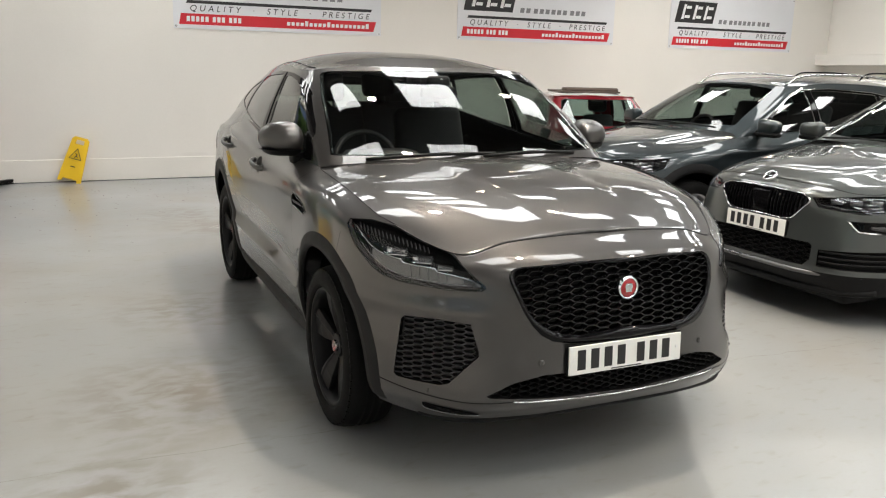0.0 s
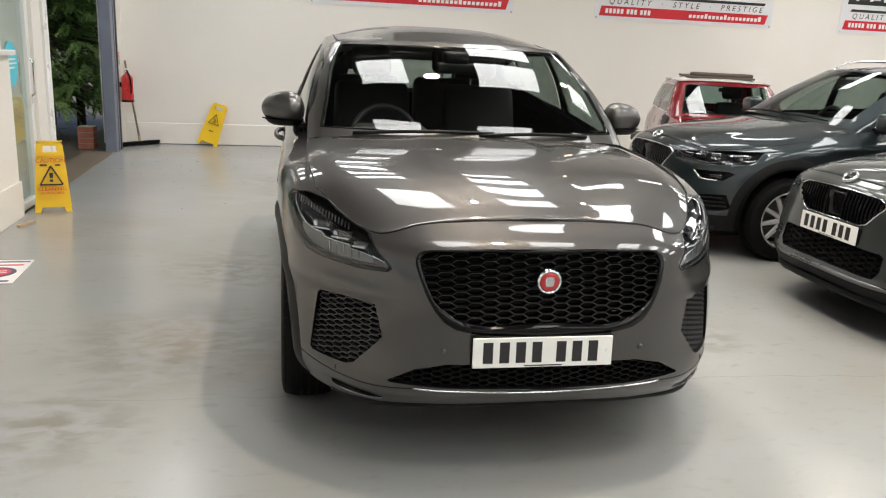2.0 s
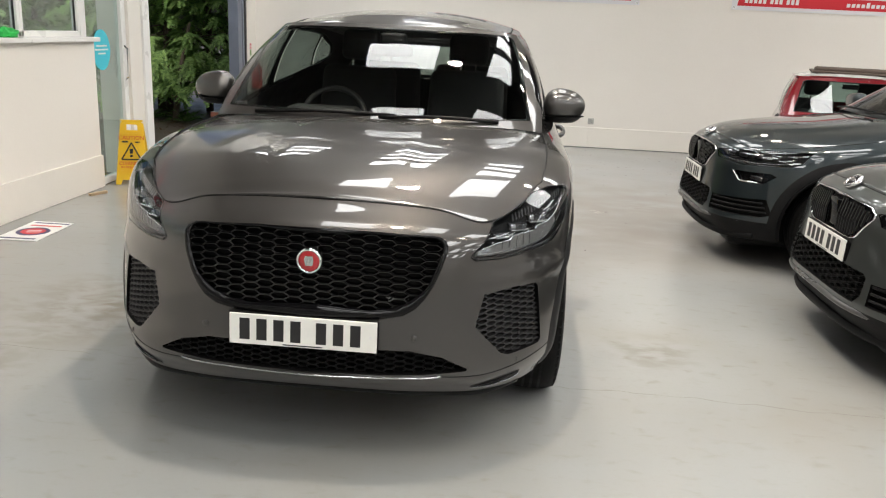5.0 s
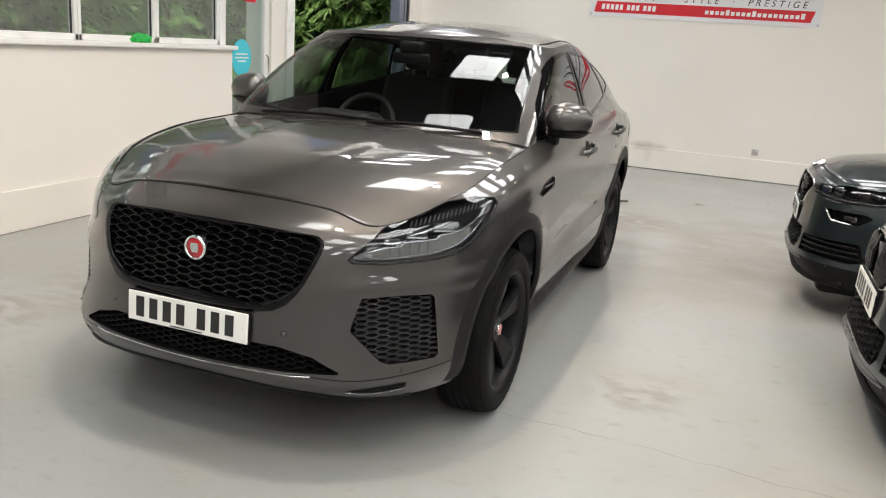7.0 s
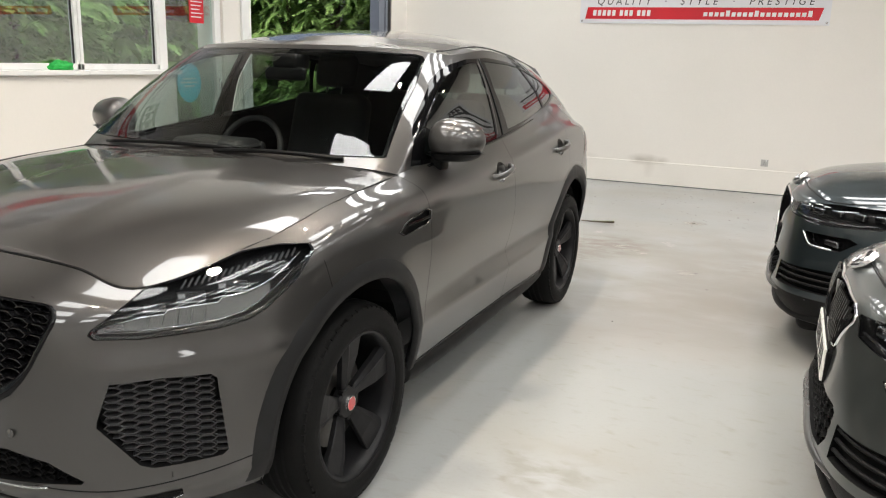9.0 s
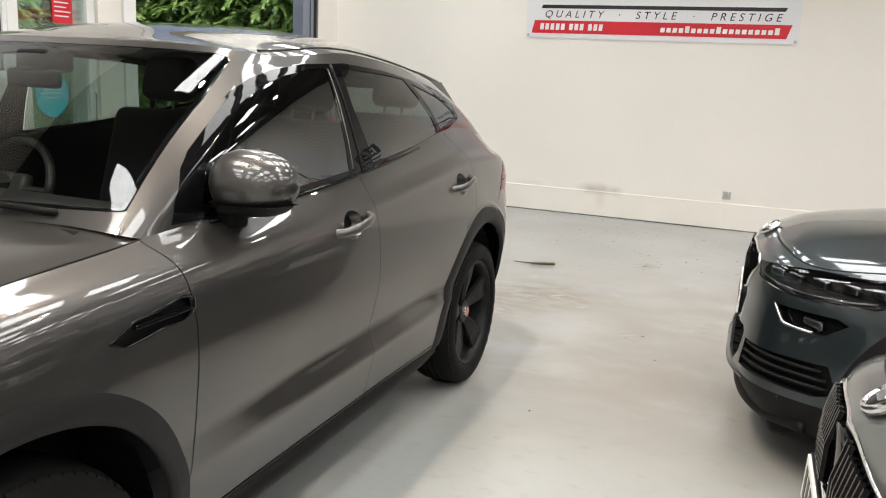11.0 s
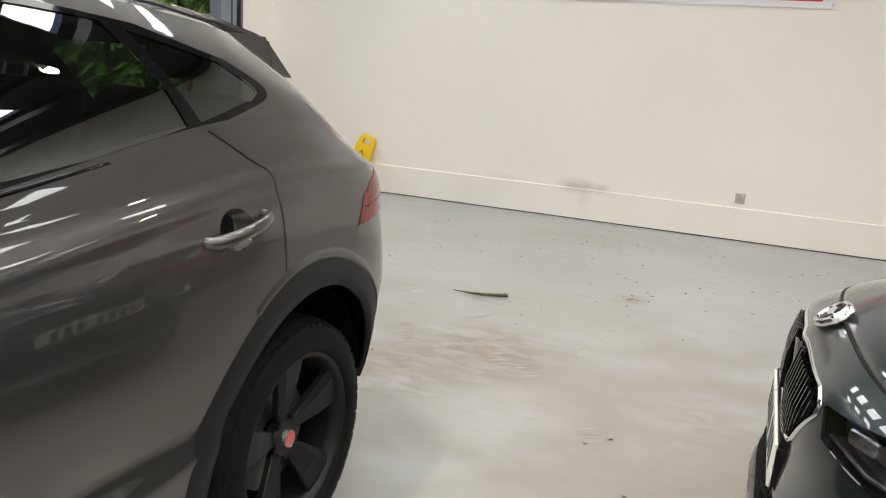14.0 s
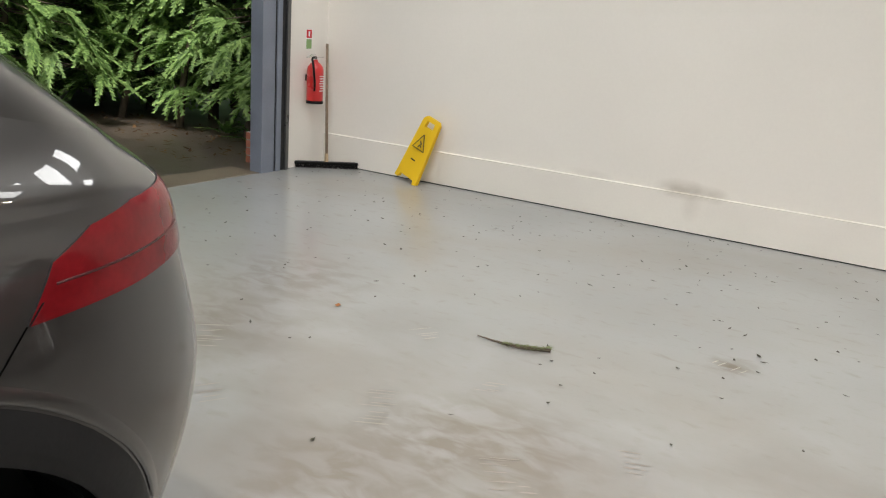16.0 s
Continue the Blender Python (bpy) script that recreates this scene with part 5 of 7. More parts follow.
        slot = part("reflector_slot", bm, M_PIANO, car, "gloss black slot in the lower bumper")
        part("slot_edge", tube_bm([at_low(a, z, -.004) for a, z in ((-.03 + .01 * k, lo_z(-.03 + .01 * k) - .001) for k in range(23))], .0022, 6), M_REFLECTOR, slot, "thin silver edge", True)
    # wheels
    for sx, cy in ((1, 0), (-1, 0), (1, 2.681), (-1, 2.681)):
        wheel_parts(car, sx * (.82 if cy < 1 else .802), cy, .362, .256, sx, 5, "broad", M_RIM_DARK, (M_BADGE_RED, M_ALLOY), .225, 13 + 5 * sx)
    return car


suv = grey_suv()


# ---- the parked cars beside and behind ----
def family_suv(paint, at, label, simple=False, tall=0.0, rim=None):
    """A five-door family SUV with a chrome-framed slatted grille and black cladding."""
    car = thing("suv_car", label, "car", "parked SUVs", at=at)
    FY = -.07   # front axle
    N, M = (10, 4) if not simple else (6, 3)
    low = [
        [(0, -.87, .24), (.40, -.85, .24), (.66, -.745, .23), (.83, -.42, .23), (.87, 0, .26), (.87, .5, .27), (.87, 1.4, .27), (.87, 2.638, .27), (.85, 3.05, .28), (.60, 3.36, .30), (0, 3.42, .30)],
        [(0, -.93, .36), (.40, -.912, .36), (.68, -.80, .36), (.86, -.43, .36), (.90, 0, .37), (.892, .5, .36), (.888, 1.4, .36), (.90, 2.638, .37), (.87, 3.07, .40), (.62, 3.40, .42), (0, 3.46, .42)],
        [(0, -.915, .50), (.40, -.897, .50), (.68, -.78, .50), (.868, -.42, .50), (.915, 0, .50), (.90, .5, .50), (.895, 1.4, .50), (.915, 2.638, .50), (.88, 3.08, .55), (.64, 3.42, .56), (0, 3.48, .56)],
        [(0, -.90, .64), (.40, -.878, .64), (.67, -.758, .64), (.865, -.41, .64), (.92, 0, .65), (.916, .5, .66), (.916, 1.4, .67), (.92, 2.638, .68), (.88, 3.08, .70), (.64, 3.40, .70), (0, 3.46, .70)],
        [(0, -.90, .77), (.40, -.862, .765), (.66, -.738, .755), (.85, -.38, .77), (.908, 0, .79), (.915, .5, .81), (.915, 1.4, .83), (.918, 2.638, .85), (.86, 3.08, .88), (.60, 3.36, .88), (0, 3.42, .88)],
        [(0, -.872, .86), (.40, -.826, .85), (.645, -.695, .83), (.828, -.34, .86), (.89, 0, .90), (.902, .5, .935), (.906, 1.4, .97), (.90, 2.638, 1.0), (.82, 3.10, 1.0), (.56, 3.32, 1.0), (0, 3.38, 1.0)],
        [(0, -.80, .908), (.40, -.757, .890), (.62, -.65, .865), (.775, -.30, .910), (.805, 0, .955), (.812, .42, 1.035), (.85, 1.4, 1.08), (.82, 2.6, 1.125), (.74, 3.12, 1.12), (.50, 3.30, 1.10), (0, 3.34, 1.10)],
    ]
    grid = loft(low, N, M)
    for row in grid:   # sharp shoulder line
        for p in row:
            if p.x > .85 and .2 < p.y < 2.9:
                line = .915 + .02 * p.y
                p.x += .008 * math.exp(-((p.z - line) / .02) ** 2) - .010 * math.exp(-((p.z - line + .06) / .04) ** 2)
    whole = tree_of(sheet(grid))
    body = sheet(grid[M:])
    clad = sheet(grid[:M + 1])
    side = lambda s: (lambda c: c.x * s > 0.5)
    for s in (1, -1):
        for cy in (FY, 2.638):
            hole = [(cy + .415 * math.cos(2 * math.pi * i / 24), .345 + .415 * math.sin(2 * math.pi * i / 24)) for i in range(24)]
            foot = [(cy - .38, .15), (cy + .38, .15), (cy + .415, .35), (cy - .415, .35)]
            for b in (body, clad):
                take(b, inside_of(b, hole, Y, Z, side(s))).free()
                take(b, inside_of(b, foot, Y, Z, side(s))).free()
        if not simple:
            for y0, z1 in ((.50, 1.06), (1.42, 1.10), (2.42, 1.14)):
                take(body, inside_of(body, [(y0 - .002, .3), (y0 + .002, .3), (y0 + .002, z1), (y0 - .002, z1)], Y, Z, side(s))).free()
            part("arch_cladding", arch_bm(whole, FY, .345, .405, .485, -4, 184, .006, s, n=32), M_CLAD, car, "black plastic wheel-arch cladding", True)
            part("arch_cladding", arch_bm(whole, 2.638, .345, .405, .485, -4, 184, .006, s, n=32), M_CLAD, car, "black plastic wheel-arch cladding", True)
            for hy in (1.22, 2.22):
                x0 = on_tree(whole, (2 * s, hy, .955), (-s, 0, 0))[0]
                part("door_handle", tube_bm(catmull([(x0 - .01 * s, hy - .10, .955), (x0 + .028 * s, hy - .06, .957), (x0 + .028 * s, hy + .06, .962), (x0 - .01 * s, hy + .10, .965)], 4), .012, 8, 1.2), paint, car, "", True)
    front = lambda c: c.y < -.5
    if not simple:
        # grille with upright slats in a chrome frame
        outline = [(0, .655), (.24, .660), (.29, .675), (.385, .79), (.378, .815), (.33, .838), (.08, .852), (0, .853)]
        poly = outline + [(-x, z) for x, z in outline[-2:0:-1]]
        gp = take(body, inside_of(body, poly, X, Z, front))
        t = tree_of(gp)
        panel = part("grille", copied(gp, (0, .035, 0)), M_BLACK, car, "black slatted grille in a chrome frame")
        part("surround", rim_bm(gp, (0, .035, 0)), M_BLACK, panel)
        part("chrome_frame", border_bm(gp, .012, (0, -.007, 0)), M_CHROME, panel, "chrome grille frame", True)
        for i in range(-13, 14):
            x = .0275 * i
            zs = [z for z in (.66 + .01 * k for k in range(20)) if on_tree(t, (x, -2, z), (0, 1, 0))]
            if len(zs) > 3 and abs(i) > 2:
                pts = [on_tree(t, (x, -2, z), (0, 1, 0)) + Vector((0, -.004, 0)) for z in (zs[1], (zs[1] + zs[-2]) / 2, zs[-2])]
                part("slat", tube_bm(pts, .0075, 6, 1.5), M_PIANO, panel)
        part("radar_panel", soft_box(-.075, -.895, .675, .075, -.862, .825, .012), M_PIANO, panel, "", True)
        gp.free()
        mouth = [(0, .385), (.42, .385), (.46, .43), (.455, .52), (.43, .535), (0, .54)]
        poly = mouth + [(-x, z) for x, z in mouth[-2:0:-1]]
        mp = take(body, inside_of(body, poly, X, Z, front))
        t = tree_of(mp)
        panel = part("lower_grille", copied(mp, (0, .04, 0)), M_BLACK, car, "black lower intake")
        part("surround", rim_bm(mp, (0, .04, 0)), M_BLACK, panel)
        tagged(part("honeycomb", honeycomb_bm(t, poly, X, Z, Vector((0, 1, 0)), .06, .034, .004, .015, .012), M_BLACK, panel), "black plastic mesh of many small cells", "", "", "stuff")
        pts = catmull([(-.44, -.855, .447), (-.30, -.872, .445), (0, -.88, .443), (.30, -.872, .445), (.44, -.855, .447)], 6)
        part("intake_bar", tube_bm(pts, .010, 6), M_BLACK, panel, "", True)
        mp.free()
        for s in (1, -1):
            u, d = Vector((.8 * s, .6, 0)), Vector((-.6 * s, .8, 0))
            lamp = [(-.195, .818), (-.165, .846), (.10, .856), (.25, .868), (.45, .888), (.482, .878), (.44, .790), (.39, .766), (.10, .748), (-.155, .768)]
            hp = take(body, inside_of(body, lamp, u, Z, lambda c, s=s: c.x * s > .3 and c.y < 0 and c.z < .95))
            t = tree_of(hp)
            hl = part("headlight", copied(hp, d * .06, .97), M_BLACK, car, "clear slim headlight with crystalline modules", True)
            part("housing_wall", rim_bm(hp, d * .06), M_BLACK, hl)
            for a0 in (-.05, .06, .17, .28, .37):
                h = on_tree(t, u * a0 + Z * (.808 + .03 * max(0, a0)) - d * 3, d)
                if h is not None:
                    m4 = Matrix.Translation(h + d * .022) @ Matrix(((*(u * s),), (*d,), (*Z,))).transposed().to_4x4()
                    part("lamp_module", soft_box(-.04, -.012, -.018, .035, .02, .018, .008), M_REFLECTOR, hl, "", True, m4)
            path = [on_tree(t, u * a0 + Z * z0 - d * 3, d) for a0, z0 in ((-.14, .782), (.0, .768), (.15, .764), (.30, .772), (.38, .784))]
            path = [p + d * .01 for p in path if p is not None]
            if len(path) > 2:
                part("light_guide", tube_bm(path, .006, 6), M_LAMP_DARK, hl, "", True)
            part("lens", copied(hp), M_LENS, hl, "clear lens", True)
            part("lens_edge", border_bm(hp, .006, -d * .002), M_PIANO, hl)
            hp.free()
            low_in = [(-.125, .395), (.27, .395), (.345, .42), (.30, .525), (.10, .515), (-.125, .502)]
            lp = take(body, inside_of(body, low_in, u, Z, lambda c, s=s: c.x * s > .3 and c.y < 0))
            t = tree_of(lp)
            side_in = part("corner_intake", copied(lp, d * .035), M_BLACK, car, "black corner intake with slats")
            part("surround", rim_bm(lp, d * .035), M_CLAD, side_in)
            for z0, end in ((.425, .32), (.457, .31), (.489, .29)):
                path = [on_tree(t, u * (-.115 + (end + .10) * k / 8) + Z * (z0 + .006 * k / 8) - d * 3, d) for k in range(9)]
                path = [p + d * .010 for p in path if p is not None]
                if len(path) > 3:
                    part("intake_slat", tube_bm(path, .0085, 6, .8), M_CLAD, side_in, "", True)
            lp.free()
            fog = [(.02, .702), (.29, .707), (.33, .690), (.27, .640), (.25, .630), (.10, .630), (.07, .640)]
            fp = take(body, inside_of(body, fog, u, Z, lambda c, s=s: c.x * s > .3 and c.y < 0))
            t = tree_of(fp)
            fl = part("fog_lamp", copied(fp, d * .03), M_PIANO, car, "black fog lamp recess with a silver bracket")
            part("surround", rim_bm(fp, d * .03), M_BLACK, fl)
            path = [on_tree(t, u * a0 + Z * z0 - d * 3, d) for a0, z0 in ((.03, .698), (.055, .672), (.085, .643), (.10, .636), (.16, .634), (.22, .634))]
            path = [p + d * .004 for p in path if p is not None]
            if len(path) > 2:
                part("silver_bracket", tube_bm(path, .007, 6), M_ALLOY, fl, "", True)
            h = on_tree(t, u * .2 + Z * .665 - d * 3, d)
            if h is not None:
                part("fog_lens", soft_box(-.05, -.01, -.018, .05, .01, .018, .01), M_LAMP_DARK, fl, "", True, Matrix.Translation(h + d * .02) @ Matrix(((*(u * s),), (*d,), (*Z,))).transposed().to_4x4())
            fp.free()
        # lip strip, badge, plate
        pts = catmull([(-.72, -.72, .350), (-.60, -.815, .345), (-.40, -.905, .345), (0, -.925, .345), (.40, -.905, .345), (.60, -.815, .345), (.72, -.72, .350)], 8)
        part("lip_strip", tube_bm(pts, .020, 8, .8), M_ALLOY_DARK, car, "satin grey lip strip", True)
        pts = catmull([(-.76, -.62, .25), (-.62, -.76, .235), (-.4, -.85, .235), (0, -.875, .235), (.4, -.85, .235), (.62, -.76, .235), (.76, -.62, .25)], 8)
        part("chin_lip", tube_bm(pts, .026, 8), M_CLAD, car, "", True)
        b = part("badge", revolve_bm([(.0001, -.006), (.036, -.006), (.040, -.003)], 32, "Y"), M_BLACK, car, "round chrome badge", True, pose(0, -.822, .912, -52))
        part("badge_ring", revolve_bm([(.036, -.006), (.038, -.011), (.046, -.011), (.05, -.004), (.05, .01)], 36, "Y"), M_CHROME, b, "", True)
        part("badge_emblem", prism_bm([(-.025, -.008), (.022, -.012), (.028, .004), (.004, .018), (-.022, .012)], .006, .002), M_CHROME, b, "", False, pose(0, -.012, 0))
        plate_parts(car, "number_plate", pose(0, -.917, .598, -2), label="white number plate with black characters drawn as bars")
        part("plate_plinth", soft_box(-.27, -.914, .545, .27, -.87, .648, .01), M_BLACK, car)
    part("body_shell", body, paint, car, "", True)
    part("lower_cladding", clad, M_CLAD, car, "black plastic lower cladding", True)
    liner = loft([[(x * .965, 1.28 + (y - 1.28) * .975, z) for x, y, z in l] for l in low], 5, 2)
    bm = sheet(liner)
    for s in (1, -1):
        for cy in (FY, 2.638):
            take(bm, inside_of(bm, [(cy - .43, .1), (cy + .43, .1), (cy + .42, .5), (cy + .3, .70), (cy, .80), (cy - .3, .70), (cy - .42, .5)], Y, Z, side(s))).free()
    part("inner_liner", bm, M_BLACK, car)
    part("underbody", soft_box(-.66, -.76, .15, .66, 3.28, .40, .05), M_BLACK, car, "", True)
    for s in (1, -1):
        for cy in (FY, 2.638):
            bm = bmesh.new()
            rows = [[bm.verts.new((s * xx, cy + .42 * math.cos(radians(a)), .345 + .42 * math.sin(radians(a)))) for a in range(-8, 201, 10)] for xx in (.6, .90)]
            for i in range(len(rows[0]) - 1):
                bm.faces.new((rows[0][i], rows[0][i + 1], rows[1][i + 1], rows[1][i]))
            bm.faces.new(rows[0])
            part("wheel_well", bm, M_BLACK, car)
    # bonnet
    zc = curve_at([(-.80, .908), (-.66, .965), (-.4, 1.005), (0, 1.045), (.3, 1.08), (.45, 1.09)])
    rows = []
    for p in catmull(low[-1][:6], 16)[1:]:
        row = []
        for i in range(33):
            uu = -1 + 2 * i / 32
            x = p.x * uu
            k = min(1, max(0, (abs(x) - .42) / .07))
            rise = .010 * (1 - k * k * (3 - 2 * k)) * min(1, (p.y + .8) / .25)
            row.append(Vector((x, p.y, p.z + (zc(p.y) - .01 * min(1, (p.y + .8) / .25) - p.z) * (1 - abs(uu) ** 2.5) + rise - .010 * max(0, abs(uu) - .92) / .08 + .002)))
        rows.append(row)
    part("bonnet", sheet(rows, both=False), paint, car, "", True)
    pts = [Vector((p.x, p.y - .003, p.z - .003)) for p in catmull(low[-1][:6], 8)]
    part("bonnet_gap", tube_bm([Vector((-p.x, p.y, p.z)) for p in pts[::-1]] + pts, .004, 6), M_BLACK, car)
    # glasshouse and roof
    belt = catmull(low[-1], 8)
    cowl = catmull([(0, .30, 1.092), (.30, .315, 1.092), (.52, .35, 1.088), (.68, .40, 1.08), (.758, .44, 1.065), (.812, .42, 1.035)], 8)
    base = cowl[:40] + belt[40:]
    rail = catmull([(0, 1.02, 1.52), (.25, 1.035, 1.517), (.44, 1.07, 1.508), (.54, 1.12, 1.495), (.59, 1.18, 1.482), (.612, 1.28, 1.49), (.628, 1.70, 1.525), (.605, 2.6, 1.50), (.56, 3.05, 1.45), (.36, 3.13, 1.455), (0, 3.16, 1.46)], 8)
    g = []
    for k in range(9):
        t = k / 8
        bow = math.sin(math.pi * t)
        row = []
        for i, (a, b) in enumerate(zip(base, rail)):
            p = a.lerp(b, t)
            if i < 40:
                f = i / 40
                p.y -= .03 * bow * (1 - f)
                p.z += .02 * bow * (1 - f)
                p.x += .01 * bow * f
            else:
                p.x += .022 * bow * (1 if i < 64 else max(0, 1 - (i - 64) / 8))
            row.append(p)
        g.append(row)
    house = sheet(g)
    frame_poly = [(.60, 1.068), (1.4, 1.095), (2.6, 1.145), (2.86, 1.175), (2.88, 1.27), (2.72, 1.38), (2.3, 1.445), (1.7, 1.478), (1.32, 1.462), (1.15, 1.41), (.85, 1.22)]
    panes = [[(.80, 1.085), (1.38, 1.11), (1.36, 1.45), (1.28, 1.44), (1.13, 1.385), (.85, 1.19)], [(1.46, 1.113), (2.36, 1.15), (2.32, 1.42), (1.70, 1.458), (1.44, 1.452)], [(2.41, 1.152), (2.82, 1.185), (2.84, 1.26), (2.70, 1.36), (2.38, 1.41)]]
    for s in (1, -1):
        sw = lambda c, s=s: c.x * s > .45
        fr = take(house, inside_of(house, frame_poly, Y, Z, sw))
        for poly in panes:
            pane = take(fr, inside_of(fr, poly, Y, Z, sw))
            w = part("side_window", pane, M_SIDE_GLASS, car, "tinted side window", True)
            w.visible_shadow = False
        part("chrome_trim", border_bm(fr, .008, (.003 * s, 0, 0)), M_CHROME, car, "chrome window trim")
        part("window_frame", fr, M_PIANO, car, "", True)
    wpoly = [(0, 1.108), (.45, 1.106), (.66, 1.10), (.70, 1.11), (.63, 1.32), (.565, 1.458), (.52, 1.475), (.3, 1.50), (0, 1.506)]
    wp = take(house, inside_of(house, wpoly + [(-x, z) for x, z in wpoly[-2:0:-1]], X, Z, lambda c: c.y < 1.25))
    sh = part("windscreen", wp, M_CAR_GLASS, car, "raked windscreen", True)
    sh.visible_shadow = False
    part("cabin_shell", house, paint, car, "", True)
    zr = curve_at([(1.02, 1.52), (1.3, 1.555), (1.7, 1.577), (2.3, 1.572), (2.8, 1.545), (3.16, 1.462)])
    rows = []
    for p in rail[1:-1]:
        rows.append([Vector((p.x * (-1 + i / 10), p.y, p.z + (max(zr(p.y), p.z) - p.z) * (1 - abs(-1 + i / 10) ** 2.6))) for i in range(21)])
    part("roof", sheet(rows, both=False), paint, car, "", True)
    for s in (1, -1):
        pts = [(s * .575, 1.22, 1.505), (s * .58, 1.36, 1.575 + tall), (s * .59, 1.8, 1.605 + tall), (s * .58, 2.4, 1.595 + tall), (s * .55, 2.85, 1.545 + tall), (s * .545, 2.98, 1.49)]
        part("roof_rail", tube_bm(catmull(pts, 6), .014, 8, .8), M_ALLOY if not tall else M_BLACK, car, "silver roof rail" if not tall else "black roof rail", True)
        bm = soft_box(-.11, -.07, -.07, .11, .06, .08, .05, 4)
        for v in bm.verts:
            k = (v.co.x * s + .11) / .22
            v.co.z *= 1 - .25 * k
        mr = part("door_mirror", bm, paint, car, "", True, pose(s * .965, .66, 1.135))
        part("mirror_base", soft_box(-.105, -.06, -.085, .105, .05, -.035, .025, 2), M_BLACK, mr, "", True)
        part("mirror_arm", soft_box(min(-.18 * s, -.06 * s), -.02, -.09, max(-.18 * s, -.06 * s), .03, -.05, .012), M_BLACK, mr)
    if not simple:
        for a, b in (((-.60, .36, 1.105), (.10, .34, 1.125)), ((.02, .325, 1.11), (.60, .37, 1.115))):
            part("wiper", tube_bm(catmull([a, ((a[0] + b[0]) / 2, .315, 1.128), b], 5), .008, 6), M_BLACK, car)
        part("interior_mirror", soft_box(-.11, .92, 1.38, .11, .95, 1.44, .015), M_BLACK, car)
    cabin_parts(car, .58, -.36, 1.04, ((-.36, 1.42, .5), (.36, 1.42, .5), (0, 2.30, 1.2)) if not simple else ((-.36, 1.42, .5), (.36, 1.42, .5)))
    for sx, cy in ((1, FY), (-1, FY), (1, 2.638), (-1, 2.638)):
        wheel_parts(car, sx * .80, cy, .338, .222, sx, 10, "thin", rim or M_SILVER, (M_BLACK, M_ALLOY), .215, 9)
    return car


M_SILVER = mat("silver_wheel_paint", (0.55, 0.55, 0.55), 0.3, metal=0.35, vary=0.05, coat=0.6)
M_CLAD = mat("black_cladding", (0.008, 0.008, 0.0085), 0.55, spec=0.15, vary=0.2, scale=12, bump=0.2)
M_ALLOY_DARK = mat("satin_grey_strip", (0.16, 0.16, 0.16), 0.3, metal=0.8, vary=0.05)
M_STEEL_PAINT = car_paint("steel_grey_metallic", (0.072, 0.080, 0.078))
M_SLATE_PAINT = car_paint("slate_blue_metallic", (0.022, 0.031, 0.035))
M_WHITE_PAINT = mat("white_gloss_paint", (0.75, 0.75, 0.74), 0.25, vary=0.02, coat=1.0)
M_RED_PAINT = mat("deep_red_paint", (0.18, 0.008, 0.014), 0.25, vary=0.05, coat=1.0)
M_CANVAS = mat("brown_canvas", (0.10, 0.075, 0.06), 0.85, vary=0.15, scale=8, bump=0.3)

family_suv(M_STEEL_PAINT, pose(3.27, .763, 0, 0, 0, -90), "steel grey family SUV with chrome-framed black grille")
family_suv(M_SLATE_PAINT, pose(3.07, 2.977, 0, 0, 0, -90), "slate blue-grey family SUV with silver wheels")
family_suv(M_WHITE_PAINT, pose(6.9, 5.25, 0, 0, 0, -90), "white SUV with black roof rails behind the others", True, .05)


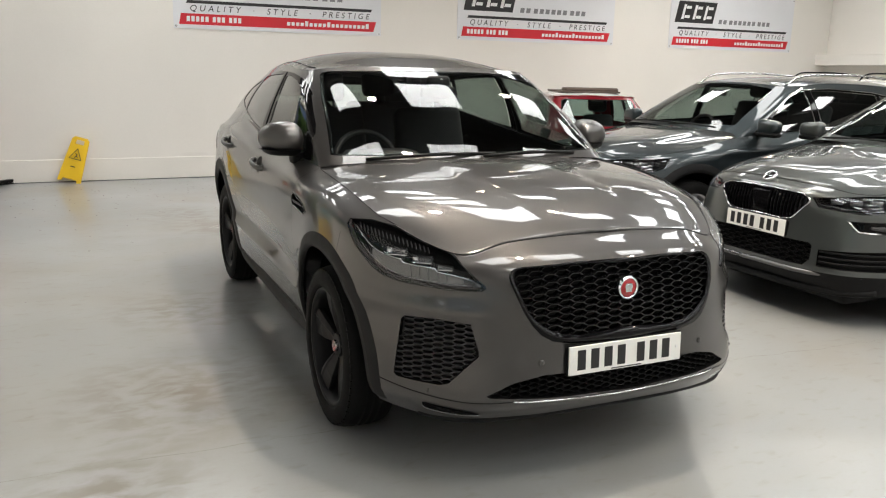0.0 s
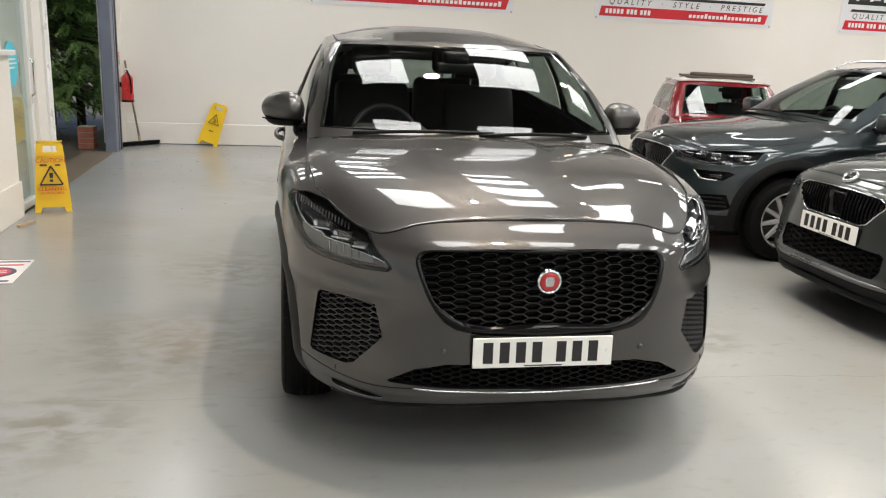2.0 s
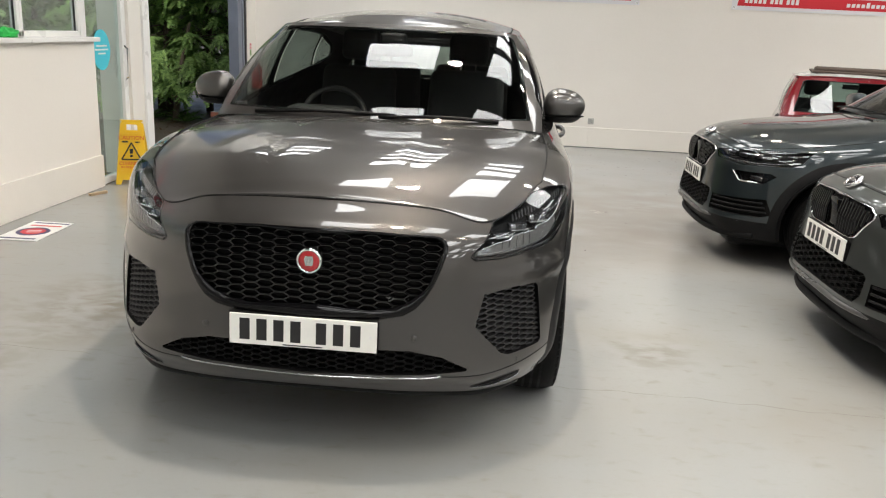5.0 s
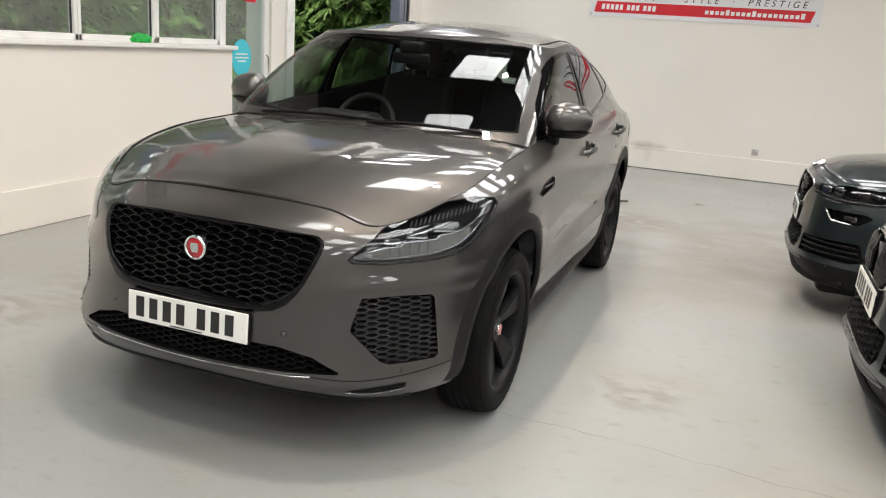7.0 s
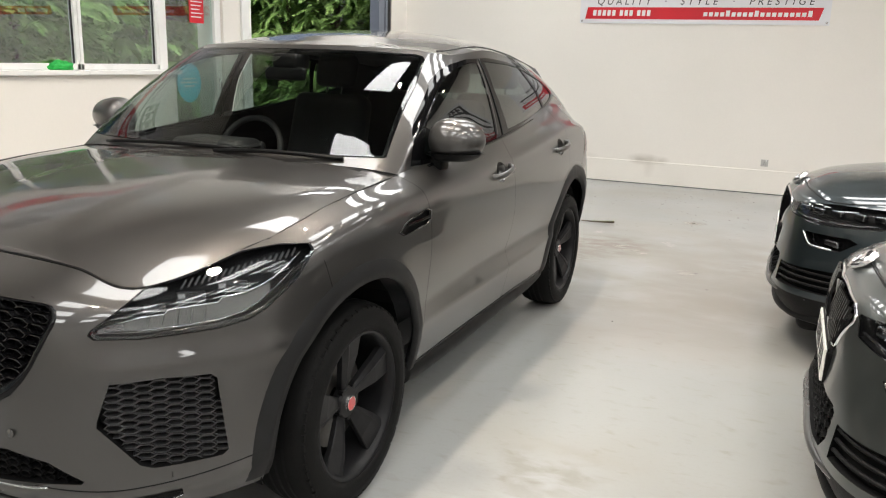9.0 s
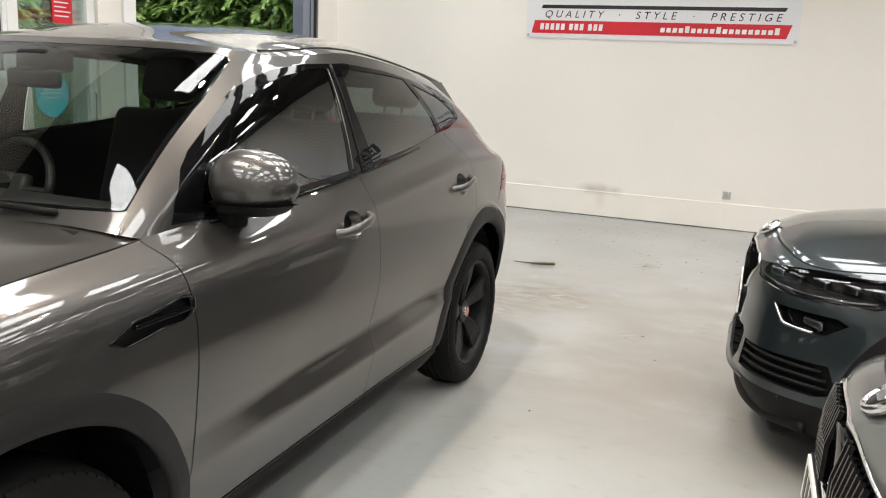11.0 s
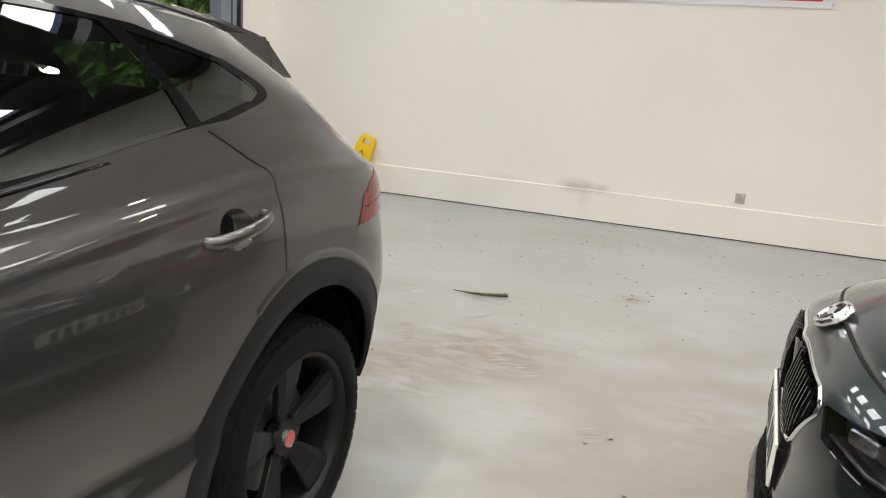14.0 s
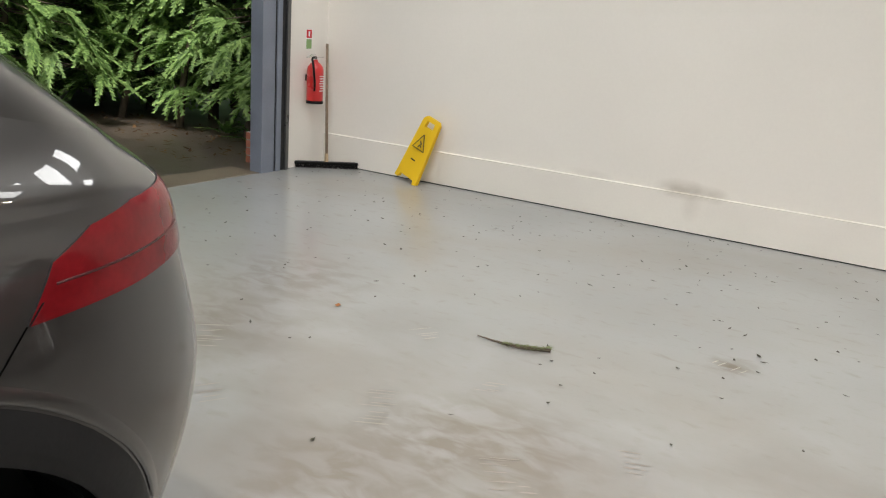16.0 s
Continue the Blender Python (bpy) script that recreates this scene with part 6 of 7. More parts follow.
def small_classic():
    """A small red saloon of the sixties with a white roof and a folding sunroof."""
    car = thing("classic_car", "small red classic car with white roof and brown folding sunroof", "car", at=pose(4.03, 4.68, 0, 0, 0, -17))
    low = [
        [(0, -.52, .24), (.40, -.50, .24), (.60, -.40, .24), (.66, -.1, .24), (.67, .5, .24), (.67, 1.4, .24), (.66, 2.1, .26), (.45, 2.42, .28), (0, 2.46, .28)],
        [(0, -.55, .50), (.42, -.53, .50), (.64, -.42, .50), (.695, -.1, .50), (.70, .5, .50), (.70, 1.4, .50), (.69, 2.1, .50), (.48, 2.47, .50), (0, 2.50, .50)],
        [(0, -.53, .70), (.42, -.51, .70), (.62, -.40, .72), (.68, -.1, .74), (.69, .5, .76), (.69, 1.4, .76), (.675, 2.1, .76), (.46, 2.44, .76), (0, 2.47, .76)],
        [(0, -.42, .79), (.40, -.40, .80), (.56, -.32, .82), (.62, -.05, .85), (.655, .42, .875), (.66, 1.4, .875), (.63, 2.0, .875), (.45, 2.28, .87), (0, 2.32, .87)],
    ]
    body = sheet(loft(low, 8, 4))
    for s in (1, -1):
        for cy in (0.0, 2.03):
            hole = [(cy + .29 * math.cos(2 * math.pi * i / 20), .26 + .29 * math.sin(2 * math.pi * i / 20)) for i in range(20)]
            take(body, inside_of(body, hole, Y, Z, lambda c, s=s: c.x * s > .4)).free()
    part("body_shell", body, M_RED_PAINT, car, "", True)
    rows = []
    zc = curve_at([(-.42, .79), (-.25, .85), (.1, .885), (.45, .90)])
    for p in catmull(low[-1][:5], 8)[1:]:
        rows.append([Vector((p.x * (-1 + i / 8), p.y, p.z + (zc(p.y) - p.z) * (1 - abs(-1 + i / 8) ** 2.2))) for i in range(17)])
    part("bonnet", sheet(rows, both=False), M_RED_PAINT, car, "", True)
    belt = catmull(low[-1], 8)
    cowl = catmull([(0, .34, .895), (.25, .35, .895), (.50, .40, .89), (.60, .44, .88), (.655, .50, .877)], 8)
    base = cowl[:32] + belt[32:]
    rail = catmull([(0, .72, 1.285), (.22, .725, 1.284), (.42, .75, 1.278), (.50, .78, 1.272), (.535, .85, 1.27), (.545, 1.3, 1.28), (.525, 1.75, 1.27), (.40, 1.95, 1.255), (0, 1.98, 1.26)], 8)
    g = [[a.lerp(b, k / 6) + Vector((.02 * math.sin(math.pi * k / 6), 0, 0)) * min(1, a.x * 4) for a, b in zip(base, rail)] for k in range(7)]
    house = sheet(g)
    for s in (1, -1):
        for poly in ([(.66, .905), (1.30, .905), (1.30, 1.235), (.88, 1.235)], [(1.37, .905), (1.86, .91), (1.72, 1.225), (1.37, 1.235)]):
            pane = take(house, inside_of(house, poly, Y, Z, lambda c, s=s: c.x * s > .4))
            part("window_trim", border_bm(pane, .012, (.004 * s, 0, 0)), M_CHROME, car)
            w = part("side_window", pane, M_PANE_CAR, car, "clear side window", True)
            w.visible_shadow = False
    wpoly = [(-.53, .925), (.53, .925), (.47, 1.225), (.43, 1.245), (-.43, 1.245), (-.47, 1.225)]
    wp = take(house, inside_of(house, wpoly, X, Z, lambda c: c.y < .9))
    part("windscreen_seal", border_bm(wp, .014, (0, -.004, 0)), M_BLACK, car)
    w = part("windscreen", wp, M_PANE_CAR, car, "clear upright windscreen", True)
    w.visible_shadow = False
    rp = take(house, inside_of(house, [(-.46, .95), (.46, .95), (.36, 1.21), (-.36, 1.21)], X, Z, lambda c: c.y > 1.8))
    part("rear_window", rp, M_PANE_CAR, car, "", True).visible_shadow = False
    part("cabin_shell", house, M_RED_PAINT, car, "", True)
    zr = curve_at([(.72, 1.285), (.95, 1.32), (1.3, 1.335), (1.7, 1.315), (1.98, 1.262)])
    rows = []
    for p in rail[1:-1]:
        rows.append([Vector((p.x * 1.01 * (-1 + i / 8), p.y, p.z + .004 + (max(zr(p.y), p.z) - p.z) * (1 - abs(-1 + i / 8) ** 3))) for i in range(17)])
    part("roof", sheet(rows, both=False), M_WHITE_PAINT, car, "white roof", True)
    pts = [(s * .55, y, 1.272) for s, y in ((1, .85), (1, 1.3))]
    ring = [Vector((p.x * 1.015, p.y - .006, p.z + .002)) for p in rail[:52]]
    part("roof_gutter", tube_bm([Vector((-p.x, p.y, p.z)) for p in ring[::-1]] + ring, .009, 6), M_RED_PAINT, car, "red roof gutter")
    part("sunroof", soft_box(-.36, .92, 1.335, .36, 1.12, 1.385, .022), M_CANVAS, car, "folded brown canvas sunroof", True)
    part("sunroof_frame", soft_box(-.38, .90, 1.318, .38, 1.75, 1.342, .01), M_CANVAS, car)
    cabin_parts(car, .52, -.28, .88, ((-.28, 1.05, .44), (.28, 1.05, .44)), .42)
    part("interior_mirror", soft_box(-.08, .70, 1.17, .08, .72, 1.22, .01), M_BLACK, car)
    part("price_card", prism_bm([(-.30, .88), (-.20, .88), (-.25, .96)], .004), M_WHITE, car, "small white card on the dashboard", False, pose(-.1, .50, .02))
    part("door_handle", soft_box(-.70, .72, .80, -.685, .82, .82, .004), M_CHROME, car)
    part("underbody", soft_box(-.5, -.45, .18, .5, 2.4, .4, .04), M_BLACK, car)
    for sx, cy in ((1, 0), (-1, 0), (1, 2.03), (-1, 2.03)):
        wheel_parts(car, sx * .60, cy, .255, .14, sx, 8, "thin", M_ALLOY, (M_BLACK, M_ALLOY), .15, 0)
    return car


M_PANE_CAR = glass("clear_car_glass", (0.50, 0.60, 0.57))
small_classic()


# ---- windows, glazed door, doorway ----
def window_bay(name, y0, y1):
    w = tagged(thing(name, "", ""), "white-framed window looking onto a green hedge", "window", "", "structure")
    x, z0, z1 = WX - .06, 1.365, 2.55
    for a, b, c, d in ((y0, z0, y1, z0 + .05), (y0, z1 - .05, y1, z1), (y0, z0, y0 + .035, z1), (y1 - .035, z0, y1, z1)):
        part("window_frame", box_bm(x - .03, a, b, x + .03, c, d, .006), M_UPVC, w)
    part("gasket", box_bm(x - .008, y0 + .035, z0 + .05, x + .008, y0 + .043, z1 - .05), M_BLACK_RUBBER, w)
    part("gasket", box_bm(x - .008, y1 - .043, z0 + .05, x + .008, y1 - .035, z1 - .05), M_BLACK_RUBBER, w)
    p = part("pane", box_bm(x - .004, y0 + .036, z0 + .051, x + .004, y1 - .036, z1 - .051), M_PANE, w)
    p.visible_shadow = False
    return w


edges = [-7.9, -6.4, -4.9, -3.4, -1.9, -.85, .0, .86, 1.735, 2.61, 3.50]
for i in range(len(edges) - 1):
    window_bay("window_%d" % (i + 1), edges[i] + .002, edges[i + 1] - .002)
block("window_post", WX - .10, 3.50, 1.365, WX - .03, 3.60, 2.55, M_UPVC, .006, label="white window post", category="window post")

door = tagged(thing("door_1", "", ""), "tall glazed door in a white frame beside the column", "glazed door", "", "structure")
for a, b, c, d in ((3.602, 0, 3.63, 1.36), (4.27, 0, 4.358, 2.5), (3.63, 0, 4.27, .06), (3.63, 2.44, 4.27, 2.5)):
    part("door_frame", box_bm(WX - .10, a, b, WX - .03, c, d, .006), M_UPVC, door)
dp = part("pane", box_bm(WX - .07, 3.632, .062, WX - .062, 4.268, 2.438), M_PANE, door)
dp.visible_shadow = False
part("door_handle", tube_bm([(WX - .04, 4.31, .95), (WX - .005, 4.31, .98), (WX - .005, 4.31, 1.25), (WX - .04, 4.31, 1.28)], .011), M_CHROME, door)
M_SKY_BLUE = mat("sky_blue_vinyl", (0.05, 0.55, 0.68), 0.4, vary=0.04)
ring = [(.165 * math.cos(2 * math.pi * i / 40), .185 * math.sin(2 * math.pi * i / 40)) for i in range(40)]
bm = prism_bm(ring, .002)
bmesh.ops.transform(bm, matrix=pose(WX - .055, 3.90, 1.245, 0, 0, 90), verts=bm.verts[:])
stk = tagged(part("sticker", bm, M_SKY_BLUE), "round sky-blue vinyl sticker on the glazed door", "sticker")
for dz, wd in ((.03, .10), (-.005, .12), (-.04, .07)):
    part("writing_bar", box_bm(WX - .055, 3.90 - wd, 1.245 + dz, WX - .053, 3.90 + wd, 1.245 + dz + .014), M_WHITE, stk)
note = tagged(part("notice", box_bm(WX - .058, 3.94, 1.80, WX - .054, 4.14, 2.06), M_RED), "small red notice on the glazed door", "notice")
for k in range(5):
    part("writing_bar", box_bm(WX - .053, 3.96, 1.99 - .035 * k, WX - .051, 4.12 - .02 * (k % 3), 2.0 - .035 * k), M_WHITE, note)
# steel post and rail of the vehicle doorway
block("door_post", WX - .10, 7.54, -.02, WX + .04, 7.70, 4.0, M_STEEL_BLUE, .006, label="blue-grey painted steel door post", category="door post")
bm = box_bm(WX - .04, 7.70, 0, WX + .03, 7.86, 4.0, .004)
rail = tagged(part("door_rail", bm, M_BLACK_RUBBER), "black roller door guide rail", "door rail", "", "structure")
part("rail_channel", box_bm(WX + .03, 7.72, 0, WX + .045, 7.78, 4.0, .003), M_STEEL_BLUE, rail)
part("rail_channel", box_bm(WX + .03, 7.84, 0, WX + .05, 7.88, 4.0, .003), M_ALLOY_DARK, rail)
block("door_threshold", WX - .35, 4.80, -.03, WX + .012, 7.55, .004, mat("damp_concrete", (0.15, 0.12, 0.09), 0.45, vary=0.3, scale=4, bump=0.3), .003, label="damp brown concrete threshold", category="threshold")
block("column_trim", WX - .002, 4.63, 0, WX + .025, 4.78, 4.0, M_UPVC, .004, label="white trim on the column", category="trim")

# ---- banners ----
def banner(at, name="banner"):
    """A white banner: black logo block, rule, slogan, red band. Drawn in x, z, its face to -y."""
    W, H = 2.98, .98
    b = tagged(part(name, box_bm(0, -.004, 0, W, .004, H), M_BANNER, None, "", False, at), "white advertising banner with red band and black logo block", "banner", "banners on the walls")
    f = -.0065

    def slab(nm, pts, m, y=f, depth=.002):
        part(nm, prism_bm(pts, depth), m, b, "", False, pose(0, y, 0))
    slab("red_band", [(.07, .055), (W - .12, .055), (W - .075, .20), (.10, .20)], M_RED)
    slab("black_rule", [(.17, .335), (W - .16, .335), (W - .14, .375), (.19, .375)], M_INK)
    slab("logo_block", [(.10, .45), (.98, .45), (1.06, .82), (.18, .82)], M_INK)
    for x0 in (.24, .50, .75):   # plain shapes for the logo
        slab("logo_shape", [(x0, .51), (x0 + .055, .51), (x0 + .115, .76), (x0 + .06, .76)], M_WHITE, -.008)
        slab("logo_shape", [(x0 + .07, .53), (x0 + .19, .53), (x0 + .20, .58), (x0 + .09, .58)], M_WHITE, -.008)
        slab("logo_shape", [(x0 + .11, .69), (x0 + .22, .69), (x0 + .23, .74), (x0 + .12, .74)], M_WHITE, -.008)
    for i in range(11):
        x0 = 1.12 + .112 * i + (.03 if i > 1 else 0) + (.03 if i > 7 else 0)
        slab("name_bar", [(x0, .455), (x0 + .075, .455), (x0 + .085, .53), (x0 + .01, .53)], M_GREY_PRINT)
    for i in range(11):   # number as bars
        x0 = .17 + .062 * i + (.035 if i > 4 else 0) + (.035 if i > 7 else 0)
        slab("number_bar", [(x0, .095), (x0 + .042, .095), (x0 + .046, .165), (x0 + .004, .165)], M_WHITE, -.008)
    for i in range(19):
        x0 = 1.55 + .066 * i
        hgt = 0.0 if i in (4, 9, 18) else .022
        slab("address_bar", [(x0, .095), (x0 + .046, .095), (x0 + .05, .165 - hgt), (x0 + .004, .165 - hgt)], M_WHITE, -.008)
    slogan = letters("slogan", "QUALITY  ·  STYLE  ·  PRESTIGE", .115, M_INK, b, pose(W / 2 + .01, -.006, .268, 90), .001, "CENTER", 1.6, "", .22)
    bm = bmesh.new()
    bm.from_mesh(slogan.data)
    bmesh.ops.remove_doubles(bm, verts=bm.verts[:], dist=1e-6)
    at = slogan.matrix_basis.copy()
    bpy.data.objects.remove(slogan)
    for piece in islands(bm):
        part("letter", take(bm, piece), M_INK, b, "", False, at)
    for x0 in (.03, W - .03):
        for z0 in (.03, H - .03):
            part("eyelet", revolve_bm([(.006, -.007), (.013, -.007), (.014, -.004)], 14, "Y"), M_ALLOY, b, "", False, pose(x0, 0, z0))
    return b


M_BANNER = mat("banner_vinyl", (0.74, 0.74, 0.76), 0.35, vary=0.03, scale=1.2, fine=30, bump=0.05)
M_GREY_PRINT = mat("grey_print", (0.22, 0.22, 0.23), 0.4, vary=0.05)
first = banner(pose(-.555, NY - .006, 2.045))
copy_thing(first, pose(3.70, NY - .006, 2.045))
copy_thing(first, pose(7.89, NY - .006, 2.045))
copy_thing(first, pose(WX + .006, .2, 2.65, 0, 0, 90))
copy_thing(first, pose(EX - .006, 3.5, 2.2, 0, 0, -90))
copy_thing(first, pose(EX - .006, -1.2, 2.2, 0, 0, -90))
copy_thing(first, pose(5.0, SY + .006, 2.2, 0, 0, 180))

# ---- wall fittings ----
M_SOCKET = mat("grey_socket_plate", (0.42, 0.41, 0.39), 0.4, vary=0.05)
sock = tagged(part("socket", box_bm(1.863, NY - .012, .345, 1.949, NY, .431, .004), M_SOCKET), "grey single wall socket", "socket")
for x0 in (1.904,):
    for dx, dz, w in ((0, .012, .004), (-.011, -.008, .004), (.011, -.008, .004)):
        part("socket_hole", box_bm(x0 + dx - w, NY - .0135, .383 + dz - .004, x0 + dx + w, NY - .011, .383 + dz + .004), M_INK, sock)
    part("switch", box_bm(x0 + .014, NY - .016, .408, x0 + .026, NY - .010, .424, .002), M_WHITE, sock)
block("wall_ledge", EX - .30, 2.0, 1.82, EX, NY, 2.02, M_WALL, .006, label="white boxed ledge along the wall", category="ledge")

ext = thing("fire_extinguisher", "red fire extinguisher hung on the white corner wall", "fire extinguisher", at=pose(WX + .095, 8.17, .60))
prof = [(.001, 0), (.070, 0), (.076, .01), (.077, .035), (.077, .30), (.070, .335), (.045, .365), (.022, .38), (.02, .40)]
part("cylinder", revolve_bm(prof, 32, "Z"), mat("extinguisher_red", (0.55, 0.02, 0.02), 0.3, vary=0.05, coat=0.5), ext, "", True)
part("base_ring", revolve_bm([(.078, 0), (.080, .012), (.078, .028), (.074, .03)], 32, "Z"), M_BLACK, ext, "black base ring", True)
part("valve", rod_bm((0, 0, .38), (0, 0, .43), .018), M_CHROME, ext)
part("lever", box_bm(-.012, -.02, .43, .012, .10, .442, .003), M_CHROME, ext, "", False, pose(0, 0, 0, 14))
part("lever", box_bm(-.012, -.02, .415, .012, .10, .424, .003), M_CHROME, ext)
part("hose", tube_bm(catmull([(0, -.02, .42), (.02, -.07, .41), (.05, -.085, .33), (.06, -.075, .2), (.055, -.07, .12)], 6), .010), M_BLACK, ext, "", True)
for k in range(7):
    part("label_bar", box_bm(.0785, -.03 + .004 * (k % 3), .25 - .022 * k, .0795, .03 - .006 * (k % 2), .258 - .022 * k), M_WHITE, ext)
part("wall_bracket", box_bm(-.095, -.03, .20, -.06, .03, .26, .004), M_BLACK, ext)
es = tagged(part("safety_sign", box_bm(WX, 8.135, 1.085, WX + .004, 8.215, 1.265, .001), M_WHITE), "small red and green safety sign on the corner wall", "sign")
part("red_panel", box_bm(WX + .004, 8.14, 1.185, WX + .006, 8.21, 1.26), M_RED, es)
part("green_panel", box_bm(WX + .004, 8.14, 1.09, WX + .006, 8.21, 1.175), mat("green_print", (0.22, 0.36, 0.14), 0.5, vary=0.1), es)
part("symbol", box_bm(WX + .006, 8.165, 1.20, WX + .007, 8.185, 1.245), M_WHITE, es)

broom = thing("broom", "wide black floor broom with a worn wooden handle in the corner", "broom")
hd = Vector((-2.70, 8.40, 0)) - Vector((-3.07, 8.06, 0))
mid = Vector((-2.885, 8.23, .045))
ang = math.degrees(math.atan2(hd.y, hd.x))
part("brush_head", soft_box(-.30, -.03, -.012, .30, .03, .016, .006), M_BLACK, broom, "", False, Matrix.Translation(mid) @ pose(0, 0, 0, 0, 0, ang))
bm = bmesh.new()
for i in range(70):
    x = -.29 + .58 * i / 69
    for y in (-.02, 0, .02):
        rod_bm((x, y, -.012), (x + random.uniform(-.008, .008), y * 1.5, -.043), .0035, .003, 4, bm)
part("bristles", bm, M_BLACK, broom, "", False, Matrix.Translation(mid) @ pose(0, 0, 0, 0, 0, ang))
part("handle", tube_bm([mid + Vector((0, 0, .01)), (-2.97, 8.31, .55), (-3.065, 8.40, 1.14)], [.014, .013, .013], 10), mat("worn_broom_wood", (0.22, 0.16, 0.11), 0.6, vary=0.35, scale=14, bump=0.2), broom, "worn wooden handle", True)
part("socket", rod_bm(mid + Vector((0, 0, .0)), mid + Vector((-.015, .012, .09)), .02, .017), M_WOOD, broom)


# ---- yellow signs ----
def sign_panel(parent, name, at, lettered):
    """One leaf of a wet-floor sign, standing in x, z, face to -y, foot at 0."""
    H, w0, w1 = .61, .145, .105
    bm = bmesh.new()
    out = [(-w0, 0), (-w0 + .045, 0), (-w0 + .06, .045), (w0 - .06, .045), (w0 - .045, 0), (w0, 0), (w1, H - .03), (w1 - .03, H), (-w1 + .03, H), (-w1, H - .03)]
    hole = [(-.055, H - .095), (.055, H - .095), (.050, H - .035), (-.050, H - .035)]
    vo = [bm.verts.new((x, 0, z)) for x, z in out]
    vh = [bm.verts.new((x, 0, z)) for x, z in hole]
    edges2 = [bm.edges.new((a, b)) for ring in (vo, vh) for a, b in zip(ring, [*ring[1:], ring[0]])]
    bmesh.ops.triangle_fill(bm, use_beauty=True, use_dissolve=False, edges=edges2)
    bmesh.ops.recalc_face_normals(bm, faces=bm.faces[:])
    bmesh.ops.solidify(bm, geom=bm.faces[:], thickness=.012)
    p = part(name, bm, M_YELLOW, parent, "", False, at)
    y = -.014
    if lettered:
        part("raised_edge", box_bm(-w1 - .018, y - .002, .13, w1 + .018, y + .004, .138), M_YELLOW, p)
        part("raised_edge", box_bm(-w1 - .008, y - .002, H - .125, w1 + .008, y + .004, H - .118), M_YELLOW, p)
        letters("word", "CAUTION", .05, M_RED, p, pose(0, y - .001, .445, 90), .001, "CENTER", 1.05)
        letters("word", "CLEANING", .044, M_RED, p, pose(0, y - .001, .20, 90), .001, "CENTER", 1.05)
        letters("word", "IN PROGRESS", .03, M_RED, p, pose(0, y - .001, .165, 90), .001, "CENTER", 1.05)
        part("writing_bar", box_bm(-.085, y - .002, .40, -.03, y, .415), M_INK, p)
        part("writing_bar", box_bm(.035, y - .002, .40, .075, y, .412), M_INK, p)
        tri = [(-.088, .24), (.088, .24), (0, .40)]
    else:
        tri = [(-.075, .315), (.075, .315), (0, .455)]
        part("maker_bar", box_bm(-.03, y - .001, .205, .03, y, .217), M_INK, p)
    for a, b in zip(tri, [*tri[1:], tri[0]]):
        part("triangle_side", rod_bm((a[0], y, a[1]), (b[0], y, b[1]), .0065 if lettered else .004, seg=6), M_INK, p)
    cx, cz = 0, tri[0][1]
    if lettered:
        part("mark", prism_bm([(-.012, .055), (.012, .055), (.017, .10), (-.017, .10)], .002), M_INK, p, "", False, pose(0, y - .002, cz))
        part("mark", prism_bm([(-.012, .022), (.012, .022), (.012, .044), (-.012, .044)], .002), M_INK, p, "", False, pose(0, y - .002, cz))
    else:   # a plain bent mark in the triangle
        part("mark", rod_bm((-.012, y, cz + .018), (.014, y, cz + .055), .006, seg=5), M_INK, p)
        part("mark", rod_bm((.014, y, cz + .055), (-.012, y, cz + .075), .005, seg=5), M_INK, p)
        part("mark", rod_bm((.0, y, cz + .04), (.026, y, cz + .028), .005, seg=5), M_INK, p)
    return p


caut = thing("caution_sign", "yellow plastic folding caution sign standing open on the floor", "caution sign", at=pose(-2.92, 3.93, 0, 0, 0, 14))
sign_panel(caut, "front_leaf", pose(0, -.135, .003, -12.5), True)
sign_panel(caut, "back_leaf", pose(0, .135, .003, -12.5, 0, 180), False)
part("hinge", rod_bm((-.1, 0, .598), (.1, 0, .598), .009), M_YELLOW, caut)
lean = thing("caution_sign", "folded yellow wet-floor sign leaning against the white wall", "caution sign", at=pose(-2.0, 8.25, 0, 0, 0, -15))
sign_panel(lean, "front_leaf", pose(0, 0, .02, -14, 16), False)
sign_panel(lean, "back_leaf", pose(0, .022, .02, -14, 16), False)

# ---- small things on floor and sill ----
poster = tagged(part("poster", box_bm(-.155, -.27, .002, .155, .27, .006), M_WHITE, None, "", False, pose(-2.765, 1.97, 0, 0, 0, 2)), "white printed poster lying flat on the floor", "poster")
M_NAVY = mat("navy_print", (0.02, 0.02, 0.11), 0.4, vary=0.05)
part("navy_bar", box_bm(-.12, .21, .006, .14, .235, .0075), M_NAVY, poster)
part("navy_bar", box_bm(-.14, -.24, .006, .12, -.215, .0075), M_NAVY, poster)
part("roundel", rod_bm((0, -.03, .0055), (0, -.03, .0075), .115, seg=40), M_NAVY, poster)
part("roundel_centre", rod_bm((0, -.03, .007), (0, -.03, .0085), .085, seg=40), M_RED, poster)
for k in range(2):
    part("swash", box_bm(-.05, -.06 + .04 * k, .0083, .05, -.045 + .04 * k, .0092), M_WHITE, poster, "", False, pose(0, 0, 0, 0, 0, 14))
part("writing_bar", box_bm(-.11, .13, .006, .12, .155, .0075), M_RED, poster)
for dx, dy, a, k in ((0, 0, 8, 0), (.02, .03, -4, 1)):
    tagged(part("wood_block", box_bm(-.06, -.018, .001, .06, .018, .022, .003), M_WOOD, None, "", False, pose(-2.985 + dx, 3.28 + dy * 2, .0, 0, 0, 62 + a)), "small pale wooden block on the floor by the low wall", "wood block", "wood blocks")

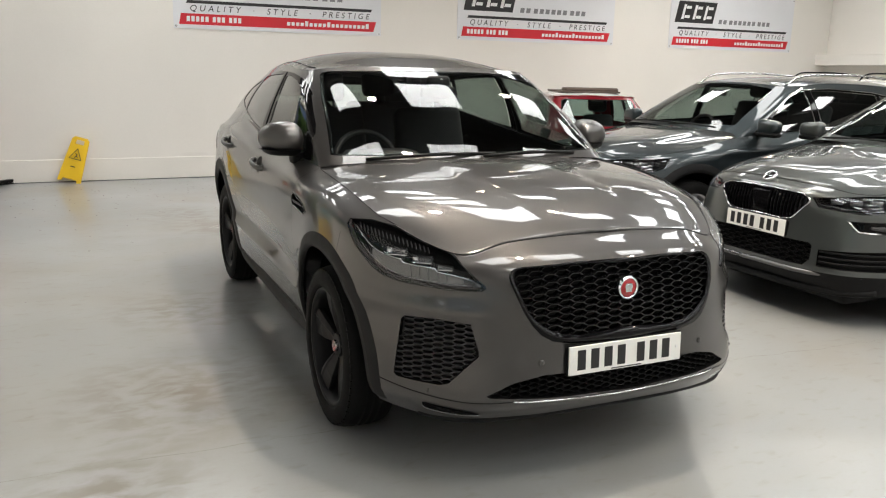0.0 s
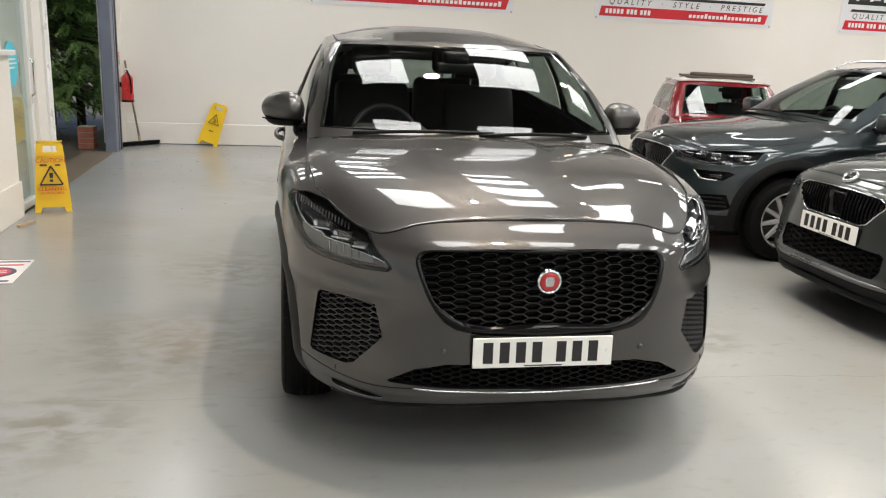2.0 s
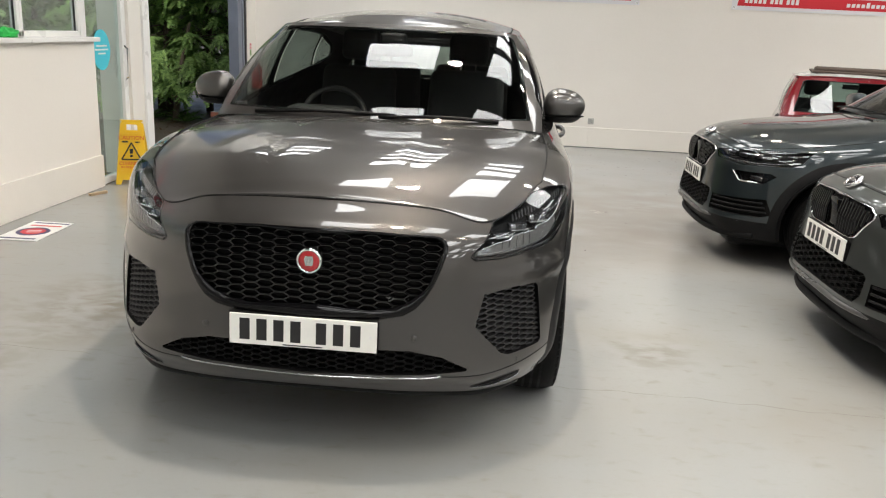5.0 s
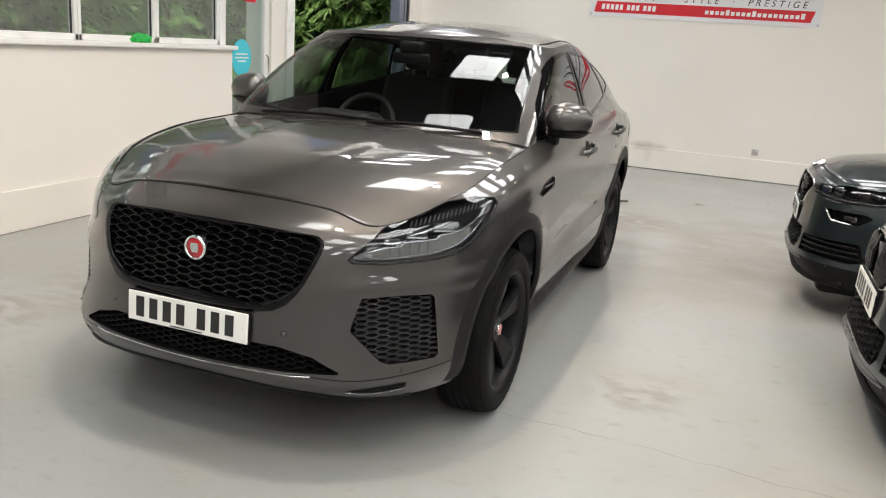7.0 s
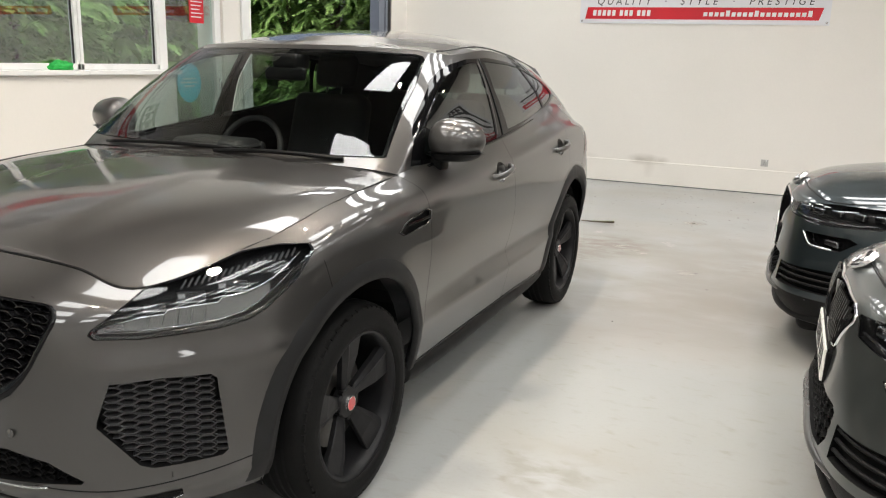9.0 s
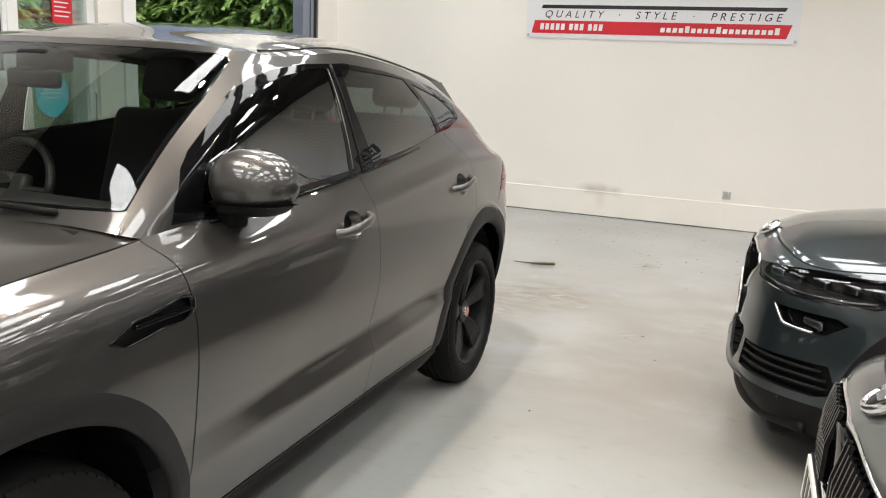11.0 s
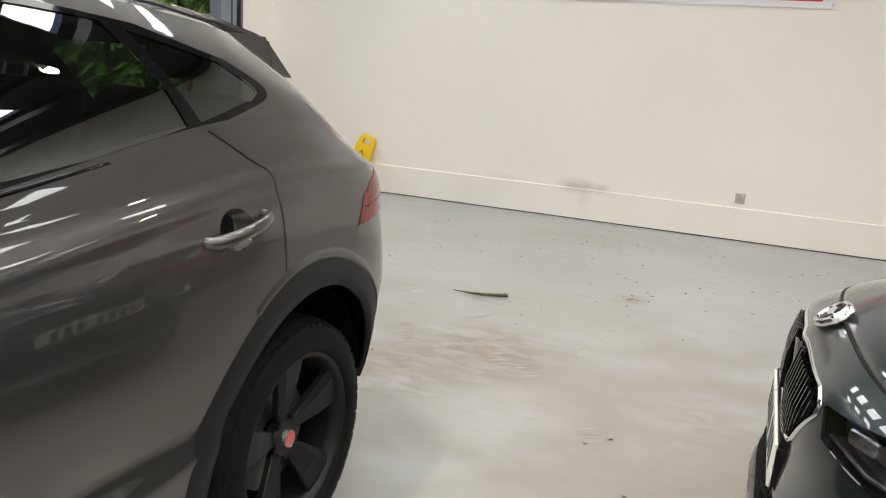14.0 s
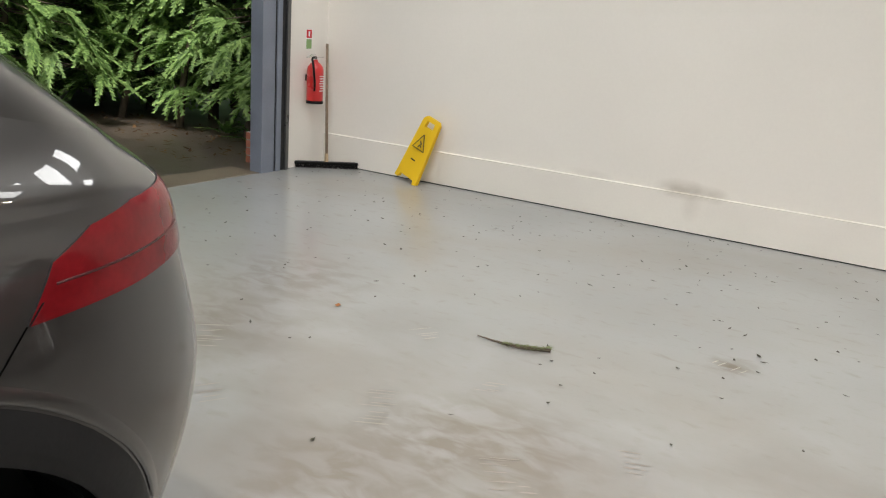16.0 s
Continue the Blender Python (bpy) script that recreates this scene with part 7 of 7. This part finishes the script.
M_CLOTH = mat("green_cloth", (0.02, 0.42, 0.07), 0.7, vary=0.25, scale=30, bump=0.3)
bm = bmesh.new()
bmesh.ops.create_icosphere(bm, subdivisions=4, radius=1)
for v in bm.verts:
    n = noise.noise(v.co * 2.3) * .35 + noise.noise(v.co * 5) * .16
    v.co = Vector((v.co.x * .06, v.co.y * .105, max(-.0, v.co.z * .05 + .02))) * (1 + n)
    v.co.z = max(.001, v.co.z)
tagged(part("cloth", bm, M_CLOTH, None, "", True, pose(WX - .02, 2.40, 1.365)), "crumpled bright green cloth on the window sill", "cloth")

# twig and litter on the floor
twig = thing("twig", "green conifer twig lying on the floor", "twig", at=pose(.515, 5.475, .006, 0, 0, 15))
part("stem", tube_bm(catmull([(-.19, .045, .004), (-.09, .008, .006), (.02, -.016, .008), (.16, .018, .006)], 6), [.003 + .0004 * i for i in range(19)], 6), M_BARK, twig)
bm = bmesh.new()
for i in range(150):
    t = random.random()
    x = -.06 + .215 * t
    a = random.uniform(-1, 1) * .75
    c = Vector((x, -.004 - .05 * t + .078 * t * t + random.uniform(-.006, .006), random.uniform(.003, .018)))
    d = Vector((math.cos(a) * (1 if random.random() < .8 else -1), math.sin(a), random.uniform(-.1, .25))) * random.uniform(.014, .034)
    n = Vector((-d.y, d.x, 0)).normalized() * .006
    bm.faces.new([bm.verts.new(p) for p in (c - n, c + n, c + d)])
part("needles", bm, mat("dry_green_needles", (0.10, 0.12, 0.04), 0.7, vary=0.4, scale=40), twig)
leaf = bmesh.new()
vs = [leaf.verts.new(p) for p in ((-.02, 0, .002), (-.005, .016, .012), (.012, .012, .006), (.022, .0, .014), (.008, -.014, .004), (-.008, -.012, .010))]
leaf.faces.new(vs)
bmesh.ops.triangulate(leaf, faces=leaf.faces[:])
tagged(part("dry_leaf", leaf, mat("brown_leaf", (0.28, 0.11, 0.03), 0.7, vary=0.2, scale=60), None, "", False, pose(-.42, 5.35, 0)), "curled brown dry leaf on the floor", "leaf")
bm = bmesh.new()
rnd = random.Random(5)
for i in range(340):
    x, y = rnd.uniform(-2.9, 3.2), 8.35 - abs(rnd.gauss(0, 1.9))
    if y < 2.2 or (-1 < x < 1 and y < 3.6):
        x, y = rnd.uniform(-2.8, 2.8), rnd.uniform(6.0, 8.3)
    L, a = rnd.choice((.008, .011, .014, .022)), rnd.uniform(0, 6.28)
    d, n = Vector((math.cos(a), math.sin(a), 0)) * L, Vector((-math.sin(a), math.cos(a), 0)) * rnd.uniform(.004, .010)
    c = Vector((x, y, .0045))
    up = Vector((0, 0, rnd.uniform(.001, .005)))
    v = [bm.verts.new(p) for p in (c - d, c + n, c + d * rnd.uniform(.7, 1.2) + up, c - n)]
    bm.faces.new(v)
tagged(part("floor_litter", bm, mat("dark_litter", (0.035, 0.032, 0.02), 0.8, vary=0.5, scale=3)), "scattered dark needles and leaf crumbs on the floor", "litter", "", "stuff")

# crack along the slab joint
rnd = random.Random(3)
pts = []
x = -2.9
while x < 3.4:
    pts.append(Vector((x, -.07 + .02 * math.sin(x * 2.1) + rnd.uniform(-.014, .014) - (.05 * max(0, x - 1.6)), 0)))
    x += rnd.uniform(.05, .12)
bm = bmesh.new()
prev = None
for p in pts:
    w = rnd.uniform(.0006, .0022) if p.x > .9 or rnd.random() < .5 else .0006
    row = [bm.verts.new(p + Vector((0, -w, .0012))), bm.verts.new(p + Vector((0, w, .0012)))]
    if prev:
        bm.faces.new((prev[0], row[0], row[1], prev[1]))
    prev = row
tagged(part("floor_crack", bm, mat("crack_dirt", (0.14, 0.13, 0.115), 0.8, vary=0.4, scale=9)), "fine dark crack in the floor paint", "crack", "", "structure")


# ---- outside: hedge, trunks, pier ----
def spray_mesh(seed, n, size):
    """A drooping conifer spray: many flat leaflets along a branching stem."""
    r = random.Random(seed)
    bm = bmesh.new()
    for b in range(n):
        a = r.uniform(-.9, .9)
        L = size * r.uniform(.5, 1.0)
        d = Vector((math.cos(a), math.sin(a), r.uniform(-.25, .35)))
        p = Vector((0, 0, 0)) + d * r.uniform(0, .2) * size
        for k in range(9):
            q = p + d * L / 9 + Vector((0, 0, -.006 * k * size))
            for sgn in (1, -1):
                s = d.cross(Z).normalized() * sgn
                tip = q + (d * .5 + s * .8).normalized() * L * .2 * (1 - .07 * k) + Vector((0, 0, r.uniform(-.02, .03) * size))
                wv = d * L * .035
                bm.faces.new([bm.verts.new(v) for v in (p - wv * .3, q + wv, tip)])
            p = q
    return bm


def leaves(name, dark, light):
    m = mat(name, dark, 0.6, vary=0.0, rough_vary=0.0)
    nt = m.node_tree
    b = nt.nodes["Principled BSDF"]
    geo, ramp = nt.nodes.new("ShaderNodeNewGeometry"), nt.nodes.new("ShaderNodeValToRGB")
    ramp.color_ramp.elements[0].color, ramp.color_ramp.elements[1].color = (*dark, 1), (*light, 1)
    nt.links.new(geo.outputs["Random Per Island"], ramp.inputs[0])
    nt.links.new(ramp.outputs[0], b.inputs["Base Color"])
    thin, mix = nt.nodes.new("ShaderNodeBsdfTranslucent"), nt.nodes.new("ShaderNodeMixShader")   # light passes through leaves
    nt.links.new(ramp.outputs[0], thin.inputs["Color"])
    mix.inputs[0].default_value = 0.45
    nt.links.new(b.outputs[0], mix.inputs[1])
    nt.links.new(thin.outputs[0], mix.inputs[2])
    nt.links.new(mix.outputs[0], nt.nodes["Material Output"].inputs[0])
    return m


M_HEDGE = leaves("conifer_green", (0.10, 0.19, 0.055), (0.30, 0.46, 0.14))
M_FERN = leaves("fern_green", (0.04, 0.10, 0.02), (0.12, 0.22, 0.05))


def conifer(x, y, h, seed):
    """A hedge conifer: trunk, limbs and a crown of sprays."""
    r = random.Random(seed)
    tree = thing("conifer", "dense green hedge conifer with drooping sprays outside", "tree", "hedge conifers", at=pose(x, y, -.02))
    part("trunk", tube_bm([(0, 0, 0), (r.uniform(-.05, .05), r.uniform(-.05, .05), h * .5), (0, 0, h)], [.07, .045, .01], 7), M_BARK, tree, "", True)
    src = [spray_mesh(seed * 7 + k, 7, .42) for k in range(3)]
    metas = []
    for s in src:
        me = bpy.data.meshes.new("spray")
        s.to_mesh(me)
        s.free()
        metas.append(me)
    bm = bmesh.new()
    limbs = bmesh.new()
    for i in range(290):
        z = .42 + (h - .5) * r.random()
        a = r.uniform(0, 2 * math.pi)
        rad = (.85 * (1 - z / h) + .42) * r.uniform(.6, 1.05)
        p = Vector((math.cos(a) * rad, math.sin(a) * rad, z))
        if r.random() < .2:
            rod_bm((0, 0, z + .1), p, .012, .004, 4, limbs, False)
        t = bmesh.new()
        t.from_mesh(metas[i % 3])
        m = Matrix.Translation(p) @ pose(0, 0, 0, r.uniform(-25, 25), r.uniform(-5, 35), math.degrees(a) + r.uniform(-40, 40)) @ Matrix.Scale(r.uniform(.7, 1.3), 4)
        merge(bm, t, m)
    for me in metas:
        bpy.data.meshes.remove(me)
    tagged(part("limbs", limbs, M_BARK, tree), kind="stuff")
    part("crown", bm, M_HEDGE, tree, "dense green needle sprays")
    return tree


kinds = [conifer(-5.0, 9.75, 4.0, 1), conifer(-6.1, 9.8, 4.3, 2), conifer(-7.2, 9.7, 4.2, 3)]
rnd = random.Random(11)
spots = [(-4.0, 9.9), (-8.2, 9.6), (-4.5, 10.6), (-5.6, 10.7), (-6.7, 10.8), (-8.0, 8.4), (-8.1, 7.2), (-8.0, 6.0), (-8.1, 4.8), (-8.0, 3.6), (-8.1, 2.4), (-8.0, 1.2), (-8.1, 0), (-8.0, -1.2), (-8.1, -2.4), (-8.0, -3.8), (-9.0, 9.2), (-9.0, 6.6), (-9.0, 4.2), (-9.0, 1.8), (-9.0, -.6), (-7.3, 7.9), (-7.2, 6.7), (-7.3, 5.5), (-7.2, 4.3), (-7.3, 3.1), (-7.2, 1.9), (-7.3, .7)]
for i, (x, y) in enumerate(spots):
    copy_thing(kinds[i % 3], pose(x + rnd.uniform(-.2, .2), y + rnd.uniform(-.2, .2), -.02, 0, 0, rnd.uniform(0, 360)))
# bare trunks, ferns, litter, brick pier
for i, (x, y, tip) in enumerate(((-4.55, 8.85, (.15, .35, 1.5)), (-5.7, 8.9, (-.1, .3, 1.2)), (-6.7, 8.85, (.1, .3, 1.1)))):
    tagged(part("bare_stem", tube_bm([(0, 0, -.02), (tip[0] * .4, tip[1] * .4, tip[2] * .5), tip], [.05, .04, .025], 7), M_BARK, None, "", True, pose(x, y, 0)), "bare grey-brown tree stem at the hedge foot", "tree stem", "hedge stems")
for i, (x, y) in enumerate(((-4.35, 8.75), (-4.6, 9.05), (-5.0, 8.95))):
    bm = bmesh.new()
    for k in range(14):
        a = k * .9
        t = spray_mesh(40 + k, 1, .38)
        merge(bm, t, pose(0, 0, .02, 0, -45 + (k % 4) * 8, math.degrees(a)))
    tagged(part("fern", bm, M_FERN, None, "", False, pose(x, y, -.02)), "low green fern at the hedge foot", "fern", "ferns")
bm = bmesh.new()
rnd = random.Random(8)
for i in range(900):
    c = Vector((rnd.uniform(-7.2, -3.9), rnd.uniform(5.2, 9.3), -.012))
    if c.y < 7.4 - (c.x + 3.9) * .35 and rnd.random() < .8:
        continue
    a, L = rnd.uniform(0, 6.28), rnd.uniform(.015, .07)
    d, n = Vector((math.cos(a), math.sin(a), rnd.uniform(-.1, .4))) * L, Vector((-math.sin(a), math.cos(a), 0)) * L * .3
    bm.faces.new([bm.verts.new(p) for p in (c - d, c + n, c + d, c - n)])
tagged(part("leaf_litter", bm, leaves("leaf_litter_brown", (0.05, 0.025, 0.012), (0.22, 0.13, 0.06))), "brown leaf litter and twigs on the yard", "litter", "", "stuff")
pier = thing("brick_pier", "low red brick pier beside the steel door post", "brick pier", at=pose(WX - .42, 8.02, -.02))
k = 0
for row in range(4):
    for j in range(2):
        part("brick", box_bm(-.1025, -.11 + .112 * j, .075 * row, .1025, -.11 + .112 * j + .1025, .075 * row + .065, .004), M_BRICK, pier)
part("mortar", box_bm(-.097, -.105, 0, .097, .10, .295), mat("mortar", (0.35, 0.33, 0.3), 0.9, vary=0.2, bump=0.3), pier)
wall_far = block("ground_bank", -14, -10, -.02, -9.6, 16, 3.2, mat("hedge_shade", (0.06, 0.12, 0.045), 0.9, vary=0.6, scale=3, fine=20, bump=0.8), .2, label="dark hedge bank behind the conifers", category="hedge")

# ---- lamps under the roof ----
# cans for the spotlights and for the three added fill lamps
for x, y, power in SPOTS_AND_FILL:
    lamp = thing("spotlight", "small round ceiling spotlight with a warm glow, three of them added fill", "spotlight", "ceiling spotlights", at=pose(x, y, SPOT_Z))
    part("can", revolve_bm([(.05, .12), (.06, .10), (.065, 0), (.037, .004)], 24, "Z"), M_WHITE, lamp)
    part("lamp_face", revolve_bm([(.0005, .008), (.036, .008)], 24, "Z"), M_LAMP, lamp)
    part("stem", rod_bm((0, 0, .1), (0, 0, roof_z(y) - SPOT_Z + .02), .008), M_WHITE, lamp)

# faint tread prints in the dust
M_PRINT = mat("dust_print", (0.245, 0.222, 0.192), 0.5, vary=0.15, scale=20)
rnd = random.Random(23)
bm = bmesh.new()
for cx, cy, turn, count, span in ((.38, 4.62, 28, 9, .30), (.95, 4.50, 30, 7, .26), (1.10, 4.42, 30, 5, .2), (.62, 5.05, 22, 4, .22), (-.62, 4.70, 35, 8, .34), (-.2, 4.30, 60, 5, .3), (1.30, 4.85, 20, 5, .22), (.2, 3.6, 40, 7, .4), (1.35, 5.95, 70, 4, .2), (.1, 5.35, 55, 4, .26), (1.55, 3.9, 35, 4, .3)):
    c, d = math.cos(radians(turn)), math.sin(radians(turn))
    for k in range(count):
        along = (k - count / 2) * .035 + rnd.uniform(-.006, .006)
        L, w = span * rnd.uniform(.25, .5), rnd.uniform(.004, .009)
        o = Vector((cx - d * along + rnd.uniform(-.03, .03), cy + c * along, .0012))
        u, v = Vector((c, d, 0)) * L / 2, Vector((-d, c, 0)) * w / 2
        bm.faces.new([bm.verts.new(o + q) for q in (-u, -u * .4 - v, u * .5 - v, u, u * .4 + v, -u * .5 + v)])
tagged(part("tread_prints", bm, M_PRINT), "faint brown tread prints on the floor paint", "marks", "", "stuff")
